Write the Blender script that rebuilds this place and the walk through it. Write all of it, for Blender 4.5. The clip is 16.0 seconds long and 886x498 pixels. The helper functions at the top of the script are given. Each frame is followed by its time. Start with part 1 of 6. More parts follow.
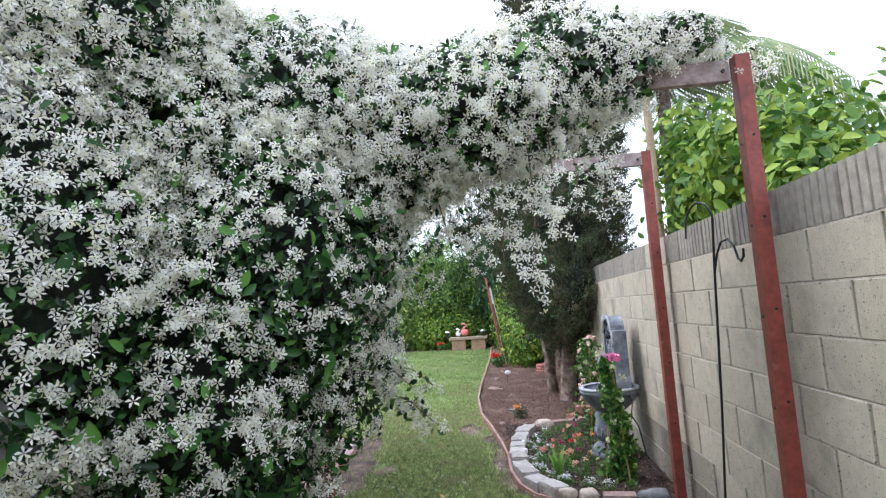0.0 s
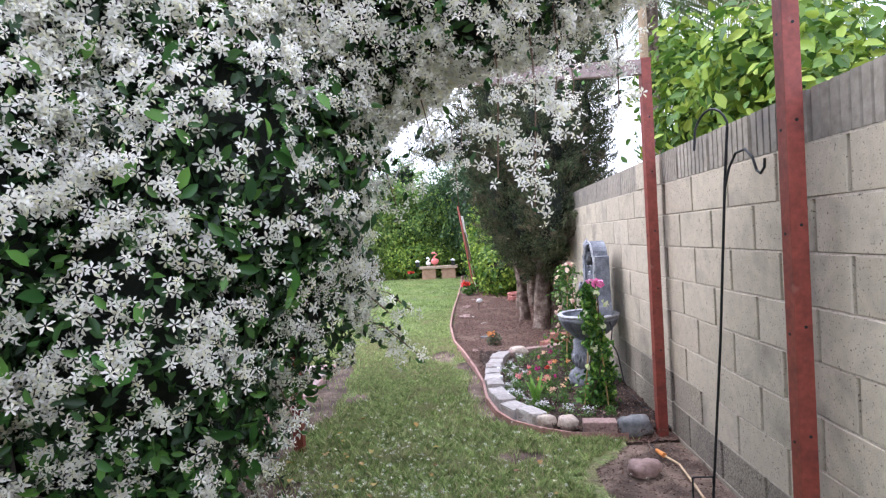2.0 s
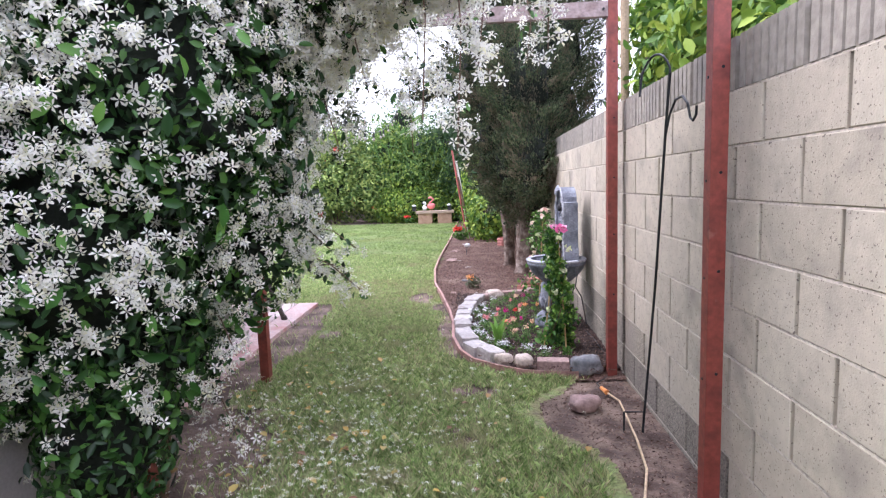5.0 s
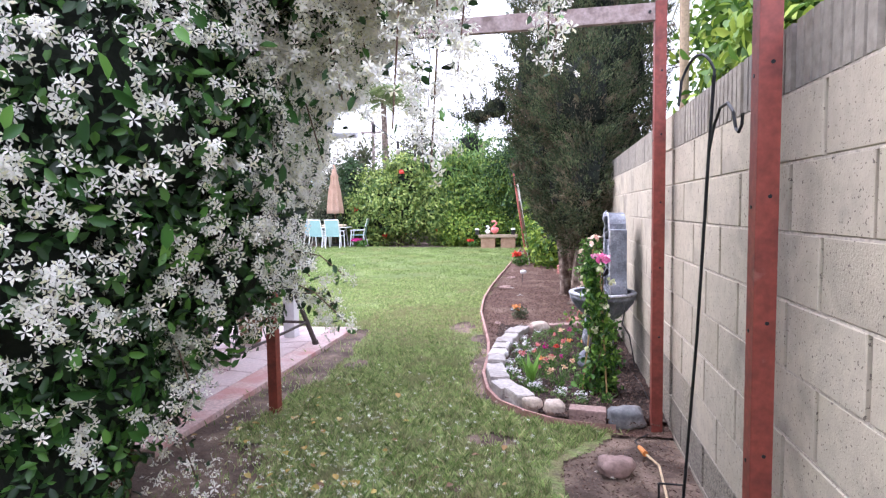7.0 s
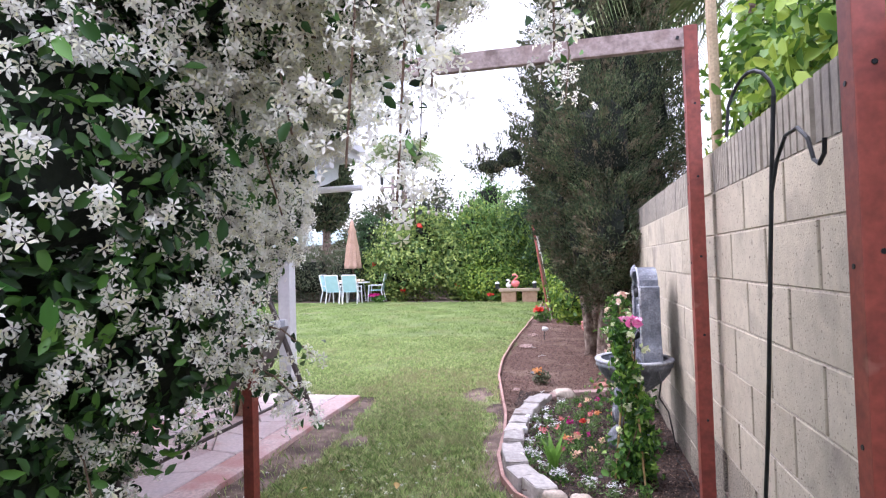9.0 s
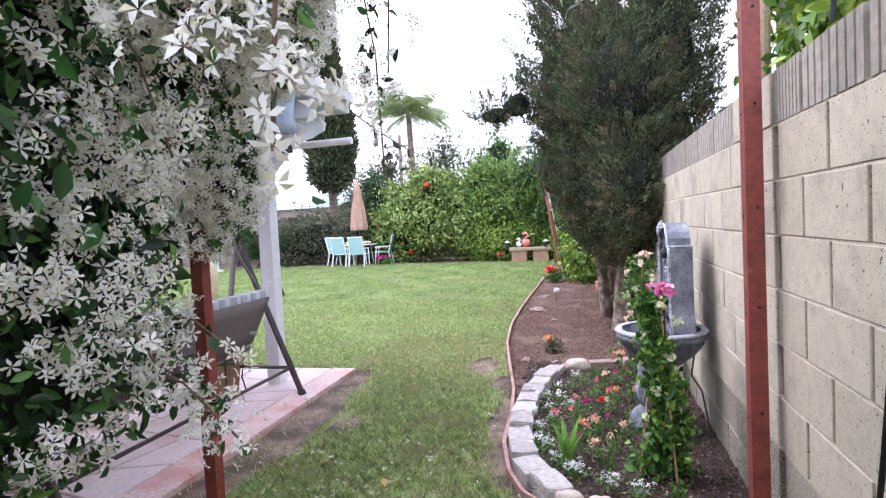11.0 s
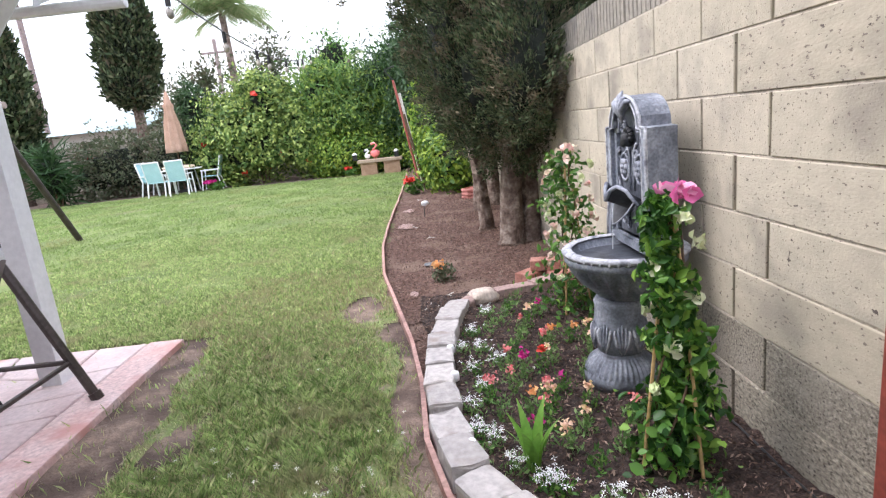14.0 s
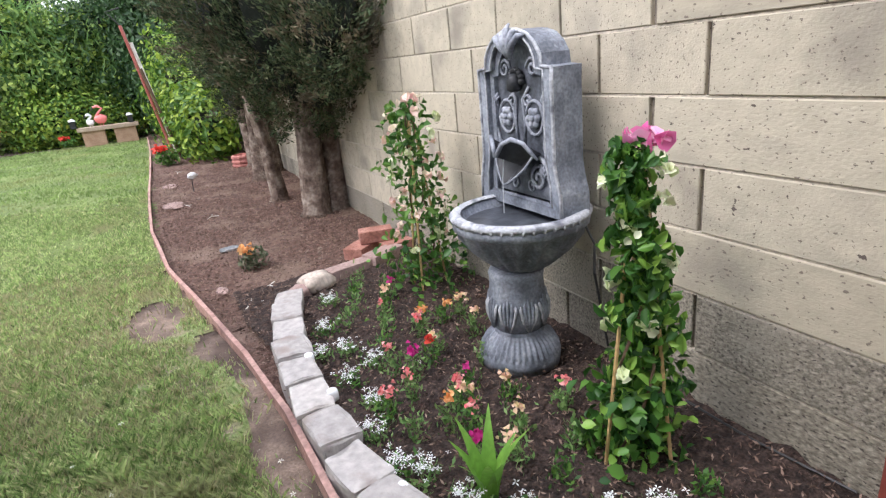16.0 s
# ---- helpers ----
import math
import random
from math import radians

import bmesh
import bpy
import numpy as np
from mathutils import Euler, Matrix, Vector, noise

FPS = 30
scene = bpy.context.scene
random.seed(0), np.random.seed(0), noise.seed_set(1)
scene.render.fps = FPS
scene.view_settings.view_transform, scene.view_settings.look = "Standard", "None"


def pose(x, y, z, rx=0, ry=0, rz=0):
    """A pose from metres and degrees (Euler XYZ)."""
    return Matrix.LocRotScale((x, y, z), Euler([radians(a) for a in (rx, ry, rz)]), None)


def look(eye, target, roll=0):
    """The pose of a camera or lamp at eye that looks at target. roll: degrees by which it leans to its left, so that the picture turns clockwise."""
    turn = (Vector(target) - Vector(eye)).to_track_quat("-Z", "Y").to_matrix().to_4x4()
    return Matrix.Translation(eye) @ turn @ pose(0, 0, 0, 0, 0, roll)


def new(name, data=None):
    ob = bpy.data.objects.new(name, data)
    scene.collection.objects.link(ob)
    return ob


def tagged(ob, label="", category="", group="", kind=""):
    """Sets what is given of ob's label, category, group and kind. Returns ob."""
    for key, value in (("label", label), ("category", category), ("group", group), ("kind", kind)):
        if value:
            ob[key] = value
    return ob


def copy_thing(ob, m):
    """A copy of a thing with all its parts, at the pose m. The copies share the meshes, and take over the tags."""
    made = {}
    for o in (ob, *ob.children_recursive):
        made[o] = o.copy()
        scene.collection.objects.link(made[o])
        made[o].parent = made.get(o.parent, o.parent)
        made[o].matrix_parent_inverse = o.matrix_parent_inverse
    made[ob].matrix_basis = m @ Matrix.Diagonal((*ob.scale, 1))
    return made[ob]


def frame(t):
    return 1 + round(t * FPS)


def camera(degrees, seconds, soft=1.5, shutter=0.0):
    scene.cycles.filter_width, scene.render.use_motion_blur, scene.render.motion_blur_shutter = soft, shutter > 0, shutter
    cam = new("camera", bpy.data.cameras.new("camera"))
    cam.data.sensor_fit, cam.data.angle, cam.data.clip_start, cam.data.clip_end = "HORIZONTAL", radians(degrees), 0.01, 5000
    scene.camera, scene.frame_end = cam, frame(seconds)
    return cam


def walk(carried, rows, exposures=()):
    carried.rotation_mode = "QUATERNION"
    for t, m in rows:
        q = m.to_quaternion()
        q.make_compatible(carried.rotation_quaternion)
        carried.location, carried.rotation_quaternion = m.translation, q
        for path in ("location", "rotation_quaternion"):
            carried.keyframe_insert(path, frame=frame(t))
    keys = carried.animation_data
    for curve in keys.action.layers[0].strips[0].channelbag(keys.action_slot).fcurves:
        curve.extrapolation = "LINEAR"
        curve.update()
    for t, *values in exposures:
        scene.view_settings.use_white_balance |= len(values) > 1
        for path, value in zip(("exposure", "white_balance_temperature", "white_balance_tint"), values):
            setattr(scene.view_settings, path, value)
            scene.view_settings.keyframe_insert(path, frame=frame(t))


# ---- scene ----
cam = camera(77.1, 16.0, soft=1.25)
METRES, EYE, TILT, LEAN, TURN = 4.41, 1.408, 0.0, 0.0, 5.6
ROWS = [
    (0.0, 0.0, 0.0, 0.0, 0.4, 6.32, 3.63),
    (0.5, -0.0003, 0.0151, -0.0005, 0.64, 5.8, 3.73),
    (1.0, -0.0056, 0.0466, -0.0048, 0.14, 4.08, 3.57),
    (1.5, -0.0122, 0.0712, -0.0084, -1.13, 1.53, 3.32),
    (2.0, -0.0126, 0.0769, -0.0136, -2.81, -0.96, 3.15),
    (2.5, -0.009, 0.0673, -0.0167, -4.05, -3.03, 3.02),
    (3.0, -0.0033, 0.0589, -0.0178, -4.56, -4.54, 2.9),
    (3.5, 0.007, 0.0442, -0.0187, -4.57, -5.59, 2.76),
    (4.0, 0.0206, 0.0291, -0.0183, -4.59, -6.63, 2.52),
    (6.5, 0.1074, 0.1253, -0.0245, 3.91, -5.91, 1.06),
    (7.0, 0.1233, 0.1351, -0.0235, 5.21, -3.97, 0.9),
    (7.5, 0.1262, 0.1602, -0.0184, 5.33, -1.08, 0.88),
    (8.0, 0.1237, 0.1902, -0.0127, 5.59, 1.1, 1.13),
    (8.5, 0.1253, 0.2094, -0.0148, 6.38, 1.8, 1.42),
    (9.0, 0.1386, 0.2433, -0.0177, 7.49, 1.53, 1.66),
    (9.5, 0.1591, 0.272, -0.0152, 8.35, 0.19, 1.89),
    (12.0, 0.1386, 0.45, -0.027, 8.1, -4.55, 3.6),
    (12.5, 0.1375, 0.4964, -0.0328, 5.76, -6.11, 4.16),
    (13.0, 0.1161, 0.5531, -0.0345, 2.02, -7.62, 4.99),
    (13.5, 0.0962, 0.6006, -0.0376, -2.55, -9.87, 5.72),
    (14.0, 0.0848, 0.6527, -0.0405, -7.8, -12.64, 6.02),
    (14.5, 0.0795, 0.696, -0.045, -14.35, -15.4, 5.68),
    (15.0, 0.0728, 0.7257, -0.0458, -20.83, -16.99, 5.71),
    (15.5, 0.0407, 0.7634, -0.0424, -27.18, -18.13, 5.64),
    (16.0, 0.0271, 0.8007, -0.0483, -32.97, -18.96, 5.55),
]
EXPOSURES = [(0, 0.02, 5850, 13), (2.0, 0.33, 5900, 21), (3.5, 0.36, 5900, 26), (6.8, 0.58, 5900, 26), (8.2, 0.44, 5950, 27), (9.0, 0.44, 5950, 27), (12.5, 0.38, 5850, 20), (14.5, 0.32, 6300, 17), (16.0, 0.27, 6250, 15)]
walk(cam, [(t, pose(0, 0, EYE, TILT, LEAN, TURN) @ pose(METRES * x, METRES * y, METRES * z, 90 + pitch, roll, yaw)) for t, x, y, z, yaw, pitch, roll in ROWS],
     exposures=EXPOSURES)
SKY, SUN = 3.2, 1.5

# ---- world and sun: a bright overcast sky ----
SUN_EL, SUN_AZ = radians(52), radians(275)
world = bpy.data.worlds.new("world")
scene.world = world
world.use_nodes = True
wn, wl = world.node_tree.nodes, world.node_tree.links
wn.clear()


def wnode(kind, **values):
    n = wn.new(kind)
    for k, v in values.items():
        n.inputs[k].default_value = v
    return n


sky = wn.new("ShaderNodeTexSky")
sky.sky_type, sky.sun_disc, sky.sun_elevation, sky.sun_rotation = "NISHITA", False, SUN_EL, SUN_AZ
sky.air_density, sky.dust_density = 1.5, 4.0
coord = wn.new("ShaderNodeTexCoord")
stretch = wn.new("ShaderNodeMapping")
stretch.inputs["Scale"].default_value = (1.0, 1.0, 3.0)
clouds = wnode("ShaderNodeTexNoise", Scale=2.2, Detail=6.0, Roughness=0.55)
ramp = wn.new("ShaderNodeValToRGB")
ramp.color_ramp.elements[0].position, ramp.color_ramp.elements[0].color = 0.36, (0.70, 0.75, 0.84, 1)
ramp.color_ramp.elements[1].position, ramp.color_ramp.elements[1].color = 0.60, (0.97, 0.98, 1.0, 1)
part_sky = wnode("ShaderNodeBackground", Strength=0.06)
part_cloud = wnode("ShaderNodeBackground", Strength=SKY)
both = wn.new("ShaderNodeAddShader")
wout = wn.new("ShaderNodeOutputWorld")
wl.new(coord.outputs["Generated"], stretch.inputs["Vector"])
wl.new(stretch.outputs[0], clouds.inputs["Vector"])
wl.new(clouds.outputs[0], ramp.inputs[0])
wl.new(ramp.outputs[0], part_cloud.inputs["Color"])
wl.new(sky.outputs[0], part_sky.inputs["Color"])
height = wn.new("ShaderNodeSeparateXYZ")
grade = wn.new("ShaderNodeMapRange")
grade.inputs["From Min"].default_value, grade.inputs["From Max"].default_value = 0.0, 1.0
grade.inputs["To Min"].default_value, grade.inputs["To Max"].default_value = SKY * 0.36, SKY
wl.new(coord.outputs["Generated"], height.inputs[0])
wl.new(height.outputs["Z"], grade.inputs["Value"])
wl.new(grade.outputs[0], part_cloud.inputs["Strength"])
wl.new(part_sky.outputs[0], both.inputs[0])
wl.new(part_cloud.outputs[0], both.inputs[1])
wl.new(both.outputs[0], wout.inputs[0])
sun_data = bpy.data.lights.new("sun", "SUN")
sun_data.energy, sun_data.angle, sun_data.color = SUN, radians(25), (1.0, 0.96, 0.9)
sun = new("sun", sun_data)
sun.matrix_world = look((12 * math.sin(SUN_AZ) * math.cos(SUN_EL), 12 * math.cos(SUN_AZ) * math.cos(SUN_EL), 12 * math.sin(SUN_EL)), (0, 0, 0))

# ---- materials ----


def rgb(c):
    return (*c, 1.0)


def material(name, colours, rough=0.8, scale=8.0, detail=5.0, fine=60.0, fine_mix=0.25, bump=0.2, bump_scale=40.0, depth=0.01,
             metal=0.0, island=False, piece=False, leaf=0.0, spec=0.5, blotch=None):
    """Colours over noise at two scales, with a bump. island or piece: each loose part or each object differs. leaf: how much light goes through."""
    m = bpy.data.materials.new(name)
    m.use_nodes = True
    nt = m.node_tree
    nodes, links = nt.nodes, nt.links
    b = nodes["Principled BSDF"]
    b.inputs["Roughness"].default_value = rough
    b.inputs["Metallic"].default_value = metal
    b.inputs["Specular IOR Level"].default_value = spec
    ramp = nodes.new("ShaderNodeValToRGB")
    while len(ramp.color_ramp.elements) < len(colours):
        ramp.color_ramp.elements.new(0.5)
    low, high = (0.0, 1.0) if (island or piece) else (0.32, 0.68)
    for i, c in enumerate(colours):
        e = ramp.color_ramp.elements[i]
        e.position = low + (high - low) * i / max(1, len(colours) - 1)
        e.color = rgb(c)
    tc = nodes.new("ShaderNodeTexCoord")
    where = tc.outputs["Object"]
    if piece:
        info = nodes.new("ShaderNodeObjectInfo")
        far_off = nodes.new("ShaderNodeVectorMath")
        far_off.operation = "SCALE"
        far_off.inputs[0].default_value = (37.0, 61.0, 23.0)
        links.new(info.outputs["Random"], far_off.inputs["Scale"])
        moved = nodes.new("ShaderNodeVectorMath")
        links.new(where, moved.inputs[0])
        links.new(far_off.outputs[0], moved.inputs[1])
        where = moved.outputs[0]
    if island or piece:
        src = nodes.new("ShaderNodeNewGeometry" if island else "ShaderNodeObjectInfo")
        links.new(src.outputs["Random Per Island" if island else "Random"], ramp.inputs[0])
    else:
        n1 = nodes.new("ShaderNodeTexNoise")
        n1.inputs["Scale"].default_value, n1.inputs["Detail"].default_value = scale, detail
        links.new(where, n1.inputs["Vector"])
        links.new(n1.outputs[0], ramp.inputs[0])
    colour = ramp.outputs[0]
    if fine_mix > 0:
        n2 = nodes.new("ShaderNodeTexNoise")
        n2.inputs["Scale"].default_value, n2.inputs["Detail"].default_value = fine, 4.0
        links.new(where, n2.inputs["Vector"])
        r2 = nodes.new("ShaderNodeMapRange")
        r2.inputs["From Min"].default_value, r2.inputs["From Max"].default_value = 0.3, 0.7
        r2.inputs["To Min"].default_value, r2.inputs["To Max"].default_value = 1 - fine_mix, 1 + fine_mix
        links.new(n2.outputs[0], r2.inputs["Value"])
        mul = nodes.new("ShaderNodeVectorMath")
        mul.operation = "SCALE"
        links.new(colour, mul.inputs[0])
        links.new(r2.outputs[0], mul.inputs["Scale"])
        colour = mul.outputs[0]
    for bc, bs, lo, hi in (blotch if isinstance(blotch, list) else [blotch] if blotch else []):
        n3 = nodes.new("ShaderNodeTexNoise")
        n3.inputs["Scale"].default_value, n3.inputs["Detail"].default_value = bs, 6.0
        links.new(where, n3.inputs["Vector"])
        r3 = nodes.new("ShaderNodeMapRange")
        r3.inputs["From Min"].default_value, r3.inputs["From Max"].default_value = lo, hi
        links.new(n3.outputs[0], r3.inputs["Value"])
        mx = nodes.new("ShaderNodeMix")
        mx.data_type = "RGBA"
        links.new(r3.outputs[0], mx.inputs["Factor"])
        links.new(colour, mx.inputs["A"])
        mx.inputs["B"].default_value = rgb(bc)
        colour = mx.outputs["Result"]
    links.new(colour, b.inputs["Base Color"])
    if bump > 0:
        nb = nodes.new("ShaderNodeTexNoise")
        nb.inputs["Scale"].default_value, nb.inputs["Detail"].default_value = bump_scale, 6.0
        links.new(where, nb.inputs["Vector"])
        bp = nodes.new("ShaderNodeBump")
        bp.inputs["Strength"].default_value, bp.inputs["Distance"].default_value = bump, depth
        links.new(nb.outputs[0], bp.inputs["Height"])
        links.new(bp.outputs[0], b.inputs["Normal"])
    if leaf > 0:
        tr = nodes.new("ShaderNodeBsdfTranslucent")
        links.new(colour, tr.inputs["Color"])
        mixs = nodes.new("ShaderNodeMixShader")
        mixs.inputs[0].default_value = leaf
        links.new(b.outputs[0], mixs.inputs[1])
        links.new(tr.outputs[0], mixs.inputs[2])
        links.new(mixs.outputs[0], nodes["Material Output"].inputs["Surface"])
    return m


def leafy(name, colours, leaf=0.3, rough=0.5, fine_mix=0.0, fine=30, blotch=None):
    return material(name, colours, rough=rough, fine_mix=fine_mix, fine=fine, bump=0, island=True, leaf=leaf, spec=0.35, blotch=blotch)


M = {
    "block": material("concrete_block", [(0.45, 0.405, 0.315), (0.49, 0.445, 0.35), (0.52, 0.47, 0.37), (0.47, 0.42, 0.33)], rough=0.95, piece=True, fine=22, fine_mix=0.09,
                      bump=0.5, bump_scale=130, depth=0.004, blotch=[((0.25, 0.225, 0.19), 3.2, 0.54, 0.78), ((0.20, 0.17, 0.14), 105.0, 0.63, 0.66), ((0.12, 0.10, 0.085), 48.0, 0.695, 0.715)]),
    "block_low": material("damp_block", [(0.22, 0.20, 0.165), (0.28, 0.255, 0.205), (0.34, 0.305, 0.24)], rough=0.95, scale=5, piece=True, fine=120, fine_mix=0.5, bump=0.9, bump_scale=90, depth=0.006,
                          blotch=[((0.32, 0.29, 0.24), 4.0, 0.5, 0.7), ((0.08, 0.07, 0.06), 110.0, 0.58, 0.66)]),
    "cap": material("ribbed_block", [(0.26, 0.24, 0.205), (0.31, 0.285, 0.24), (0.35, 0.32, 0.27)], rough=0.95, piece=True, fine=30, fine_mix=0.18, bump=0.7, bump_scale=55, depth=0.005,
                    blotch=((0.17, 0.16, 0.15), 3.0, 0.52, 0.75)),
    "mortar": material("mortar", [(0.19, 0.17, 0.145), (0.27, 0.24, 0.205)], rough=1.0, scale=20, bump=0.6, bump_scale=90, depth=0.004),
    "mortar_proud": material("mortar_joint", [(0.54, 0.49, 0.41), (0.44, 0.395, 0.33)], rough=1.0, scale=9, bump=0.6, bump_scale=90, depth=0.004),
    "red_post": material("red_painted_wood", [(0.19, 0.040, 0.028), (0.25, 0.055, 0.038), (0.15, 0.033, 0.026)], rough=0.55, scale=7, fine=50, fine_mix=0.2, bump=0.25, bump_scale=30, depth=0.003,
                         blotch=((0.30, 0.12, 0.09), 14, 0.66, 0.78)),
    "grey_wood": material("weathered_wood", [(0.26, 0.195, 0.18), (0.36, 0.29, 0.275), (0.18, 0.135, 0.125)], rough=0.9, scale=9, fine=60, fine_mix=0.2, bump=0.5, bump_scale=40),
    "black_iron": material("black_iron", [(0.012, 0.014, 0.016), (0.03, 0.035, 0.04)], rough=0.42, metal=0.5, scale=20, bump=0.2),
    "soil": material("dark_mulch", [(0.080, 0.043, 0.033), (0.135, 0.076, 0.058), (0.20, 0.122, 0.094)], rough=1.0, scale=26, fine=130, fine_mix=0.5, bump=1.0, bump_scale=70, depth=0.03,
                     blotch=((0.27, 0.19, 0.15), 2.0, 0.50, 0.72)),
    "bed_soil": material("wet_soil", [(0.022, 0.014, 0.012), (0.050, 0.031, 0.025), (0.085, 0.055, 0.045)], rough=1.0, scale=30, fine=120, fine_mix=0.5, bump=1.0, bump_scale=70, depth=0.03),
    "dirt": material("bare_dirt", blotch=[((0.085, 0.058, 0.046), 3.5, 0.46, 0.60), ((0.42, 0.36, 0.30), 90.0, 0.68, 0.72)], colours=[(0.13, 0.092, 0.07), (0.20, 0.145, 0.112), (0.29, 0.215, 0.17)], rough=1.0, scale=12, fine=110, fine_mix=0.3, bump=0.8, bump_scale=50, depth=0.015),
    "lawn": material("lawn_ground", [(0.10, 0.14, 0.042), (0.13, 0.175, 0.05), (0.16, 0.205, 0.062)], rough=1.0, scale=1.1, fine=30, fine_mix=0.3, bump=0.8, bump_scale=60, depth=0.02,
                     blotch=((0.20, 0.17, 0.09), 0.9, 0.60, 0.75)),
    "thatch": material("thin_lawn_ground", [(0.19, 0.165, 0.10), (0.22, 0.22, 0.10), (0.20, 0.26, 0.09), (0.30, 0.25, 0.17)], rough=1.0, scale=5, fine=60, fine_mix=0.35, bump=0.9, bump_scale=70, depth=0.02),
    "grass": leafy("grass_blade", [(0.15, 0.23, 0.075), (0.27, 0.39, 0.13), (0.41, 0.53, 0.21), (0.50, 0.59, 0.26), (0.64, 0.60, 0.36)], leaf=0.45, fine_mix=0.5, fine=22, blotch=((0.46, 0.42, 0.25), 2.6, 0.56, 0.74)),
    "far_grass": leafy("far_grass_blade", [(0.13, 0.20, 0.06), (0.20, 0.30, 0.09), (0.30, 0.40, 0.14), (0.36, 0.44, 0.19)], leaf=0.4, fine_mix=0.25, fine=2.2, blotch=((0.36, 0.36, 0.17), 0.7, 0.54, 0.74)),
    "dry_grass": leafy("dry_blade", [(0.42, 0.36, 0.20), (0.5, 0.44, 0.28), (0.26, 0.28, 0.11)], leaf=0.2),
    "j_leaf": leafy("vine_leaf", [(0.008, 0.024, 0.008), (0.014, 0.045, 0.012), (0.026, 0.080, 0.018), (0.10, 0.24, 0.045)], leaf=0.10, rough=0.4),
    "new_leaf": leafy("young_vine_leaf", [(0.015, 0.055, 0.014), (0.028, 0.10, 0.020), (0.055, 0.18, 0.032), (0.15, 0.33, 0.06)], leaf=0.2, rough=0.35),
    # near-black: the deep shade between leaves, put into the colour of the cores
    "leaf_shade": material("foliage_shade", [(0.004, 0.007, 0.004), (0.010, 0.015, 0.008)], rough=1, scale=12, bump=0.8),
    "petal": leafy("white_petal", [(0.88, 0.87, 0.76), (0.90, 0.89, 0.82), (0.91, 0.91, 0.86), (0.82, 0.80, 0.55)], leaf=0.42, rough=0.6),
    "twig": material("twig_bark", [(0.09, 0.055, 0.035), (0.16, 0.105, 0.07)], rough=0.9, scale=20),
    "juniper": leafy("juniper_leaf", [(0.018, 0.031, 0.015), (0.037, 0.062, 0.027), (0.068, 0.102, 0.045), (0.13, 0.16, 0.075), (0.11, 0.09, 0.055)], leaf=0.1, rough=0.8, fine_mix=0.5, fine=4.5),
    "juniper_brown": leafy("juniper_dry_leaf", [(0.12, 0.10, 0.065), (0.17, 0.14, 0.085), (0.10, 0.115, 0.065)], leaf=0.1, rough=0.8, fine_mix=0.5, fine=4.5),
    "bark": material("grey_bark", [(0.075, 0.050, 0.038), (0.17, 0.125, 0.10), (0.30, 0.25, 0.21)], rough=1, scale=11, fine=45, bump=1.0, bump_scale=22, depth=0.03),
    "shrub": leafy("shrub_leaf", [(0.035, 0.10, 0.022), (0.06, 0.16, 0.032), (0.11, 0.25, 0.045), (0.19, 0.34, 0.07)], leaf=0.3),
    "damp_dirt": material("damp_dirt", [(0.05, 0.036, 0.03), (0.09, 0.065, 0.052)], rough=1, scale=20, bump=0.8),
    "shrub_dark": leafy("dark_shrub_leaf", [(0.018, 0.05, 0.018), (0.035, 0.085, 0.028), (0.06, 0.12, 0.04)], leaf=0.2),
    "lime": leafy("lime_leaf", [(0.035, 0.10, 0.018), (0.09, 0.19, 0.025), (0.20, 0.32, 0.04), (0.36, 0.46, 0.07)], leaf=0.25),
    "hibiscus": leafy("hibiscus_leaf", [(0.05, 0.11, 0.03), (0.13, 0.22, 0.055), (0.28, 0.38, 0.10), (0.46, 0.54, 0.16)], leaf=0.3),
    "hedge": leafy("hedge_leaf", [(0.035, 0.09, 0.02), (0.085, 0.17, 0.035), (0.18, 0.29, 0.055), (0.38, 0.48, 0.10)], leaf=0.3),
    "dull": leafy("dull_shrub_leaf", [(0.06, 0.085, 0.045), (0.10, 0.13, 0.07), (0.15, 0.17, 0.10), (0.13, 0.10, 0.07)], leaf=0.2),
    "palm": leafy("palm_leaf", [(0.14, 0.22, 0.09), (0.23, 0.33, 0.13), (0.33, 0.42, 0.20), (0.36, 0.34, 0.20)], leaf=0.3),
    "pale_leaf": leafy("pale_flower_leaf", [(0.09, 0.19, 0.055), (0.16, 0.29, 0.085), (0.26, 0.39, 0.14)], leaf=0.3),
    "red_fl": leafy("red_flower", [(0.66, 0.035, 0.025), (0.80, 0.11, 0.07)], leaf=0.2),
    "coral": leafy("coral_flower", [(0.80, 0.14, 0.16), (0.86, 0.28, 0.28), (0.84, 0.42, 0.40)], leaf=0.25),
    "orange_fl": leafy("orange_flower", [(0.86, 0.34, 0.10), (0.88, 0.52, 0.24)], leaf=0.25),
    "peach": leafy("peach_flower", [(0.86, 0.50, 0.36), (0.88, 0.62, 0.48), (0.86, 0.70, 0.36)], leaf=0.25),
    "magenta": leafy("magenta_flower", [(0.50, 0.015, 0.20), (0.62, 0.04, 0.28)], leaf=0.25),
    "pink": leafy("pink_bract", [(0.86, 0.13, 0.42), (0.90, 0.30, 0.58), (0.90, 0.55, 0.70)], leaf=0.3),
    "pale_pink": leafy("pale_pink_bract", [(0.84, 0.48, 0.46), (0.86, 0.66, 0.58), (0.84, 0.78, 0.58)], leaf=0.3),
    "cream": leafy("cream_bract", [(0.80, 0.80, 0.52), (0.80, 0.83, 0.62), (0.66, 0.76, 0.40)], leaf=0.3),
    "sword": material("sword_leaf", [(0.13, 0.30, 0.04), (0.22, 0.42, 0.07)], rough=0.45, scale=9, fine=60, fine_mix=0.15, bump=0.1, leaf=0.25),
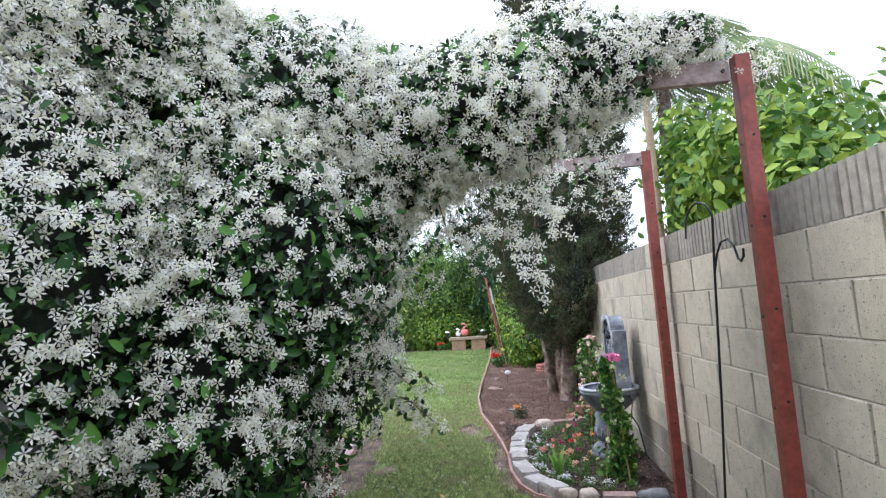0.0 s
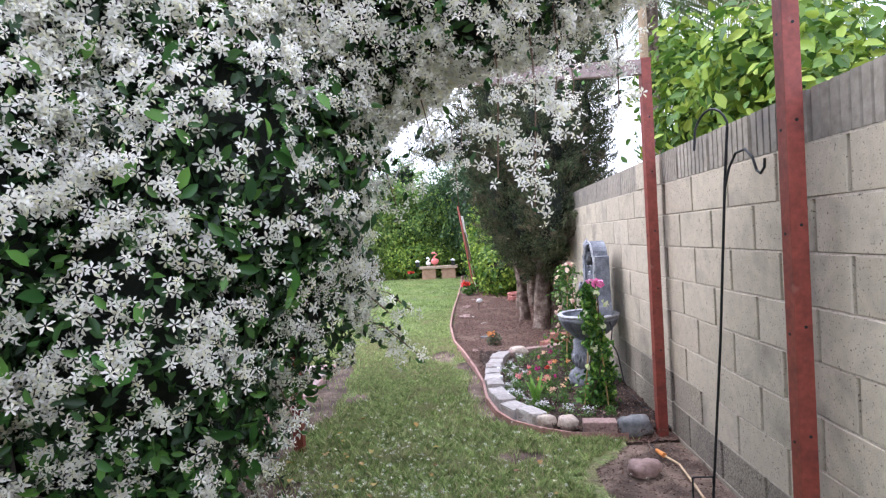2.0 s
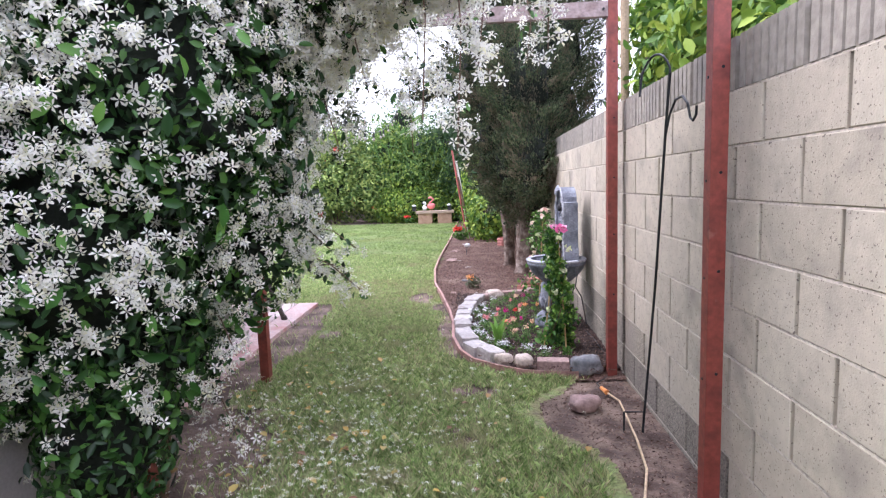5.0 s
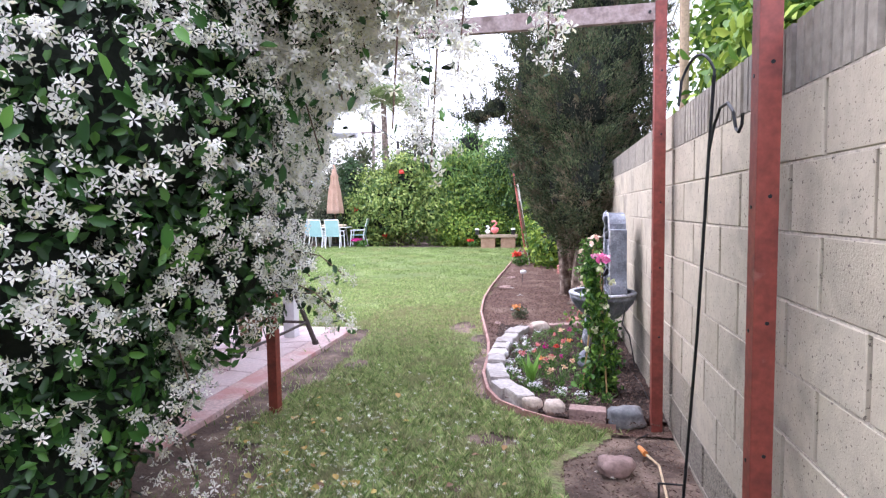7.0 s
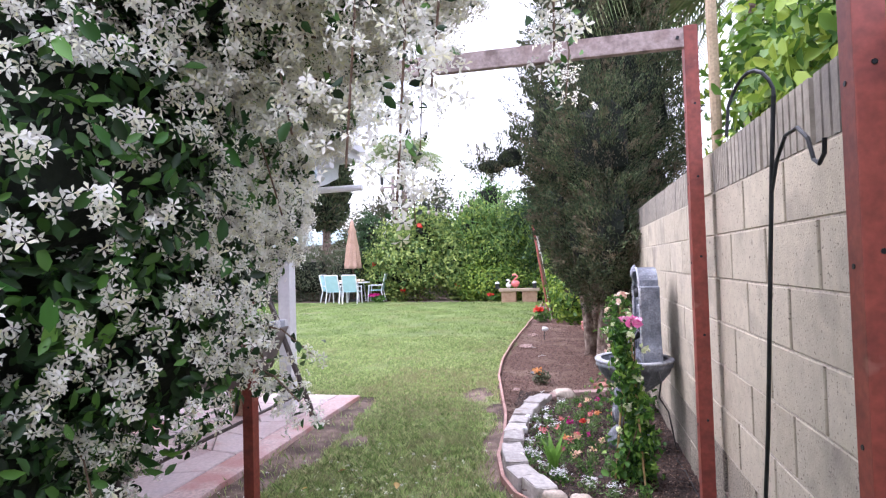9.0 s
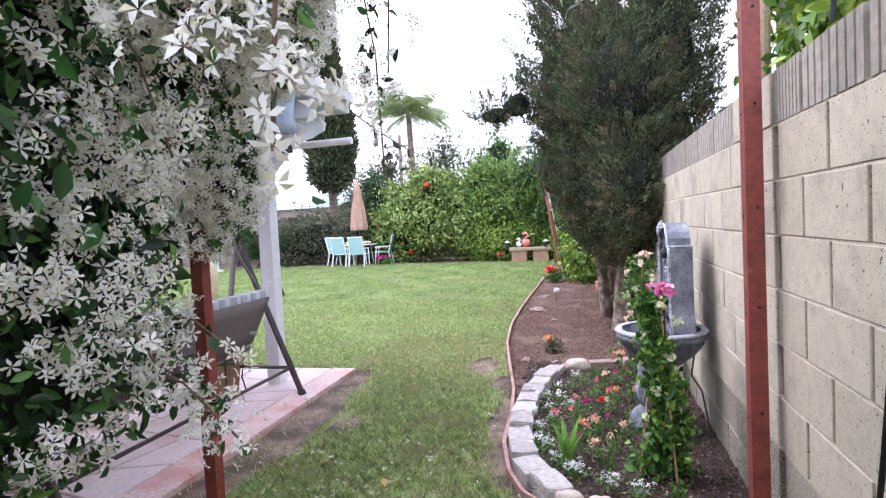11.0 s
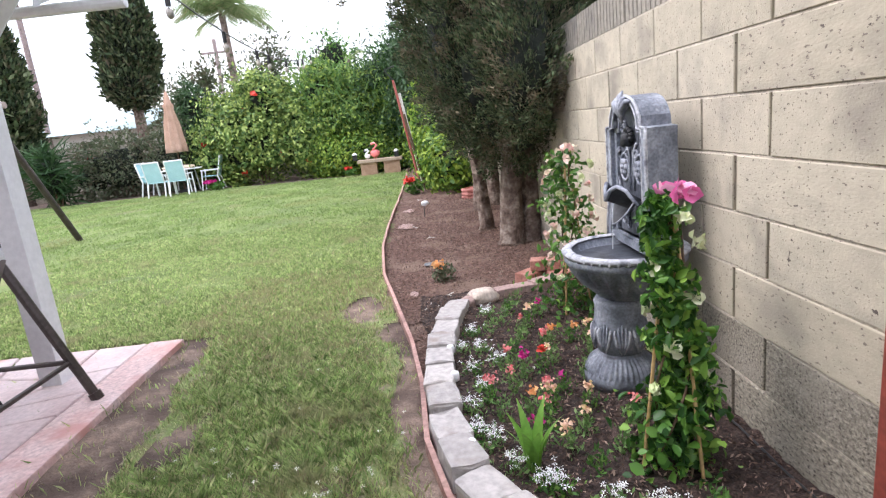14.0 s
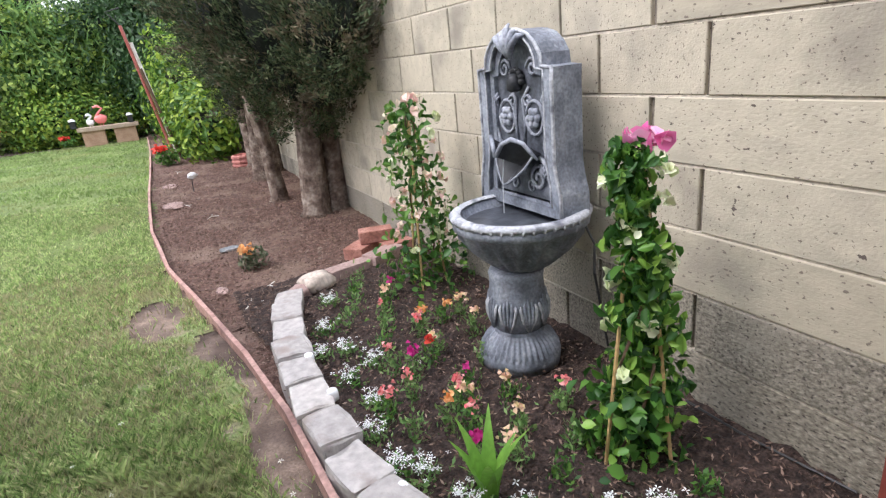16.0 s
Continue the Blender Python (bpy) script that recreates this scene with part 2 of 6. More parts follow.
    "white_fl": leafy("white_flower", [(0.78, 0.80, 0.80), (0.85, 0.86, 0.86)], leaf=0.2),
    "b_leaf": leafy("bright_vine_leaf", [(0.022, 0.075, 0.018), (0.050, 0.15, 0.028), (0.12, 0.28, 0.045), (0.30, 0.50, 0.09)], leaf=0.3, rough=0.35),
    "pole_tan": material("tan_pole", [(0.27, 0.20, 0.12), (0.36, 0.28, 0.18)], rough=0.7, scale=6, bump=0.3),
    "bamboo": material("bamboo_cane", [(0.42, 0.27, 0.12), (0.55, 0.38, 0.18)], rough=0.5, scale=12, bump=0.2),
    "paver": material("edging_stone", [(0.37, 0.345, 0.33), (0.47, 0.44, 0.42), (0.54, 0.505, 0.47)], rough=0.95, piece=True, fine=30, fine_mix=0.2, bump=0.8, bump_scale=40, depth=0.008,
                      blotch=((0.30, 0.25, 0.22), 7, 0.58, 0.75)),
    "rock": material("pale_rock", [(0.42, 0.35, 0.29), (0.55, 0.47, 0.40), (0.33, 0.26, 0.23)], rough=0.9, scale=6, fine=50, bump=0.8, bump_scale=20),
    "rock_dark": material("dark_rock", [(0.10, 0.11, 0.12), (0.20, 0.21, 0.22), (0.32, 0.31, 0.30)], rough=0.85, scale=7, fine=50, bump=0.8, bump_scale=20),
    "rock_pink": material("pink_rock", [(0.30, 0.21, 0.19), (0.40, 0.28, 0.25)], rough=0.9, scale=7, fine=50, bump=0.6, bump_scale=30),
    "red_brick": material("old_brick", [(0.28, 0.12, 0.09), (0.38, 0.18, 0.14), (0.44, 0.24, 0.19)], rough=0.95, scale=9, fine=70, bump=0.7),
    "edge": material("edging_board", [(0.36, 0.20, 0.17), (0.46, 0.28, 0.24), (0.26, 0.15, 0.13)], rough=0.8, scale=6, fine=50, bump=0.4),
    "fountain": material("aged_grey_resin", [(0.10, 0.112, 0.138), (0.185, 0.205, 0.245), (0.31, 0.335, 0.385)], rough=0.6, scale=9, fine=90, fine_mix=0.3, bump=0.5, bump_scale=60, depth=0.004,
                         blotch=((0.40, 0.42, 0.46), 22, 0.60, 0.78)),
    # dark resin whose near-black colour also carries the shade in the shell's hollow
    "fountain_dark": material("dark_resin_shade", [(0.014, 0.015, 0.018), (0.04, 0.043, 0.05)], rough=0.6, scale=12, bump=0.3),
    "fountain_recess": material("dark_recess_resin", [(0.035, 0.04, 0.05), (0.09, 0.10, 0.125), (0.16, 0.175, 0.21)], rough=0.6, scale=16, fine=90, fine_mix=0.3, bump=0.6, bump_scale=50, depth=0.004),
    "fountain_mid": material("mid_grey_resin", [(0.15, 0.165, 0.20), (0.27, 0.29, 0.34), (0.38, 0.40, 0.45)], rough=0.6, scale=16, fine=90, fine_mix=0.3, bump=0.5, bump_scale=60, depth=0.004),
    "fountain_pale": material("pale_grey_resin", [(0.26, 0.275, 0.31), (0.46, 0.475, 0.51), (0.15, 0.16, 0.19)], rough=0.6, scale=14, fine=90, bump=0.4, bump_scale=60),
    "white_paint": material("white_paint", [(0.70, 0.71, 0.74), (0.78, 0.79, 0.81)], rough=0.5, scale=5, fine=40, fine_mix=0.05, bump=0.15, bump_scale=25),
    "tarp": material("blue_grey_tarp", [(0.25, 0.34, 0.42), (0.38, 0.47, 0.54)], rough=0.5, scale=4, fine_mix=0.1, bump=0.6, bump_scale=6, depth=0.03),
    "clear": material("clear_plastic", [(0.62, 0.66, 0.68), (0.72, 0.75, 0.77)], rough=0.2, scale=5, fine_mix=0.05, bump=0.5, bump_scale=9, depth=0.02, leaf=0.5),
    "patio": material("stamped_concrete", [(0.52, 0.39, 0.38), (0.62, 0.51, 0.50), (0.56, 0.48, 0.49)], rough=0.75, scale=2.4, fine=40, fine_mix=0.12, bump=0.5, bump_scale=25, depth=0.006, piece=False,
                      blotch=((0.42, 0.16, 0.12), 2.0, 0.55, 0.72)),
    "patio_edge": material("red_stained_concrete", blotch=((0.50, 0.27, 0.24), 3.0, 0.45, 0.62), colours=[(0.54, 0.38, 0.36), (0.61, 0.48, 0.46)], rough=0.75, scale=4, fine=40, bump=0.5),
    "swing_cloth": material("taupe_canvas", [(0.12, 0.10, 0.095), (0.155, 0.13, 0.12)], rough=0.9, scale=3, fine=200, fine_mix=0.1, bump=0.2, bump_scale=150, depth=0.002),
    "cushion": material("striped_grey_cushion", [(0.42, 0.43, 0.46), (0.60, 0.61, 0.63)], rough=0.95, scale=9, fine=120, fine_mix=0.1, bump=0.4, bump_scale=30),
    "cushion_dark": material("slate_stripe", [(0.30, 0.32, 0.37), (0.38, 0.40, 0.45)], rough=0.95, scale=9, bump=0.3),
    "dark_tube": material("brown_steel_tube", [(0.045, 0.035, 0.032), (0.075, 0.06, 0.055)], rough=0.4, metal=0.3, scale=10, bump=0.1),
    "terracotta": material("terracotta", [(0.33, 0.20, 0.13), (0.44, 0.29, 0.20)], rough=0.9, scale=8, bump=0.3),
    "pink_terracotta": material("pink_terracotta", [(0.42, 0.16, 0.14), (0.52, 0.24, 0.2)], rough=0.9, scale=8, bump=0.3),
    "arch_wood": material("orange_cedar", [(0.42, 0.20, 0.08), (0.55, 0.29, 0.12)], rough=0.6, scale=6, fine=40, bump=0.3),
    "aqua": material("aqua_sling", [(0.34, 0.58, 0.62), (0.42, 0.66, 0.70)], rough=0.8, scale=5, fine=150, fine_mix=0.1, bump=0.1),
    "umbrella": material("tan_canvas", [(0.40, 0.25, 0.18), (0.50, 0.33, 0.25)], rough=0.95, scale=5, fine=80, bump=0.3),
    "tan": material("tan_cushion", [(0.62, 0.47, 0.34), (0.70, 0.56, 0.42)], rough=0.95, scale=6, bump=0.2),
    "bench_top": material("sandstone", [(0.36, 0.27, 0.20), (0.45, 0.35, 0.27)], rough=0.95, scale=8, bump=0.5),
    "flamingo": material("pink_plastic", [(0.82, 0.20, 0.20), (0.86, 0.28, 0.27)], rough=0.4, scale=5, fine_mix=0.05, bump=0.05),
    "white": material("white_plastic", [(0.76, 0.78, 0.80), (0.82, 0.83, 0.84)], rough=0.4, scale=6, fine_mix=0.03, bump=0.05),
    "black": material("black_plastic", [(0.012, 0.012, 0.013), (0.025, 0.025, 0.027)], rough=0.45, scale=8, bump=0.05),
    "red_pole": material("red_pole_paint", [(0.30, 0.07, 0.055), (0.42, 0.13, 0.11)], rough=0.5, scale=9, bump=0.2),
    "stucco": material("grey_stucco", [(0.44, 0.42, 0.41), (0.52, 0.50, 0.485)], rough=0.95, scale=3, fine=70, fine_mix=0.08, bump=0.6, bump_scale=90, depth=0.004),
    "far_wall": material("far_block", [(0.30, 0.265, 0.225), (0.38, 0.34, 0.29)], rough=0.95, scale=1.0, fine=12, bump=0.4),
    "house_far": material("pale_siding", [(0.55, 0.53, 0.49), (0.62, 0.60, 0.56)], rough=0.9, scale=2, bump=0.1),
    "roof_far": material("blue_grey_roof", [(0.30, 0.40, 0.42), (0.38, 0.48, 0.50)], rough=0.9, scale=2, bump=0.2),
    "orange_cord": material("tan_cord", [(0.66, 0.50, 0.30), (0.74, 0.58, 0.38)], rough=0.5, scale=8, bump=0.05),
    "plug": material("orange_plastic", [(0.72, 0.26, 0.06), (0.8, 0.32, 0.09)], rough=0.4, scale=8, bump=0.05),
    "dead_leaf": leafy("fallen_leaf", [(0.30, 0.17, 0.07), (0.52, 0.36, 0.10), (0.62, 0.50, 0.16), (0.20, 0.11, 0.06), (0.36, 0.22, 0.14)], leaf=0.2),
    "rope": material("white_rope", [(0.62, 0.60, 0.55), (0.72, 0.70, 0.66)], rough=0.9, scale=20, bump=0.2),
    "yellow": material("yellow_plastic", [(0.62, 0.45, 0.07), (0.7, 0.52, 0.1)], rough=0.5, scale=5, bump=0.05),
    "glass_bulb": material("dim_bulb", [(0.30, 0.28, 0.24), (0.4, 0.37, 0.3)], rough=0.1, scale=5, bump=0),
    "water": material("shallow_water", [(0.03, 0.034, 0.042), (0.10, 0.11, 0.13)], rough=0.35, spec=0.3, scale=18, fine_mix=0.1, bump=0.25, bump_scale=25, depth=0.01),
    "concrete": material("plain_concrete", [(0.36, 0.30, 0.28), (0.42, 0.36, 0.34)], rough=0.9, scale=5, bump=0.3),
    "far_bricks": material("concrete_block_far", [(0.45, 0.405, 0.315), (0.49, 0.445, 0.35), (0.52, 0.47, 0.37)], rough=0.95, island=True, fine=22, fine_mix=0.09, bump=0.5, bump_scale=130, depth=0.004,
                           blotch=[((0.22, 0.20, 0.175), 2.6, 0.57, 0.82), ((0.20, 0.17, 0.14), 105.0, 0.645, 0.675)]),
    "far_caps": material("ribbed_block_far", [(0.26, 0.24, 0.205), (0.35, 0.32, 0.27)], rough=0.95, island=True, fine=30, fine_mix=0.16, bump=0.6, bump_scale=55, depth=0.005),
    "chip": material("bark_chip", [(0.06, 0.035, 0.028), (0.13, 0.08, 0.06), (0.22, 0.15, 0.115), (0.33, 0.24, 0.19)], rough=1, island=True, fine_mix=0, bump=0),
}

# ---- mesh tools ----
R = np.random.default_rng(7)


def finish(name, mesh, material_, parent=None, label="", smooth=False):
    mesh.materials.append(material_)
    if smooth:
        mesh.polygons.foreach_set("use_smooth", [True] * len(mesh.polygons))
    ob = new(name, mesh)
    if parent:
        ob.parent = parent
    return tagged(ob, label)


def part(name, bm, material_, parent=None, label="", smooth=False):
    mesh = bpy.data.meshes.new(name)
    bmesh.ops.recalc_face_normals(bm, faces=bm.faces)
    bm.to_mesh(mesh)
    bm.free()
    return finish(name, mesh, material_, parent, label, smooth)


def many(name, verts, faces, material_, parent=None, label="", smooth=False):
    """One mesh out of number arrays; faces all have as many corners."""
    verts, faces = np.asarray(verts, np.float32), np.asarray(faces, np.int32)
    mesh = bpy.data.meshes.new(name)
    n, k = faces.shape
    mesh.vertices.add(len(verts))
    mesh.vertices.foreach_set("co", verts.ravel())
    mesh.loops.add(n * k)
    mesh.loops.foreach_set("vertex_index", faces.ravel())
    mesh.polygons.add(n)
    mesh.polygons.foreach_set("loop_start", np.arange(0, n * k, k, dtype=np.int32))
    mesh.polygons.foreach_set("loop_total", np.full(n, k, np.int32))
    mesh.update(calc_edges=True)
    return finish(name, mesh, material_, parent, label, smooth)


def thing(name, x=0, y=0, z=0, label="", category="", group="", kind="", rz=0):
    ob = new(name)
    ob.matrix_world = pose(x, y, z, 0, 0, rz)
    ob.empty_display_size = 0.1
    return tagged(ob, label, category, group, kind)


def box(bm, x0, x1, y0, y1, z0, z1, bevel=0.0, m=None):
    r = bmesh.ops.create_cube(bm, size=1, matrix=(m or Matrix()) @ Matrix.Translation(((x0 + x1) / 2, (y0 + y1) / 2, (z0 + z1) / 2)) @ Matrix.Diagonal((x1 - x0, y1 - y0, z1 - z0, 1)))
    if bevel:
        edges = list({e for v in r["verts"] for e in v.link_edges})
        bmesh.ops.bevel(bm, geom=edges, offset=bevel, segments=2, affect="EDGES", profile=0.7)
    return bm


def boxed(*a, **k):
    return box(bmesh.new(), *a, **k)


def tube(bm, points, radii, sides=8, closed=True):
    """A tube through the points; radii: one, or one a point."""
    pts = [Vector(p) for p in points]
    if not hasattr(radii, "__len__"):
        radii = [radii] * len(pts)
    rings, side = [], None
    for i, p in enumerate(pts):
        d = (pts[min(i + 1, len(pts) - 1)] - pts[max(i - 1, 0)]).normalized()
        if side is None:
            side = d.orthogonal().normalized()
        side = (side - d * side.dot(d)).normalized()
        up = d.cross(side)
        rings.append([bm.verts.new(p + (side * math.cos(a) + up * math.sin(a)) * radii[i]) for a in (2 * math.pi * k / sides for k in range(sides))])
    for a, b in zip(rings, rings[1:]):
        for k in range(sides):
            bm.faces.new((a[k], a[(k + 1) % sides], b[(k + 1) % sides], b[k]))
    if closed:
        bm.faces.new(rings[0][::-1])
        bm.faces.new(rings[-1])
    return bm


def tubed(*a, **k):
    return tube(bmesh.new(), *a, **k)


def lathe(bm, profile, steps=24, flute=0.0, flutes=0, centre=(0, 0, 0), a0=0.0, a1=360.0, band=(0, 99), caps=True):
    """A turned shape out of (radius, height) pairs; flutes between the heights of band."""
    full = abs(a1 - a0) >= 360
    n = steps if full else steps + 1
    rings = []
    for r, z in profile:
        ring = []
        for k in range(n):
            a = radians(a0 + (a1 - a0) * k / steps)
            rr = r * (1 + (flute * math.cos(flutes * a) if band[0] <= z <= band[1] else 0))
            ring.append(bm.verts.new((centre[0] + rr * math.cos(a), centre[1] + rr * math.sin(a), centre[2] + z)))
        rings.append(ring)
    for a, b in zip(rings, rings[1:]):
        for k in range(n if full else n - 1):
            bm.faces.new((a[k], a[(k + 1) % n], b[(k + 1) % n], b[k]))
    if full and caps:
        bm.faces.new(rings[0][::-1])
        bm.faces.new(rings[-1])
    return bm


def lump(bm, centre, size, seed=0, rough=0.12, sub=2, turn=0.0):
    """A rounded uneven stone or clump."""
    r = bmesh.ops.create_icosphere(bm, subdivisions=sub, radius=1)
    q = Matrix.Rotation(turn, 3, "Z")
    for v in r["verts"]:
        n = v.co.normalized()
        k = 1 + rough * noise.noise(n * 1.6 + Vector((seed * 3.1, seed, 0))) * 2
        box_ = max(abs(n.x), abs(n.y), abs(n.z))
        n = n * (0.55 + 0.45 / box_) * 0.9 * k
        v.co = Vector(centre) + q @ Vector((n.x * size[0], n.y * size[1], n.z * size[2]))
    return bm


def unit(v):
    return v / np.maximum(np.linalg.norm(v, axis=-1, keepdims=True), 1e-9)


def leaves(centres, normals, length, width, fold=0.15, spread=0.8, droop=0.0, jitter=0.35):
    """Arrays of a folded leaf of two quads at each centre, facing about along its normal."""
    n = len(centres)
    nrm = unit(np.asarray(normals) + R.normal(0, spread, (n, 3)) * 0.6)
    along = unit(np.cross(nrm, R.normal(0, 1, (n, 3))) + np.array([0, 0, -droop]))
    nrm = unit(nrm - along * np.sum(nrm * along, 1, keepdims=True))
    side = np.cross(along, nrm)
    s = 1 + R.uniform(-jitter, jitter, (n, 1))
    L, W = length * s, width * s
    c = np.asarray(centres)
    b = c - along * L * 0.5
    t = c + along * L * 0.5 - nrm * L * 0.12
    l1, l2 = c - along * L * 0.22 + side * W * 0.42 + nrm * W * fold, c + along * L * 0.15 + side * W * 0.5 + nrm * W * fold
    r1, r2 = c - along * L * 0.22 - side * W * 0.42 + nrm * W * fold, c + along * L * 0.15 - side * W * 0.5 + nrm * W * fold
    v = np.stack([b, l1, l2, t, r2, r1], 1).reshape(-1, 3)
    base = np.arange(n)[:, None] * 6
    f = np.concatenate([base + np.array([0, 1, 2, 3]), base + np.array([0, 3, 4, 5])])
    return v, f


def sprigs(centres, normals, length, width, spread=0.9, up=0.0):
    """Arrays of a narrow quad at each centre."""
    n = len(centres)
    along = unit(np.asarray(normals) + R.normal(0, spread, (n, 3)) * 0.6 + np.array([0, 0, up]))
    side = unit(np.cross(along, R.normal(0, 1, (n, 3))))
    s = 1 + R.uniform(-0.4, 0.4, (n, 1))
    c = np.asarray(centres)
    v = np.stack([c - along * length * s * 0.5, c + side * width * s * 0.5, c + along * length * s * 0.5, c - side * width * s * 0.5], 1).reshape(-1, 3)
    return v, np.arange(n)[:, None] * 4 + np.arange(4)


def stars(centres, normals, radius, petals=5):
    """Arrays of a small open flower of five twisted petals at each centre."""
    n = len(centres)
    nrm = unit(np.asarray(normals))
    u = unit(np.cross(nrm, R.normal(0, 1, (n, 3))))
    w = np.cross(nrm, u)
    rad = radius * (1 + R.uniform(-0.25, 0.2, (n, 1)))
    vs = []
    c = np.asarray(centres)
    for k in range(petals):
        a = 2 * math.pi * k / petals
        d = u * math.cos(a) + w * math.sin(a)
        s = -u * math.sin(a) + w * math.cos(a)
        vs += [c + d * rad * 0.06 - nrm * rad * 0.1, c + d * rad * 0.72 + s * rad * 0.33 + nrm * rad * 0.02, c + d * rad * 1.06 + s * rad * 0.20 - nrm * rad * 0.20, c + d * rad * 0.60 - s * rad * 0.13 + nrm * rad * 0.12]
    v = np.stack(vs, 1).reshape(-1, 3)
    return v, np.arange(n * petals)[:, None] * 4 + np.arange(4)


def shell(blobs, count, inner=0.0, rough=0.25):
    """Points on the outside of a union of ellipsoids (x, y, z, rx, ry, rz), with their outward directions."""
    blobs = np.array(blobs, float)
    area = (blobs[:, 3] * blobs[:, 4] + blobs[:, 4] * blobs[:, 5] + blobs[:, 3] * blobs[:, 5])
    which = R.choice(len(blobs), count * 4, p=area / area.sum())
    d = unit(R.normal(0, 1, (count * 4, 3)))
    depth = 1 - inner * R.random((count * 4, 1)) ** 1.5 + R.normal(0, rough, (count * 4, 1)) * 0.2
    p = blobs[which, :3] + d * blobs[which, 3:] * depth
    keep = np.ones(len(p), bool)
    for i, b in enumerate(blobs):
        q = np.sum(((p - b[:3]) / b[3:]) ** 2, 1)
        keep &= (q > 0.8 * (1 - inner) ** 2) | (which == i)
    p, nrm = p[keep], unit((d / blobs[which, 3:])[keep])
    return p[:count], nrm[:count]


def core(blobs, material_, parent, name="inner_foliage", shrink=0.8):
    # Added solid lumps that close the view through and stand in for inner shade.
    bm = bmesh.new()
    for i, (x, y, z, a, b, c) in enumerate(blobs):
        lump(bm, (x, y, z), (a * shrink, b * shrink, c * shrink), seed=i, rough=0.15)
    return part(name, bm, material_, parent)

# ---- large structure ----
WALL_X, TOP, COURSE, LONG = 1.172, 1.83, 0.2032, 0.433


def sheet(name, x0, x1, y0, y1, nx, ny, z, mat_, amp=0.0, freq=3.0, inside=None, label="", fine=0.0):
    """A piece of ground with small relief; inside(x, y) trims it."""
    xs, ys = np.linspace(x0, x1, nx), np.linspace(y0, y1, ny)
    v = [(x, y, z + amp * noise.noise((x * freq, y * freq, z)) + fine * noise.noise((x * 19, y * 19, 5))) for y in ys for x in xs]
    f = [(j * nx + i, j * nx + i + 1, (j + 1) * nx + i + 1, (j + 1) * nx + i) for j in range(ny - 1) for i in range(nx - 1)
         if inside is None or inside((xs[i] + xs[i + 1]) / 2, (ys[j] + ys[j + 1]) / 2)]
    ob = many(name, v, f, mat_, smooth=True)
    return tagged(ob, label, kind="structure")


EDGE = [(0.98, 3.93), (0.72, 3.94), (0.5, 4.0), (0.33, 4.12), (0.15, 4.30), (0.05, 4.52), (-0.02, 4.85), (-0.04, 5.36), (-0.1, 5.95), (-0.21, 6.58), (-0.37, 7.58), (-0.46, 8.8), (-0.47, 10.5), (-0.44, 13.0), (-0.42, 16.0), (-0.46, 19.5)]


def edge_x(y):
    """Where the lawn ends and the planting bed begins."""
    for (xa, ya), (xb, yb) in zip(EDGE, EDGE[1:]):
        if ya <= y <= yb and yb > ya:
            return xa + (xb - xa) * (y - ya) / (yb - ya)
    if y < 3.93:
        return min(1.1, 0.55 + 0.35 * abs(y - 3.2) ** 1.2 + 0.10 * math.sin(y * 5)) if y > 1.8 else 1.0
    return -0.46


ground = sheet("ground", -400, 400, -400, 600, 21, 26, -0.035, M["dirt"], label="bare tan earth out to the horizon")
PATCHES = [(-1.15, 5.1, 0.10, 0.16), (-3.2, 8.6, 0.16, 0.08),
           (-0.47, 6.75, 0.13, 0.30), (-0.22, 6.2, 0.09, 0.16), (-0.12, 5.25, 0.07, 0.25),
           (0.15, 3.72, 0.16, 0.09), (-1.3, 2.6, 0.45, 0.9)]


def bare(x, y):
    """How bare the lawn is at a place: under 1 inside a bare patch."""
    k = 0.35 * noise.noise((x * 7, y * 7, 2.0))
    return min(((x - px) / a) ** 2 + ((y - py) / b) ** 2 + k for px, py, a, b in PATCHES)


def dirt_side(y):
    return -1.33 - 0.06 * math.sin(y * 2.3) - 0.03 * math.sin(y * 9) - 0.08 * max(0, y - 5.8)


lawn = sheet("lawn", -1.72, 1.2, -2.5, 7.62, 118, 406, -0.007, M["thatch"], amp=0.010, freq=1.4, fine=0.004,
             inside=lambda x, y: x < edge_x(y) - (0.02 if y > 6.4 else 0.10 if y > 4.1 else -0.04) + 0.05 * noise.noise((x * 4, y * 4, 0)) and (x > dirt_side(y) or y > 6.56) and bare(x, y) > 1,
             label="mown green lawn with thin bare places")
lawn_far = sheet("lawn", -17, 1.2, 6.56, 22.2, 92, 92, 0.0, M["lawn"], amp=0.012, freq=1.1,
                 inside=lambda x, y: x < edge_x(y) + 0.05 and not (x > -1.8 and y < 7.6) and not (y > 20.1 + 0.4 * math.sin(x * 0.7) + max(0, -x - 5) * 0.12),
                 label="mown green lawn across the garden")
strip = sheet("dirt_strip", -1.66, 1.2, -2.5, 7.8, 60, 200, -0.014, M["dirt"], amp=0.012, freq=4, fine=0.008, label="bare trodden dirt beside the lawn")
bed = sheet("planting_bed", -0.6, 1.175, 6.3, 22.0, 50, 300, 0.004, M["soil"], amp=0.02, freq=2.5, fine=0.02,
            inside=lambda x, y: x > edge_x(y) - 0.01, label="reddish brown mulched bed along the wall")
flower_bed = sheet("flower_bed", -0.05, 1.175, 3.9, 6.75, 90, 200, 0.035, M["bed_soil"], amp=0.02, freq=5, fine=0.02,
                   inside=lambda x, y: x > edge_x(y) + 0.10 and y > 4.04, label="dark wet soil of the flower bed")
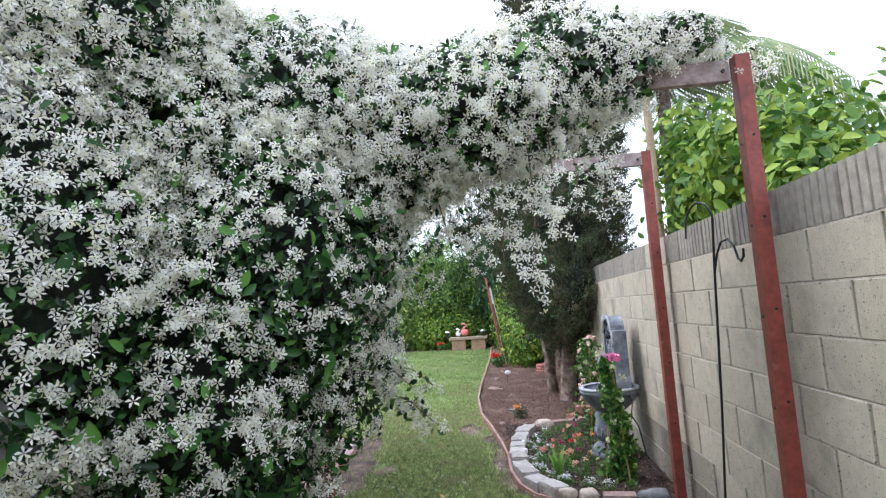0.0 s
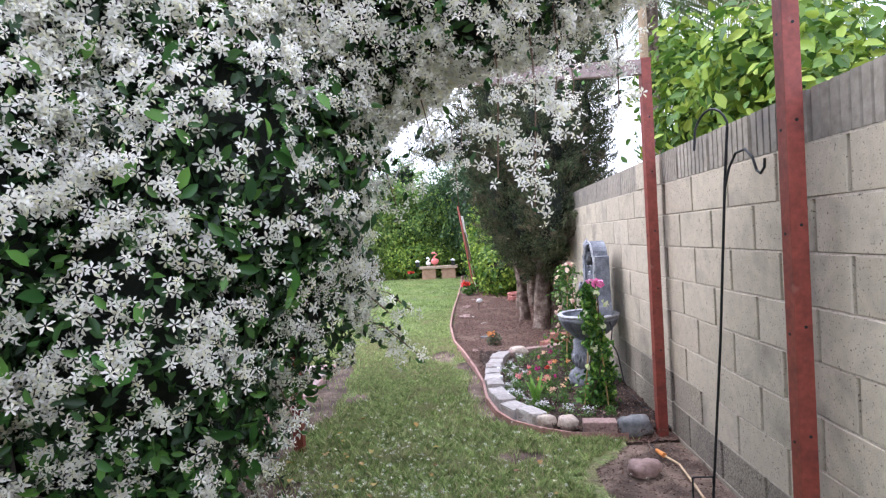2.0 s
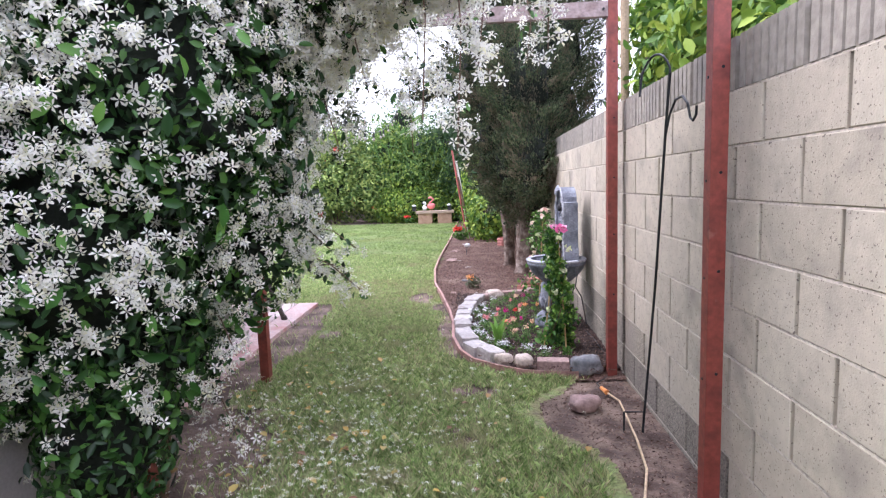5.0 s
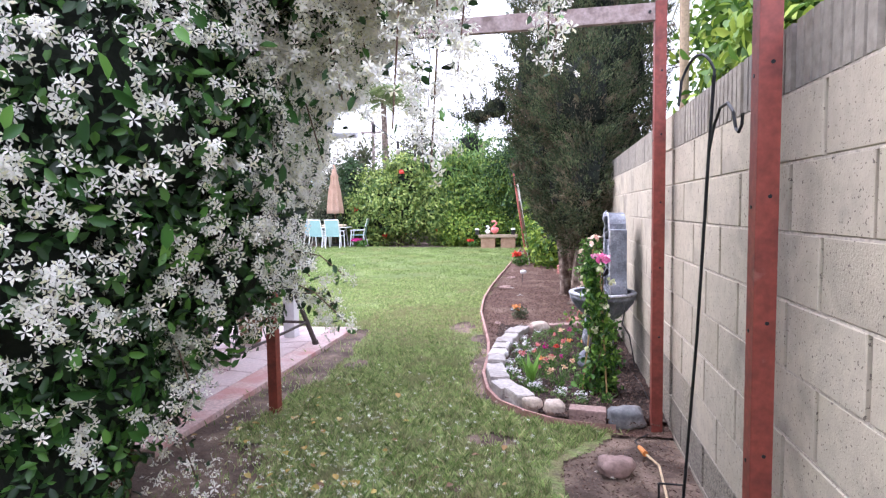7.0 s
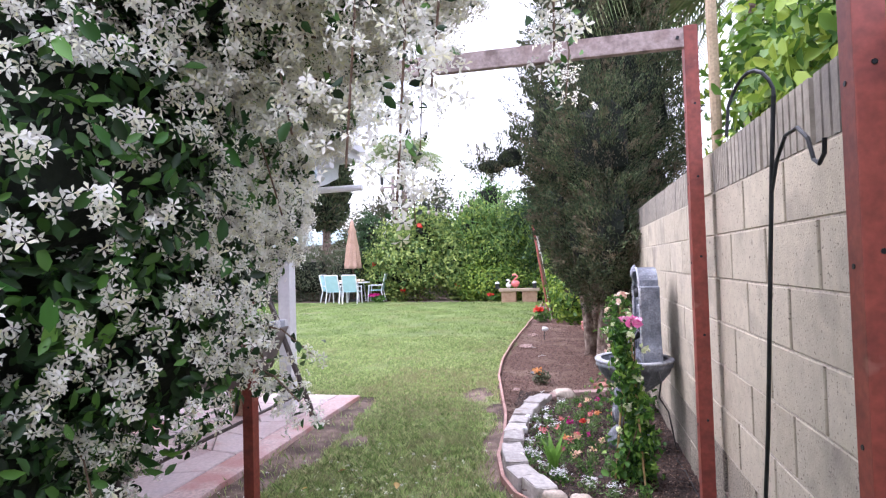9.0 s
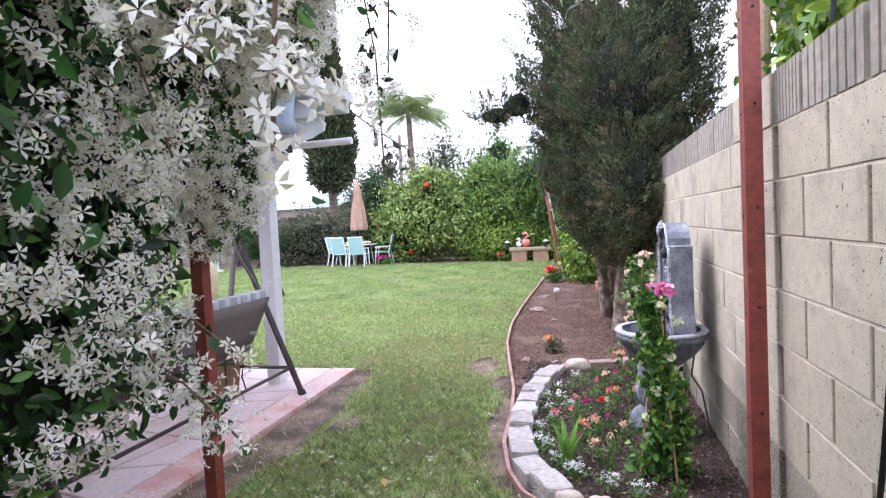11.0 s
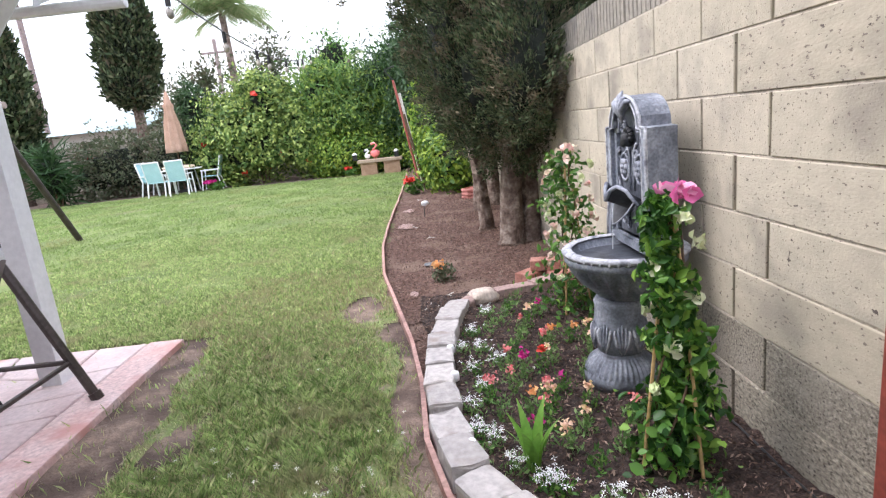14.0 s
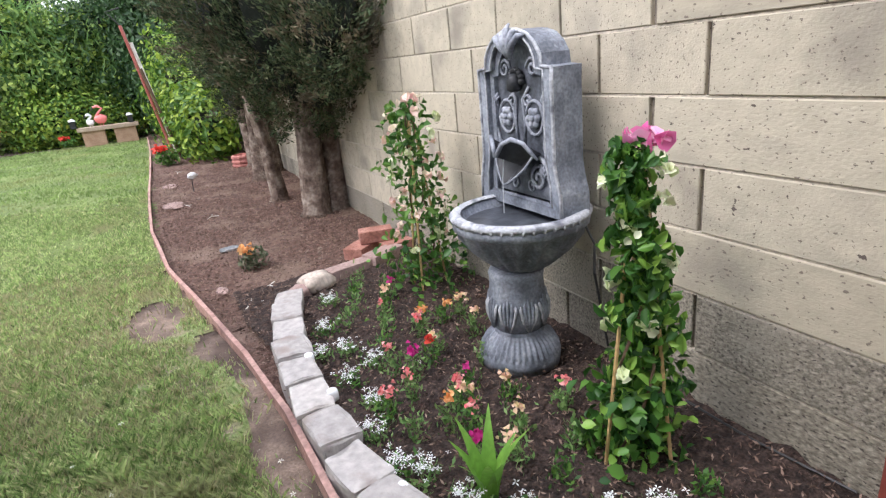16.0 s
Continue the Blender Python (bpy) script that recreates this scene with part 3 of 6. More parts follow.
bed_near = sheet("bed_margin", -0.3, 1.175, 3.9, 6.6, 80, 160, 0.001, M["soil"], amp=0.01, freq=4, fine=0.014,
                 inside=lambda x, y: x > edge_x(y) + 0.0, label="brown soil beside the edging stones")

# concrete block wall on the east side
wall = thing("wall_east", WALL_X, 0, 0, "tan concrete block garden wall with a ribbed top course", kind="structure")
Y0, Y1 = -2.2, 22.4
PIL0, PIL1 = 4.01, 4.43
part("wall_core", boxed(0.016, 0.2, Y0, Y1, -0.1, TOP - 0.005), M["mortar"], wall)


def block_mesh(name, length, height, bevel=0.003, ribs=0):
    """The face of a block, with rounded edges, standing proud of the joints."""
    bm = bmesh.new()
    if ribs:
        pitch = length / ribs
        prof = []
        for i in range(ribs):
            prof += [(i * pitch + 0.004, 0.012), (i * pitch + 0.007, 0.0), ((i + 1) * pitch - 0.007, 0.0), ((i + 1) * pitch - 0.004, 0.012)]
        lo = [bm.verts.new((x, y, 0)) for y, x in prof]
        hi = [bm.verts.new((x, y, height)) for y, x in prof]
        back_lo, back_hi = [bm.verts.new((0.05, y, 0)) for y in (0.004, length - 0.004)], [bm.verts.new((0.05, y, height)) for y in (0.004, length - 0.004)]
        for i in range(len(prof) - 1):
            bm.faces.new((lo[i], lo[i + 1], hi[i + 1], hi[i]))
        bm.faces.new(hi + back_hi[::-1])
        bm.faces.new((lo[0], hi[0], back_hi[0], back_lo[0]))
        bm.faces.new((lo[-1], hi[-1], back_hi[1], back_lo[1]))
    else:
        a = [bm.verts.new(p) for p in ((0.03, 0, 0), (0.03, length, 0), (0.03, length, height), (0.03, 0, height))]
        m_ = [bm.verts.new(p) for p in ((bevel, 0, 0), (bevel, length, 0), (bevel, length, height), (bevel, 0, height))]
        b = bevel
        o = [bm.verts.new(p) for p in ((0, b, b), (0, length - b, b), (0, length - b, height - b), (0, b, height - b))]
        for i in range(4):
            j = (i + 1) % 4
            bm.faces.new((a[i], a[j], m_[j], m_[i]))
            bm.faces.new((m_[i], m_[j], o[j], o[i]))
        bm.faces.new(o)
    mesh = bpy.data.meshes.new(name)
    bmesh.ops.recalc_face_normals(bm, faces=bm.faces)
    bm.to_mesh(mesh)
    bm.free()
    return mesh


def build_wall():
    """Courses of blocks: single parts where the walk passes, joined beyond."""
    variants = {}
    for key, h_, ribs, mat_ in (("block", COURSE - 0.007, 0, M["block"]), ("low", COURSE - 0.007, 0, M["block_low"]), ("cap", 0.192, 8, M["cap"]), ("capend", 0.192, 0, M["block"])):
        mesh = block_mesh("brick", LONG - 0.012, h_, ribs=ribs)
        mesh.materials.append(mat_)
        variants[key] = mesh
    rng = random.Random(4)
    far_v, far_f, far_cv, far_cf = [], [], [], []
    for row in range(10):
        z = TOP - 0.192 - 0.004 if row == 0 else TOP - 0.2 - COURSE * row + 0.004
        start = 1.802 if row % 2 else 1.999
        k = -10
        while True:
            y = start + k * 0.4335
            k += 1
            if y > 4.0 - 0.05:
                break
            place_block(variants, rng, row, y + 0.003, z, min(0.4335, PIL0 - 0.01 - y) - 0.007, 0, far_v, far_f)
        if row == 0:
            place_block(variants, rng, -1, PIL0, z, 0.54, -0.008, far_v, far_f)
            y = PIL1 + 0.12
        else:
            y = 4.635 if row % 2 else 4.835
            place_block(variants, rng, row, PIL0, z, y - PIL0, -0.003, far_v, far_f)
        while y < Y1:
            place_block(variants, rng, row, y, z, 0.4335, 0, far_v, far_f)
            y += 0.4335


PIECES = []


def place_block(variants, rng, row, y, z, length, out, far_v, far_f):
    if length < 0.05:
        return
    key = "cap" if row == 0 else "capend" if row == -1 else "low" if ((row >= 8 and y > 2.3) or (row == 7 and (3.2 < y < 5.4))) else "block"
    PIECES.append((key, y + 0.009, z, length / 0.4335, out + rng.uniform(-0.0015, 0.0015), variants))


build_wall()

# mortar showing pale in the level joints
bm = bmesh.new()
for row in range(0, 10):
    zj = TOP - 0.2 - COURSE * row
    box(bm, 0.0025, 0.03, Y0, Y1, zj - 0.005, zj + 0.0028)
part("mortar", bm, M["mortar_proud"], wall)

# far walls close the garden
back = part("wall_north", boxed(-24, WALL_X + 0.2, 23.4, 23.6, -0.1, 1.8), M["far_wall"])
tagged(back, "tan block wall behind the shrubs", kind="structure")
west = part("wall_west", boxed(-19.6, -19.4, -3, 23.4, -0.1, 1.8), M["far_wall"])
tagged(west, "tan block wall across the lawn", kind="structure")
south = part("wall_south", boxed(-3.2, WALL_X + 0.2, -2.9, -2.7, -0.1, 2.4), M["far_wall"])
tagged(south, "plain block wall behind the start of the walk", kind="structure")
house = part("house_wall", boxed(-3.4, -1.62, -2.7, 2.95, -0.1, 2.7), M["stucco"])
tagged(house, "pale grey stucco house wall beside the vine", kind="structure")

# patio: stamped concrete slabs with a red border
patio = thing("patio", -1.64, 6.45, 0, "pink and grey stamped concrete patio with a red edge", kind="structure")
part("slab", boxed(-6.0, -0.0, -3.2, 0.0, -0.12, 0.008), M["mortar"], patio)
part("edge_band", boxed(-0.22, 0.004, -3.2, 0.002, -0.10, 0.026, 0.008), M["patio_edge"], patio, "red stained border")


def stamped():
    """Irregular stones pressed into the concrete, one piece each."""
    rng = random.Random(11)
    mats = M["patio"]
    cells = []
    nx, ny = 13, 9
    pt = {}
    for i in range(nx + 1):
        for j in range(ny + 1):
            jx = rng.uniform(-0.14, 0.14) if 0 < i < nx else 0
            jy = rng.uniform(-0.14, 0.14) if 0 < j < ny else 0
            pt[i, j] = (-0.23 - i * 0.36 + jx * (i > 0), -j * 0.355 + jy + (-0.0))
    for i in range(nx):
        for j in range(ny):
            q = [Vector((*pt[a], 0)) for a in ((i, j), (i + 1, j), (i + 1, j + 1), (i, j + 1))]
            c = sum(q, Vector()) / 4
            q = [c + (p - c) * 0.965 for p in q]
            bm = bmesh.new()
            lo = [bm.verts.new((p.x, p.y, 0.0)) for p in q]
            mid = [bm.verts.new((p.x, p.y, 0.018)) for p in q]
            hi = [bm.verts.new((c.x + (p.x - c.x) * 0.96, c.y + (p.y - c.y) * 0.96, 0.024)) for p in q]
            for k in range(4):
                l = (k + 1) % 4
                bm.faces.new((lo[k], lo[l], mid[l], mid[k]))
                bm.faces.new((mid[k], mid[l], hi[l], hi[k]))
            bm.faces.new(hi)
            part("stone", bm, mats, patio)


stamped()

# ---- the vine arbour ----


def post(x, y, h, label, lean=0.0):
    t = thing("post", x, y, -0.02, label, "post", "arbour posts")
    bm = boxed(-0.031, 0.031, -0.031, 0.031, 0, h, 0.003)
    part("shaft", bm, M["red_post"], t)
    for z in (0.55, 0.95, 1.32, 1.7, 2.05):
        part("screw", tubed([(-0.033, 0.006, z), (-0.030, 0.006, z)], 0.006, 8), M["black_iron"], t)
        part("screw", tubed([(0.006, -0.033, z + 0.03), (0.006, -0.030, z + 0.03)], 0.006, 8), M["black_iron"], t)
    t.rotation_euler.y = lean
    return t


post(1.10, 2.43, 2.44, "red-brown painted square timber post close to the block wall")
post(1.092, 3.995, 2.46, "red-brown painted square timber post at the corner of the flower bed")
post(-1.29, 3.95, 2.44, "dark red timber post beside the patio, vine around its top")
post(-1.30, 2.55, 2.40, "dark red timber post buried in the flowering vine")


def beam(x0, x1, y, z, label):
    t = thing("beam", (x0 + x1) / 2, y, z, label, "beam", "arbour beams")
    w = (x1 - x0) / 2
    part("plank", boxed(-w, w, -0.02, 0.02, -0.025, 0.07, 0.004), M["grey_wood"], t)
    for s in (-1, 1):
        part("bolt", tubed([(s * (w - 0.03), -0.03, 0.02), (s * (w - 0.03), -0.02, 0.02)], 0.008, 8), M["black_iron"], t)
    return t


beam(-1.5, 1.06, 3.98, 2.36, "weathered grey-purple timber beam between two posts")
beam(-1.5, 1.055, 2.45, 2.34, "weathered grey-purple timber beam under the vine")

VINE = [(-1.35, 2.35, 1.3, 0.62, 0.60, 0.85), (-1.05, 2.45, 1.75, 0.62, 0.62, 0.7), (-1.9, 2.2, 1.5, 0.7, 0.5, 0.95), (-1.45, 2.35, 2.2, 0.8, 0.6, 0.6), (-2.3, 2.1, 2.35, 0.8, 0.5, 0.6),
        (-1.05, 2.75, 1.25, 0.50, 0.48, 0.60), (-1.25, 3.25, 1.95, 0.65, 0.5, 0.55), (-1.25, 2.45, 0.72, 0.38, 0.40, 0.40), (-1.55, 2.3, 0.75, 0.35, 0.4, 0.33), (-1.62, 1.85, 1.7, 0.42, 0.42, 0.85),
        (-1.6, 1.95, 2.65, 0.6, 0.45, 0.5), (-2.2, 2.0, 2.9, 0.8, 0.45, 0.5), (-0.95, 2.4, 2.35, 0.6, 0.45, 0.42),
        (-0.55, 2.5, 2.25, 0.55, 0.40, 0.38), (-0.05, 2.45, 2.30, 0.5, 0.36, 0.30), (0.38, 2.45, 2.44, 0.40, 0.30, 0.24), (0.80, 2.45, 2.53, 0.22, 0.18, 0.09), (-0.7, 3.1, 2.25, 0.55, 0.5, 0.33),
        (-0.85, 2.6, 1.85, 0.36, 0.45, 0.42), (-1.25, 2.25, 0.42, 0.26, 0.26, 0.38), (-0.1, 2.9, 2.3, 0.35, 0.3, 0.15), (-1.0, 3.7, 2.2, 0.5, 0.35, 0.32), (-1.17, 3.86, 1.78, 0.27, 0.24, 0.52), (-1.4, 3.65, 1.95, 0.42, 0.4, 0.55), (-0.80, 2.75, 1.45, 0.22, 0.30, 0.4)]
TENDRILS = [((0.15, 2.30, 2.2), (0.14, 2.26, 1.42), 0.06), ((0.02, 2.33, 2.2), (0.02, 2.28, 1.55), 0.09), ((0.24, 2.30, 2.2), (0.22, 2.28, 1.70), 0.06), ((0.45, 2.40, 2.2), (0.48, 2.40, 1.80), 0.07), ((-0.35, 2.5, 2.1), (-0.2, 2.45, 1.68), 0.12),
            ((-0.55, 2.7, 1.9), (-0.40, 2.75, 1.5), 0.12), ((-0.75, 2.8, 1.2), (-0.46, 2.72, 1.05), 0.08), ((-0.7, 2.85, 1.05), (-0.34, 2.85, 0.82), 0.06), ((-0.95, 2.45, 0.9), (-0.78, 2.4, 0.66), 0.08),
            ((-1.5, 2.0, 0.8), (-1.5, 1.9, 0.48), 0.08), ((0.7, 2.5, 2.55), (1.0, 2.5, 2.5), 0.07), ((-1.2, 3.2, 1.5), (-1.05, 3.0, 1.3), 0.08), ((1.0, 2.5, 2.45), (1.25, 2.5, 2.36), 0.07), ((-0.5, 2.6, 2.0), (-0.15, 2.5, 1.95), 0.12),
            ((-0.30, 2.7, 2.15), (-0.20, 2.7, 1.92), 0.12), ((-0.12, 3.4, 2.25), (-0.11, 3.4, 1.82), 0.08), ((-0.2, 3.4, 2.2), (-0.14, 3.4, 1.50), 0.06), ((0.50, 3.4, 2.3), (0.50, 3.4, 1.98), 0.07),
            ((-0.62, 2.85, 1.15), (-0.38, 2.9, 1.03), 0.05), ((-0.62, 2.9, 0.95), (-0.42, 2.9, 0.90), 0.05), ((-1.5, 1.75, 0.85), (-1.45, 1.7, 0.45), 0.06), ((-1.0, 2.5, 0.55), (-0.85, 2.5, 0.28), 0.07)]


def vine():
    t = thing("flowering_vine", -1.2, 2.5, 0, "dense star jasmine covered in white flowers over the timber arbour", "climbing plant")
    off = np.array([-1.2, 2.5, 0])
    blobs = [(x - off[0], y - off[1], z, a, b, c) for x, y, z, a, b, c in VINE]
    core(blobs, M["leaf_shade"], t, shrink=0.72)
    p, n = shell(blobs, 46000, inner=0.26)
    v, f = leaves(p, n + np.array([0, -0.2, 0.3]), 0.048, 0.021, spread=1.3, droop=0.3)
    tagged(many("leaves", v, f, M["j_leaf"], t), "glossy dark green leaves", kind="stuff")
    heads, hn = shell(blobs, 11500, inner=0.05, rough=0.2)
    more, mn = shell([q for q in blobs if q[1] > 0.1], 3200, inner=0.05, rough=0.2)
    heads, hn = np.concatenate([heads, more]), np.concatenate([hn, mn])
    keep = np.array([0.35 * noise.noise(Vector(q) * 2.6) + 0.8 * noise.noise(Vector(q) * 10.0) > 0.43 - 0.37 * min(q[2], 2.1) for q in heads])
    keep &= ~((heads[:, 0] > 0.30) & (heads[:, 2] < 1.8) & (R.random(len(heads)) < 0.6))
    heads, hn = heads[keep], hn[keep]
    big, bn = shell([(x, y, z, a * 1.03, b * 1.03, c * 1.03) for x, y, z, a, b, c in blobs], 1100, inner=0.0, rough=0.1)
    v, f = leaves(big, bn + np.array([0, -0.3, 0.1]), 0.072, 0.032, spread=0.9, droop=0.5)
    tagged(many("leaves", v, f, M["new_leaf"], t), "larger brighter young leaves", kind="stuff")
    th, tn, tl, tln = [], [], [], []
    twigs = bmesh.new()
    for i, (a, b, r) in enumerate(TENDRILS):
        z_low = b[2]
        a, b = np.array(a) - off, np.array(b) - off
        s = R.random((70, 1))
        q = a + (b - a) * s + R.normal(0, r * 0.55, (70, 3))
        count = 22 if r >= 0.1 or z_low > 1.35 and a[1] + off[1] < 3 else 9
        th.append(q[:count]); tn.append(unit(R.normal(0, 1, (count, 3)) + [0, -0.6, 0.2]))
        s = R.random((90, 1))
        tl.append((a + (b - a) * s + R.normal(0, r * 0.5, (90, 3)))[:26]); tln.append(R.normal(0, 1, (26, 3)))
        tube(twigs, [a, (a + b) / 2 + np.array([0.02, 0, 0.03]), b], 0.003, 5)
    v, f = leaves(np.concatenate(tl), np.concatenate(tln), 0.040, 0.019)
    tagged(many("leaves", v, f, M["j_leaf"], t), "leaves on hanging shoots", kind="stuff")
    heads, hn = np.concatenate([heads] + th), np.concatenate([hn] + tn)
    k = 7
    c = np.repeat(heads, k, 0)
    cn = np.repeat(hn, k, 0)
    c = c + R.normal(0, 0.021, c.shape) + cn * 0.030
    v, f = stars(c, cn + R.normal(0, 0.55, c.shape) + np.array([0, -0.1, 0.25]), 0.0205)
    tagged(many("blossom", v, f, M["petal"], t), "white five-petalled flowers in clusters", kind="stuff")
    for x, y, z in ((-1.3, 2.55, 0.0), (-1.2, 2.5, 0.0), (-1.38, 2.6, 0.0)):
        x, y = x - off[0], y - off[1]
        part("stem", tubed([(x, y, 0), (x + 0.05, y + 0.03, 0.5), (x - 0.03, y, 1.1), (x + 0.1, y + 0.05, 2.0)], [0.022, 0.018, 0.015, 0.01], 7), M["twig"], t)
    tagged(part("runner", twigs, M["twig"], t), kind="stuff")


vine()


# ---- hook, cord and things by the wall ----
hook = thing("shepherd_hook", 1.05, 3.10, 0, "black iron double shepherd hook leaning on the block wall", "garden hook")
part("pole", tubed([(0.0, 0.04, -0.02), (0.02, -0.08, 0.8), (0.025, -0.19, 1.55), (0.025, -0.235, 1.78)], 0.0065, 8), M["black_iron"], hook)
part("hook", tubed([(0.025, -0.235, 1.78)] + [(0.025 - 0.01 * i, -0.235 + 0.075 - 0.075 * math.cos(i * 0.4), 1.80 + 0.075 * math.sin(i * 0.4)) for i in range(9)] + [(-0.065, -0.09, 1.70)], 0.0055, 8), M["black_iron"], hook)
part("hook", tubed([(0.025, -0.18, 1.50), (0.03, -0.225, 1.60), (0.035, -0.28, 1.655), (0.04, -0.35, 1.66), (0.04, -0.41, 1.62), (0.04, -0.44, 1.56), (0.04, -0.47, 1.545), (0.04, -0.50, 1.565), (0.04, -0.505, 1.60)], 0.0055, 8), M["black_iron"], hook)
part("foot", tubed([(-0.10, 0.03, 0.10), (0.0, 0.03, 0.10), (0.0, 0.03, -0.02)], 0.005, 6), M["black_iron"], hook)
part("foot", tubed([(-0.10, 0.03, 0.10), (-0.10, 0.03, -0.02)], 0.005, 6), M["black_iron"], hook)

cord = thing("extension_cord", 1.0, 3.5, 0, "tan extension cord with an orange end lying on the dirt", "cord")
part("cable", tubed([(-0.03, 0.12, 0.02), (0.02, 0.0, 0.012), (0.0, -0.25, 0.014), (-0.02, -0.5, 0.012), (-0.06, -0.8, 0.014), (-0.16, -1.1, 0.012), (-0.12, -1.5, 0.012), (-0.2, -2.2, 0.012)], 0.006, 8), M["orange_cord"], cord)
part("plug", tubed([(-0.03, 0.10, 0.025), (-0.05, 0.17, 0.03)], [0.016, 0.011], 8), M["plug"], cord)
part("lead", tubed([(-0.05, 0.17, 0.03), (-0.06, 0.25, 0.03), (0.03, 0.38, 0.02)], 0.004, 6), M["black"], cord)


def stone(x, y, z, size, mat_, label, name="rock", seed=0, turn=0.0, group="", sub=3):
    t = thing(name, x, y, 0, label, "stone", group)
    part("body", lump(bmesh.new(), (0, 0, z), size, seed, 0.14, sub, turn), mat_, t, smooth=True)
    return t


stone(0.80, 3.42, 0.03, (0.095, 0.07, 0.05), M["rock_pink"], "smooth pinkish river rock on the bare dirt", seed=3, turn=0.3)
stone(0.93, 4.02, 0.06, (0.115, 0.075, 0.07), M["rock_dark"], "dark blue-grey boulder with pale veins beside the red post", seed=8, turn=0.1)
stone(0.51, 4.13, 0.055, (0.075, 0.06, 0.055), M["rock"], "rounded pinkish-white rock in the bed edging", seed=5)
stone(0.37, 4.19, 0.05, (0.07, 0.055, 0.05), M["rock"], "rounded pale rock in the bed edging", seed=6)
slab = thing("brick_slab", 0.71, 4.08, 0, "weathered pink concrete brick in the bed edging", "stone")
part("body", boxed(-0.11, 0.11, -0.05, 0.05, -0.02, 0.085, 0.012, pose(0, 0, 0, 0, 0, -6)), M["rock_pink"], slab)

PAVERS = [(0.26, 4.30, 40), (0.155, 4.47, 55), (0.085, 4.67, 68), (0.045, 4.88, 78), (0.028, 5.10, 86), (0.025, 5.32, 91), (0.035, 5.53, 95), (0.055, 5.74, 97), (0.08, 5.94, 100), (0.115, 6.13, 104), (0.165, 6.32, 108)]
for i, (x, y, a) in enumerate(PAVERS):
    before, after = PAVERS[max(0, i - 1)], PAVERS[min(len(PAVERS) - 1, i + 1)]
    a = math.degrees(math.atan2(after[1] - before[1], after[0] - before[0]))
    t = thing("edging_stone", x + 0.022, y, 0, "rough pale grey concrete edging stone around the flower bed", "edging stone", "edging stones of the flower bed", rz=a + R.uniform(-5, 5))
    bm = boxed(-0.104 + R.uniform(0, 0.01), 0.104, -0.072, 0.072 + R.uniform(-0.01, 0.01), -0.03, 0.100 + R.uniform(-0.012, 0.012), 0.018)
    bmesh.ops.subdivide_edges(bm, edges=bm.edges[:], cuts=1)
    for v in bm.verts:
        v.co += 0.013 * noise.noise_vector(v.co * 12 + Vector((i * 3, 0, 0)))
        v.co.x *= 1.0 - 0.9 * max(0, v.co.y)
    part("body", bm, M["paver"], t)

stone(0.38, 6.50, 0.07, (0.105, 0.08, 0.055), M["rock"], "flat cream rock at the top of the flower bed", seed=12, turn=0.4)
stone(0.27, 6.46, 0.05, (0.06, 0.06, 0.045), M["rock_pink"], "small brown rock beside the edging stones", seed=13)
for i, (x, y, z, sx, sy, sz, a) in enumerate(((0.62, 6.62, 0.05, 0.15, 0.05, 0.035, 12), (0.86, 6.68, 0.06, 0.13, 0.06, 0.04, 25), (0.80, 6.92, 0.05, 0.12, 0.07, 0.045, 40), (0.90, 6.90, 0.14, 0.11, 0.06, 0.04, -15), (1.0, 6.8, 0.05, 0.1, 0.07, 0.05, 5))):
    t = thing("loose_brick", x, y, 0, "old red-brown brick in a low pile on the mulch" if i > 1 else "flat brown stone edging the mulch", "brick", "loose bricks", rz=a)
    part("body", boxed(-sx, sx, -sy, sy, z - sz, z + sz, 0.008), M["red_brick"] if i > 1 else M["rock_pink"], t)

edging = thing("edging_strip", 0, 0, 0, "thin pinkish bender board edging between lawn and bed", "edging")
pts = []
for (xa, ya), (xb, yb) in zip(EDGE, EDGE[1:]):
    pts += [(xa + (xb - xa) * k / 4, ya + (yb - ya) * k / 4) for k in range(4)]
pts.append(EDGE[-1])
for seg in (pts[2:],):
    bm = bmesh.new()
    rows_ = []
    for i, (x, y) in enumerate(seg):
        w = 0.011
        zt = 0.045 + 0.012 * math.sin(y * 4)
        rows_.append([bm.verts.new(q) for q in ((x - w, y, -0.02), (x - w, y, zt), (x + w, y, zt), (x + w, y, -0.02))])
    for a, b in zip(rows_, rows_[1:]):
        for k in range(3):
            bm.faces.new((a[k], a[k + 1], b[k + 1], b[k]))
    part("board", bm, M["edge"], edging)

# ---- wall fountain ----
FX, FY = 0.885, 5.20


def spiral(c, r, turns, y0, sgn=1, n=16, plane_x=-0.0):
    return [(plane_x, c[0] + sgn * r * (1 - 0.8 * i / n) * math.cos(turns * 2 * math.pi * i / n), c[1] + r * (1 - 0.8 * i / n) * math.sin(turns * 2 * math.pi * i / n)) for i in range(n + 1)]


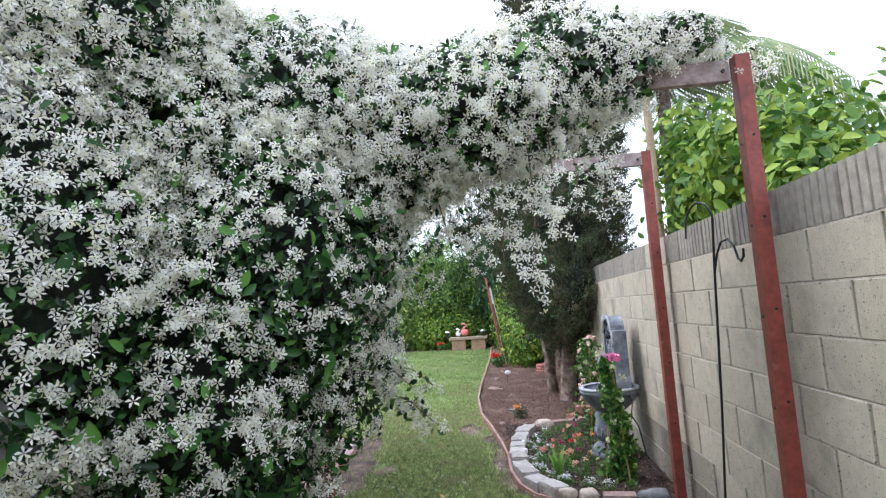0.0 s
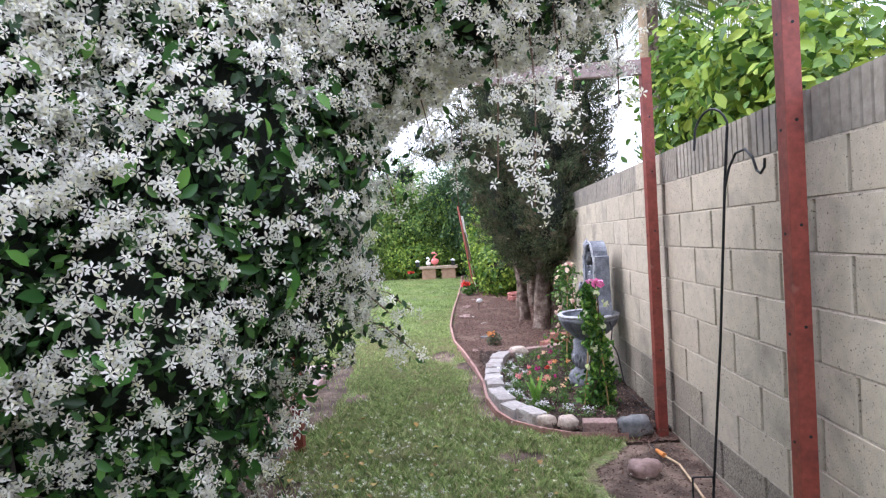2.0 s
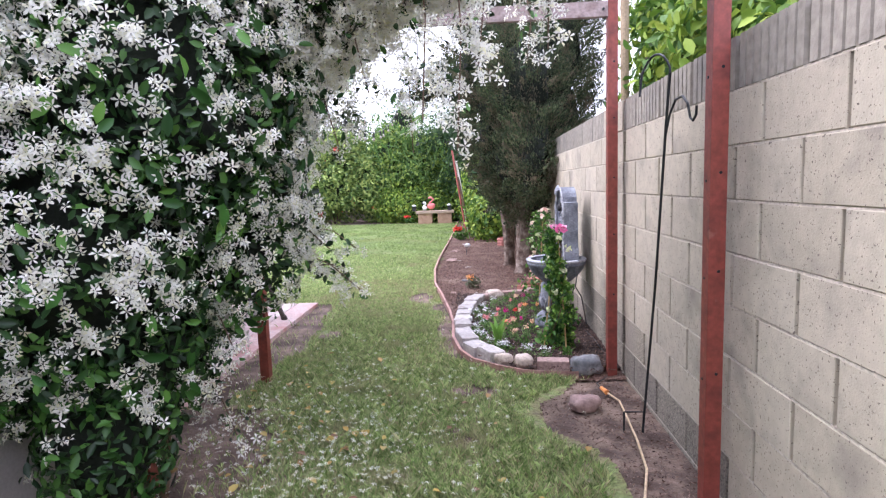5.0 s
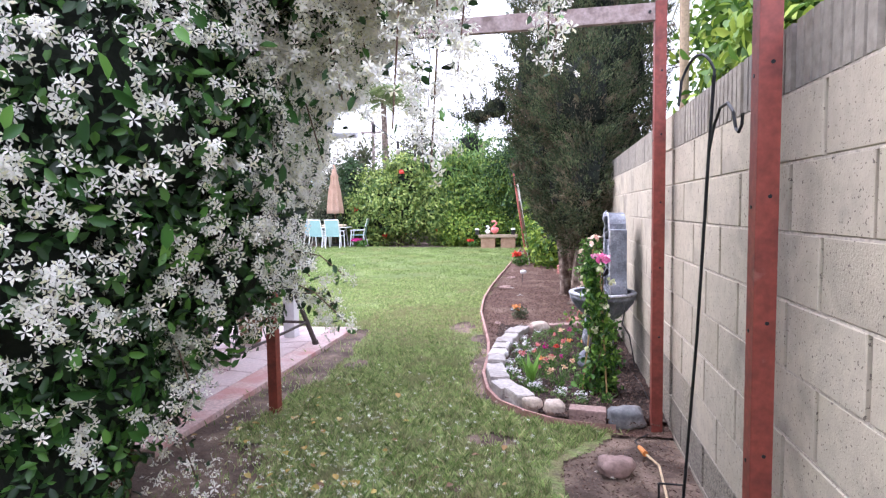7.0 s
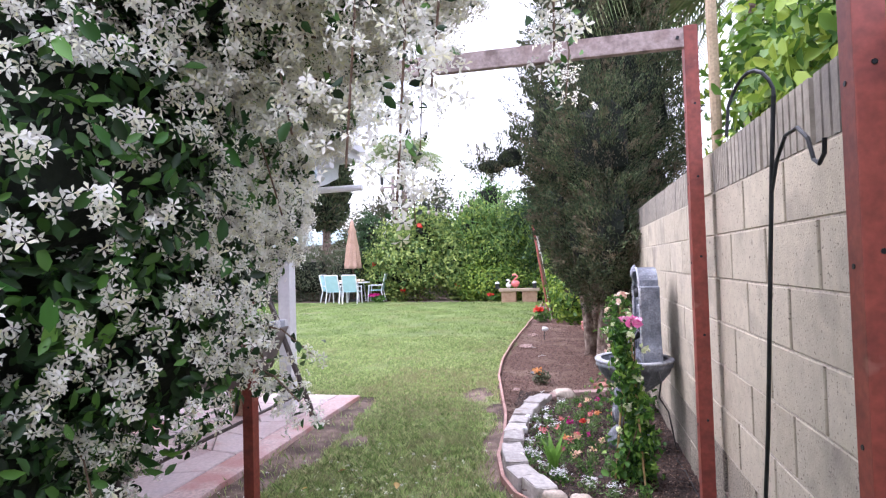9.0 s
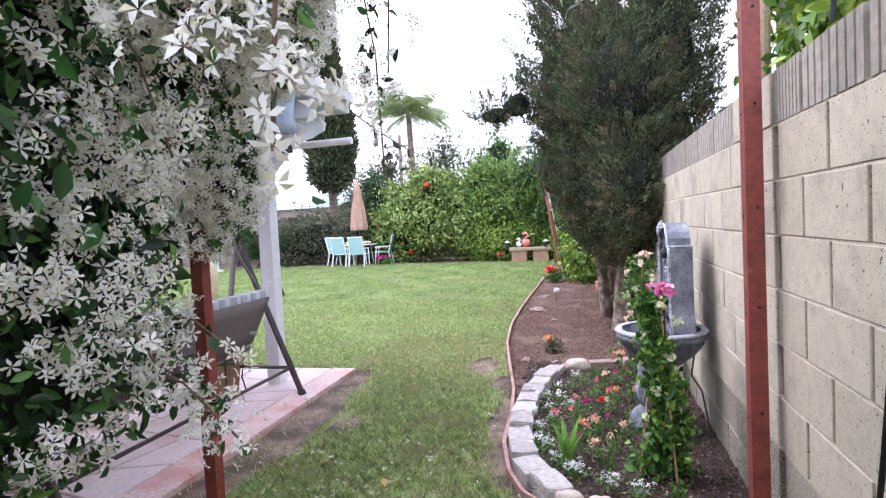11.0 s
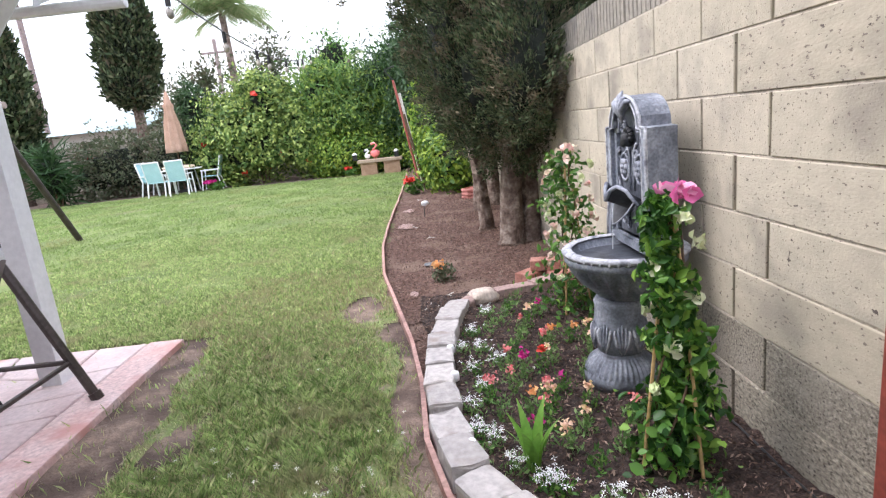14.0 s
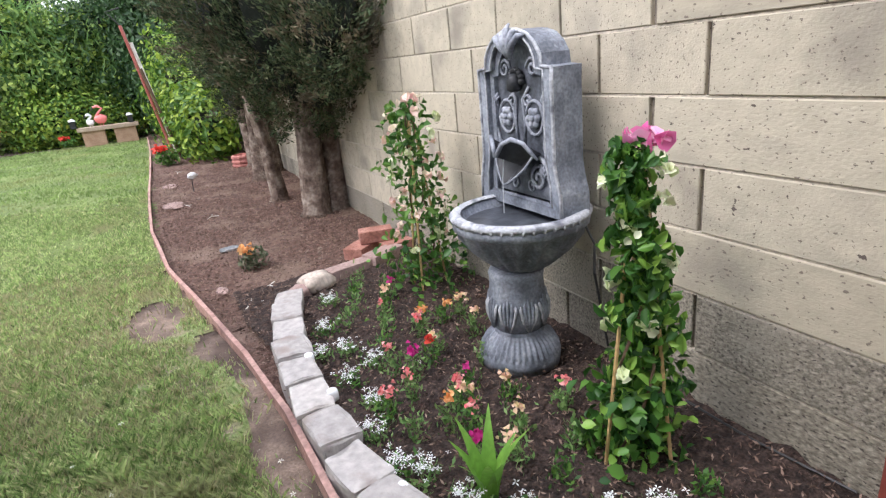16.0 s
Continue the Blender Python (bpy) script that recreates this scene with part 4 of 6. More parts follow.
def fountain():
    t = thing("wall_fountain", FX + 0.01, FY + 0.015, 0.035, "grey resin wall fountain with a round basin and carved back panel", "fountain")
    bx, by = -0.035, -0.03
    part("base", lathe(bmesh.new(), [(0.155, 0.0), (0.160, 0.045), (0.152, 0.058), (0.150, 0.066), (0.130, 0.105), (0.100, 0.135), (0.095, 0.14), (0.095, 0.15)], 200, 0.055, 40, (bx, by, 0), band=(0.063, 0.12)), M["fountain"], t, "fluted round base", True)
    part("pedestal", lathe(bmesh.new(), [(0.09, 0.145), (0.104, 0.17), (0.112, 0.21), (0.110, 0.27), (0.104, 0.32), (0.102, 0.355), (0.106, 0.375), (0.098, 0.39)], 32, centre=(bx, by, 0)), M["fountain"], t, "carved round pedestal", True)
    for k in range(9):
        a = 2 * math.pi * k / 9 + 0.3
        ca, sa = math.cos(a), math.sin(a)
        for d in (-2, -1, 0, 1, 2):
            pts_ = [(bx + ca * r - sa * w, by + sa * r + ca * w, z) for r, w, z in ((0.110, 0.002 * d, 0.165), (0.116, 0.012 * d, 0.21), (0.114, 0.016 * d, 0.255), (0.110 - 0.002 * abs(d), 0.014 * d, 0.295 - 0.012 * abs(d)))]
            part("acanthus", tubed(pts_, [0.004, 0.007, 0.007, 0.004], 5), M["fountain_pale"] if d in (-2, 2) else M["fountain"], t, "raised leaf carving", True)
    rim, cy_ = 0.245, (0, -0.025, -0.045)
    part("basin", lathe(bmesh.new(), [(0.088, 0.43), (0.12, 0.455), (0.18, 0.51), (0.226, 0.575), (0.24, 0.595), (rim + 0.008, 0.605), (rim + 0.010, 0.625), (rim, 0.645), (rim - 0.022, 0.645), (rim - 0.030, 0.62), (0.19, 0.598), (0.02, 0.59)], 100, 0.06, 20, cy_, band=(0.45, 0.59)), M["fountain"], t, "lobed round basin", True)
    part("rim", lathe(bmesh.new(), [(rim - 0.02, 0.634), (rim + 0.012, 0.634), (rim + 0.018, 0.648), (rim, 0.66), (rim - 0.026, 0.654)], 132, 0.005, 44, cy_, caps=False), M["fountain_pale"], t, "beaded pale rim", True)
    for k in range(44):
        a = 2 * math.pi * k / 44
        if math.cos(a) < 0.35:
            part("bead", lump(bmesh.new(), (cy_[0] + (rim + 0.008) * math.cos(a), cy_[1] + (rim + 0.008) * math.sin(a), 0.594), (0.006, 0.013, 0.012), 1, 0.02, 2), M["fountain_pale"], t, smooth=True)
    part("water", lathe(bmesh.new(), [(rim - 0.034, 0.610), (rim - 0.035, 0.614)], 40, centre=cy_), M["water"], t, "shallow water")
    # back panel: outline in y and z, pushed along x
    half = [(0.258, 0.63), (0.255, 0.71), (0.236, 0.77), (0.226, 0.82), (0.224, 1.08), (0.226, 1.135), (0.172, 1.14), (0.166, 1.18), (0.14, 1.215), (0.10, 1.245), (0.05, 1.26), (0.0, 1.265)]
    outline = half + [(-y, z) for y, z in reversed(half[:-1])]

    made_before = set(scene.collection.objects)

    def plate(x0, x1, pts_, name, mat_, label=""):
        bm = bmesh.new()
        a = [bm.verts.new((x0, y, z)) for y, z in pts_]
        b = [bm.verts.new((x1, y, z)) for y, z in pts_]
        bm.faces.new(a[::-1])
        bm.faces.new(b)
        for i in range(len(pts_)):
            j = (i + 1) % len(pts_)
            bm.faces.new((a[i], a[j], b[j], b[i]))
        return part(name, bm, mat_, t, label)

    plate(0.088, 0.175, outline, "back_panel", M["fountain"], "arched back panel")
    inset = [(y * 0.80, 0.665 + (z - 0.63) * 0.92) for y, z in outline]
    inner = [(y * 0.66, 0.675 + (z - 0.63) * 0.86) for y, z in outline]

    def band(name, outer_, inner_, x0, x1, mat_, label):
        bm = bmesh.new()
        rings_ = [[bm.verts.new((x, y, z)) for y, z in pts_] for x, pts_ in ((x1, outer_), (x0, outer_), (x0, inner_), (x1, inner_))]
        n = len(outer_)
        for r0, r1 in zip(rings_, rings_[1:]):
            for i in range(n):
                bm.faces.new((r0[i], r0[(i + 1) % n], r1[(i + 1) % n], r1[i]))
        part(name, bm, mat_, t, label)

    # Thin plate in a darker grey than the frames around it.
    plate(0.0835, 0.0885, [(y * 0.97, z) for y, z in inner], "recess", M["fountain_recess"], "darker recess behind the carving")
    band("frame", outline, inset, 0.050, 0.088, M["fountain"], "raised outer frame")
    band("inner_frame", [(y * 0.97, 0.64 + (z - 0.63) * 0.985) for y, z in inset], inner, 0.068, 0.0885, M["fountain"], "stepped inner frame")
    ring = bmesh.new()
    for pts_, x, r in ((outline, 0.05, 0.017), (inset, 0.050, 0.010)):
        tube(ring, [(x, y, z) for y, z in pts_], r * 0.42, 6)
    part("moulding", ring, M["fountain_pale"], t, "raised edge moulding", True)
    for s in (-1, 1):
        bm = bmesh.new()
        for k in range(6):
            a = 2 * math.pi * k / 6
            lump(bm, (0.045, s * 0.085 + 0.024 * math.cos(a), 0.965 + 0.024 * math.sin(a)), (0.012, 0.016, 0.016), k, 0.05, 2)
        lump(bm, (0.040, s * 0.085, 0.965), (0.014, 0.012, 0.012), 1, 0.05, 2)
        part("rosette", bm, M["fountain_mid"], t, "carved flower", True)
        bm = bmesh.new()
        tube(bm, [(0.048, s * 0.085 + 0.05 * math.cos(a), 0.965 + 0.06 * math.sin(a)) for a in (k * 2 * math.pi / 16 for k in range(17))], 0.006, 6)
        tube(bm, [(x_ + 0.046, y_, z_) for x_, y_, z_ in spiral((s * 0.10, 0.75), 0.055, 1.6, 0, s)], 0.008, 6)
        tube(bm, [(x_ + 0.046, y_, z_) for x_, y_, z_ in spiral((s * 0.085, 1.135), 0.036, 1.5, 0, -s)], 0.006, 6)
        tube(bm, [(0.048, s * 0.02, 0.87), (0.046, s * 0.03, 0.95), (0.046, s * 0.02, 1.03), (0.046, s * 0.06, 1.07)], 0.006, 6)
        tube(bm, [(0.048, s * 0.15, 1.02), (0.044, s * 0.165, 0.95), (0.046, s * 0.14, 0.88), (0.046, s * 0.17, 0.80)], 0.007, 6)
        tube(bm, [(0.048, s * 0.18, 0.68), (0.044, s * 0.17, 0.74), (0.046, s * 0.15, 0.80), (0.046, s * 0.11, 0.83)], 0.009, 6)
        part("scroll", bm, M["fountain_mid"], t, "carved scrolls", True)
    bm = bmesh.new()
    for k in range(-2, 3):
        tube(bm, [(0.045, 0, 1.17), (0.03, k * 0.018, 1.215), (0.035, k * 0.034, 1.265 - abs(k) * 0.012), (0.05, k * 0.045, 1.285 - abs(k) * 0.022)], [0.008, 0.013, 0.012, 0.004], 7)
    part("crest", bm, M["fountain_mid"], t, "leaf crest", True)
    bm = bmesh.new()
    lump(bm, (0.03, 0, 1.085), (0.03, 0.028, 0.034), 3, 0.2)
    for k in range(9):
        a = math.pi * k / 8
        lump(bm, (0.035, 0.036 * math.cos(a), 1.09 + 0.04 * math.sin(a)), (0.016, 0.010, 0.014), k, 0.1, 1)
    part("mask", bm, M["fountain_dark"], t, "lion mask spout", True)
    for s in (-1, 1):
        lip = [(-0.040, s * 0.002, 0.838), (-0.030, s * 0.030, 0.884), (-0.012, s * 0.066, 0.902), (0.012, s * 0.102, 0.886), (0.034, s * 0.126, 0.846)]
        low = [(-0.012, s * 0.002, 0.728), (-0.004, s * 0.028, 0.742), (0.008, s * 0.060, 0.765), (0.022, s * 0.092, 0.796), (0.036, s * 0.120, 0.836)]
        bm = bmesh.new()
        r0, r1 = [bm.verts.new(p) for p in lip], [bm.verts.new(p) for p in low]
        mid = [bm.verts.new((0.078, (p[1] + q[1]) / 2, (p[2] + q[2]) / 2)) for p, q in zip(lip, low)]
        for i in range(4):
            bm.faces.new((r0[i], r0[i + 1], mid[i + 1], mid[i]))
            bm.faces.new((mid[i], mid[i + 1], r1[i + 1], r1[i]))
        # Shadow under the lip is painted with the near-black material.
        part("shell", bm, M["fountain_dark"], t, "hollow of the spread shell, its shade painted near-black", True)
        part("shell_lip", tubed(lip + [(0.052, s * 0.130, 0.826)], [0.008, 0.009, 0.009, 0.008, 0.007, 0.004], 8), M["fountain_mid"], t, "", True)
        part("shell_lip", tubed(low, [0.004, 0.004, 0.004, 0.004, 0.004], 6), M["fountain_mid"], t, "", True)
        leaf_ = bmesh.new()
        for k in range(5):
            a = radians(30 + 28 * k)
            tube(leaf_, [(0.046, s * 0.135, 0.755), (0.036, s * (0.135 + 0.018 * math.cos(a)), 0.755 + 0.030 * math.sin(a)), (0.046, s * (0.135 + 0.030 * math.cos(a)), 0.755 + 0.055 * math.sin(a))], [0.004, 0.007, 0.003], 6)
            tube(leaf_, [(0.046, s * 0.15, 1.01), (0.038, s * (0.15 + 0.012 * math.cos(a)), 1.01 + 0.024 * math.sin(a)), (0.046, s * (0.15 + 0.022 * math.cos(a)), 1.01 + 0.045 * math.sin(a))], [0.003, 0.006, 0.003], 6)
        for c_, r_, tr in (((s * 0.055, 0.715), 0.030, 1.3), ((s * 0.045, 1.02), 0.026, 1.2), ((s * 0.15, 0.86), 0.024, 1.2)):
            tube(leaf_, [(x_ + 0.047, y_, z_) for x_, y_, z_ in spiral(c_, r_, tr, 0, s)], 0.005, 6)
        leaf_.transform(Matrix.Translation((0.032, 0, 0)))
        tagged(part("leaf_carving", leaf_, M["fountain_mid"], t, "small carved leaves and curls", True), kind="stuff")
    part("water_jet", tubed([(0.0, 0.002, 0.85), (-0.012, 0.002, 0.75), (-0.016, 0.002, 0.62)], 0.002, 5), M["clear"], t, "thin stream of water")
    part("lower_ledge", boxed(0.03, 0.056, -0.2, 0.2, 0.645, 0.675, 0.005), M["fountain"], t)
    for o in set(scene.collection.objects) - made_before:
        deep = 0.032 if o.name.split(".")[0] in ("rosette", "scroll", "mask", "lower_ledge") else 0.0
        o.location = (-0.012 + deep, 0.035, -0.035)
    part("cable", tubed([(0.12, -0.2, 0.62), (0.14, -0.27, 0.5), (0.12, -0.29, 0.4), (0.18, -0.24, 0.3), (0.22, -0.25, 0.06)], 0.005, 6), M["black"], t, "black pump cable")
    return t


fountain()
wire = thing("ground_cable", 1.12, 4.6, 0.0, "thin black cable lying along the foot of the wall", "cord")
part("cable", tubed([(-0.02, 0.35, 0.05), (0.0, 0.1, 0.05), (0.0, -0.2, 0.045), (0.02, -0.5, 0.05)], 0.004, 6), M["black"], wire)


# ---- climbing plants on canes ----
def cane_vine(x, y, h, r, n, top_mat, label, seed, leafmat, top_n=16, flower_n=10, flower_mat="pale_pink"):
    t = thing("potted_climber", x, y, 0.03, label, "flowering climber", "climbers by the fountain")
    rng = np.random.default_rng(seed)
    for k in range(3):
        a = 2.1 * k + seed
        part("cane", tubed([(0.11 * math.cos(a), 0.11 * math.sin(a), -0.03), (0.012 * math.cos(a), 0.012 * math.sin(a), h * 0.93)], 0.006, 6), M["bamboo"], t, "bamboo cane")
    s = rng.random((n, 1)) ** 1.15
    z = s * h
    rad = r * (1.25 - 0.70 * s) * (0.25 + 1.45 * rng.random((n, 1))) * (1 + 0.25 * np.sin(z * 31) + 0.15 * np.sin(z * 67))
    a = rng.random((n, 1)) * 2 * math.pi
    lean = np.concatenate([0.04 * np.sin(z * 6), 0.03 * np.cos(z * 5), np.zeros_like(z)], 1)
    p = np.concatenate([rad * np.cos(a), rad * np.sin(a), z], 1) + lean
    nn = np.concatenate([np.cos(a), np.sin(a), 0.55 * np.ones_like(z)], 1)
    v, f = leaves(p, nn, 0.036, 0.017, fold=0.35, spread=1.9, droop=0.5, jitter=0.7)
    tagged(many("leaves", v, f, M[leafmat], t), "fresh green leaves", kind="stuff")
    low = n // 9
    p2 = np.concatenate([rng.normal(0, r * 1.25, (low, 2)), rng.random((low, 1)) * h * 0.28], 1)
    v, f = leaves(p2, np.concatenate([p2[:, :2] * 3, np.ones((low, 1))], 1), 0.042, 0.030, spread=0.8, droop=0.6)
    tagged(many("leaves", v, f, M["b_leaf"], t), "broad lower leaves", kind="stuff")
    bm = bmesh.new()
    for k in range(3):
        tube(bm, [(0.07 * math.cos(k * 2 + 6 * zz + seed) * (1 - zz * 0.7), 0.07 * math.sin(k * 2 + 6 * zz + seed) * (1 - zz * 0.7), zz * h) for zz in (i / 12 for i in range(13))], 0.0045, 5)
    part("stem", bm, M["twig"], t)
    p3 = np.array([0.02, 0, h]) + rng.normal(0, 1, (top_n, 3)) * [0.024, 0.024, 0.013]
    v, f = leaves(p3, rng.normal(0, 1, (top_n, 3)) + [0, -0.4, 0.6], 0.048, 0.040, fold=0.3)
    tagged(many("bract", v, f, M[top_mat], t), "bright bracts at the top", kind="stuff")
    for k in range(flower_n):
        zz = (0.25 + 0.72 * (k + 0.5) / flower_n) * h
        a_ = k * 2.4 + seed
        c = np.array([(r + 0.015) * math.cos(a_), (r + 0.015) * math.sin(a_), zz])
        p4 = c + rng.normal(0, 0.011, (9, 3))
        v, f = leaves(p4, rng.normal(0, 0.6, (9, 3)) + [math.cos(a_), math.sin(a_), 0.3], 0.032, 0.026, fold=0.3)
        tagged(many("bract", v, f, M[flower_mat if k % 3 else "cream"], t), kind="stuff")
    return t


cane_vine(0.81, 4.53, 0.93, 0.060, 2000, "pink", "green climber on bamboo canes with hot pink bracts at its top", 1, "b_leaf", 26, 13, "cream")
cane_vine(0.90, 6.12, 0.98, 0.12, 1050, "pale_pink", "sparse climber on canes with pale pink flowers beside the fountain", 4, "shrub", 26, 30, "pale_pink")

# ---- bedding plants ----
BEDDING = [
    (0.28, 5.10, "coral"), (0.36, 5.16, "coral"), (0.50, 5.04, "coral"), (0.60, 5.12, "magenta"), (0.44, 5.30, "magenta"), (0.40, 5.38, "coral"), (0.53, 5.36, "red_fl"), (0.62, 5.42, "peach"),
    (0.42, 4.96, "orange_fl"), (0.43, 4.86, "coral"), (0.40, 4.72, "magenta"), (0.58, 4.78, "peach"), (0.67, 4.96, "peach"), (0.78, 4.80, "coral"), (0.66, 5.68, "orange_fl"), (0.74, 5.66, "orange_fl"),
    (0.84, 5.66, "peach"), (0.80, 5.45, "peach"), (0.60, 5.95, "peach"), (0.66, 6.12, "magenta"), (0.28, 5.62, "white_fl"), (0.20, 5.38, "white_fl"), (0.24, 5.2, "white_fl"), (0.16, 5.02, "white_fl"),
    (0.16, 4.86, "white_fl"), (0.24, 4.78, "white_fl"), (0.30, 4.62, "white_fl"), (0.42, 4.46, "white_fl"), (0.55, 4.38, "white_fl"), (0.18, 5.66, "white_fl"), (0.24, 5.88, "white_fl"), (0.34, 5.9, None),
    (0.44, 6.0, None), (0.52, 6.2, None), (0.36, 6.2, "white_fl"), (0.50, 5.75, None), (0.44, 5.58, None), (0.34, 5.50, "white_fl"), (0.48, 4.7, "peach"), (0.56, 4.56, None), (0.30, 4.98, None), (0.70, 4.30, "white_fl"),
    (0.5, 4.98, "peach"), (0.72, 5.25, None), (0.66, 4.62, None), (0.36, 4.5, "white_fl"), (0.62, 5.58, "coral"), (0.55, 5.85, "coral"), (0.85, 4.3, None), (0.56, 6.35, None)]


def bedding(x, y, col, i):
    """A small bedding plant: a mound of narrow leaves with a head of flowers."""
    names = {"coral": "coral pink", "magenta": "deep magenta", "red_fl": "bright red", "peach": "peach and yellow", "orange_fl": "orange", "white_fl": "small white"}
    label = f"small bedding plant with {names[col]} flowers in dark soil" if col else "small leafy green bedding plant not in flower"
    t = thing("bedding_plant", x, y, 0.03, label, "flower", "bedding plants")
    low = col == "white_fl"
    h = R.uniform(0.05, 0.07) if low else R.uniform(0.09, 0.125)
    n = 105
    sx = 0.030 if low else 0.021
    p = np.concatenate([R.normal(0, sx, (n, 2)), R.random((n, 1)) * h * 0.9], 1)
    v, f = sprigs(p, np.concatenate([p[:, :2] * 9, np.ones((n, 1)) * 0.7], 1), 0.024, 0.009)
    many("foliage", v, f, M["shrub" if i % 3 == 0 else "pale_leaf"], t)
    if col:
        m = 34 if low else 13
        s = 0.024 if low else 0.0105
        for _ in range(1 if low or i % 2 else 2):
            cx, cy = (0, 0) if low else R.normal(0, 0.012, 2)
            q = np.array([cx, cy, h + (0.0 if low else 0.006)]) + R.normal(0, 1, (m, 3)) * [s, s, s * (0.45 if low else 0.8)]
            if low:
                v, f = stars(q, np.tile([0, 0, 1.0], (m, 1)) + R.normal(0, 0.4, (m, 3)), 0.0105, 4)
            else:
                v, f = leaves(q, R.normal(0, 1, (m, 3)) + [0, -0.3, 0.8], 0.017, 0.015, fold=0.3)
            many("blossom", v, f, M[col], t)
    return t


for i, (x, y, col) in enumerate(BEDDING):
    bedding(x + R.uniform(-0.02, 0.02), y + R.uniform(-0.02, 0.02), col, i)


def blades_clump(name, x, y, h, n, mat_, label, width=0.02, spread=0.12, lean=0.4, category="plant", z=0.02):
    """Sword leaves that rise from one foot."""
    t = thing(name, x, y, z, label, category)
    for k in range(n):
        a = k * 2.4
        hh = h * R.uniform(0.6, 1.0)
        dx, dy = math.cos(a), math.sin(a)
        bm = bmesh.new()
        rows_ = []
        for i in range(7):
            s = i / 6
            w = width * math.sin(math.pi * (0.15 + 0.85 * s) ** 0.8) if i < 6 else 0.001
            cx = spread * 0.15 * dx + lean * hh * s * s * dx
            cy = spread * 0.15 * dy + lean * hh * s * s * dy
            cz = hh * s * (1 - 0.15 * s)
            rows_.append([bm.verts.new((cx - dy * w * e, cy + dx * w * e, cz + abs(e) * w * 0.3)) for e in (-1, 0, 1)])
        for r0, r1 in zip(rows_, rows_[1:]):
            for q in range(2):
                bm.faces.new((r0[q], r0[q + 1], r1[q + 1], r1[q]))
        part("leaf", bm, mat_, t, smooth=True)
    return t


blades_clump("sword_plant", 0.35, 4.60, 0.34, 8, M["sword"], "young gladiolus with upright sword-shaped green leaves", 0.022, 0.1, 0.35)
for x, y in ((0.115, 5.62), (0.145, 4.72), (0.12, 5.3)):
    t = thing("solar_light", x, y, 0.05, "small pale blue-white globe light half sunk behind the edging", "garden light", "small garden lights")
    part("globe", lump(bmesh.new(), (0, 0, 0.035), (0.023, 0.023, 0.028), 1, 0.02, 3), M["white"], t, smooth=True)
    part("spike", tubed([(0, 0, -0.06), (0, 0, 0.01)], 0.005, 6), M["black"], t)


# things on the mulch further on
def small_plant(x, y, h, r, leafm, flow, label, n=260, fl=22, size=0.03, z=0.0):
    t = thing("small_shrub", x, y, z, label, "plant")
    blobs = [(0, 0, h * 0.5, r, r, h * 0.5)]
    p, nn = shell(blobs, n, inner=0.5)
    v, f = leaves(p, nn, size, size * 0.55)
    tagged(many("foliage", v, f, M[leafm], t), kind="stuff")
    if flow:
        q = np.array([-r * 0.35, -r * 0.3, h * 0.95]) + R.normal(0, 1, (fl, 3)) * [r * 0.25, r * 0.25, 0.015]
        v, f = leaves(q, R.normal(0, 1, (fl, 3)) + [0, 0, 0.7], size * 1.1, size, fold=0.3)
        tagged(many("blossom", v, f, M[flow], t), kind="stuff")
    return t


small_plant(0.14, 7.18, 0.17, 0.10, "dull", "orange_fl", "low marigold with one orange bloom on brown mulch")
small_plant(-0.18, 13.4, 0.30, 0.18, "shrub", "red_fl", "low plant with bright red-pink flowers at the bed's edge", 400, 90, 0.05)
for x, y in ((0.0, 10.6),):
    t = thing("garden_stake", x, y, 0, "white and purple garden stake ornament in the mulch", "ornament")
    part("stick", tubed([(0, 0, -0.02), (0.01, 0, 0.16)], 0.006, 6), M["black"], t)
    part("figure", lump(bmesh.new(), (0.02, 0, 0.19), (0.06, 0.03, 0.04), 4, 0.2), M["white"], t)
for x, y, a in ((-0.02, 6.5, 20), (0.1, 6.75, -30), (-0.1, 9.6, 80), (-0.1, 12.2, 60), (-0.25, 15.0, 100), (0.0, 8.9, 15)):
    t = thing("fallen_twig", x, y, 0.02, "pale dry forked twig lying on the mulch", "twig", "fallen twigs", rz=a)
    part("branch", tubed([(0, 0, 0), (0.05, 0.02, 0.012), (0.11, 0.0, 0.006)], 0.0035, 5), M["rope"], t)
    part("branch", tubed([(0.05, 0.02, 0.012), (0.07, 0.06, 0.02)], 0.003, 5), M["rope"], t)
t = thing("flat_stone", 0.06, 7.75, 0.0, "thin dark slate piece on the mulch", "stone")
part("body", lump(bmesh.new(), (0, 0, 0.02), (0.09, 0.05, 0.018), 5, 0.2), M["rock_dark"], t)
for x, y, s in ((-0.25, 9.9, 0.12), (-0.24, 11.2, 0.10), (-0.1, 6.9, 0.04)):
    t = thing("flat_stone", x, y, 0.0, "flat pale paving stone sunk in the mulch", "stone")
    part("body", lump(bmesh.new(), (0, 0, 0.012), (s, s * 1.5, 0.02), 9, 0.15), M["rock_pink"], t)
rings = thing("stacked_edging", 0.80, 12.0, 0.0, "low stack of pink scalloped terracotta edging by the trunks", "edging")
for k in range(3):
    part("ring", lathe(bmesh.new(), [(0.16, 0.0), (0.17, 0.02), (0.17, 0.045), (0.14, 0.055), (0.13, 0.02)], 24, 0.03, 12, centre=(0, 0, 0.06 * k)), M["pink_terracotta"], rings)


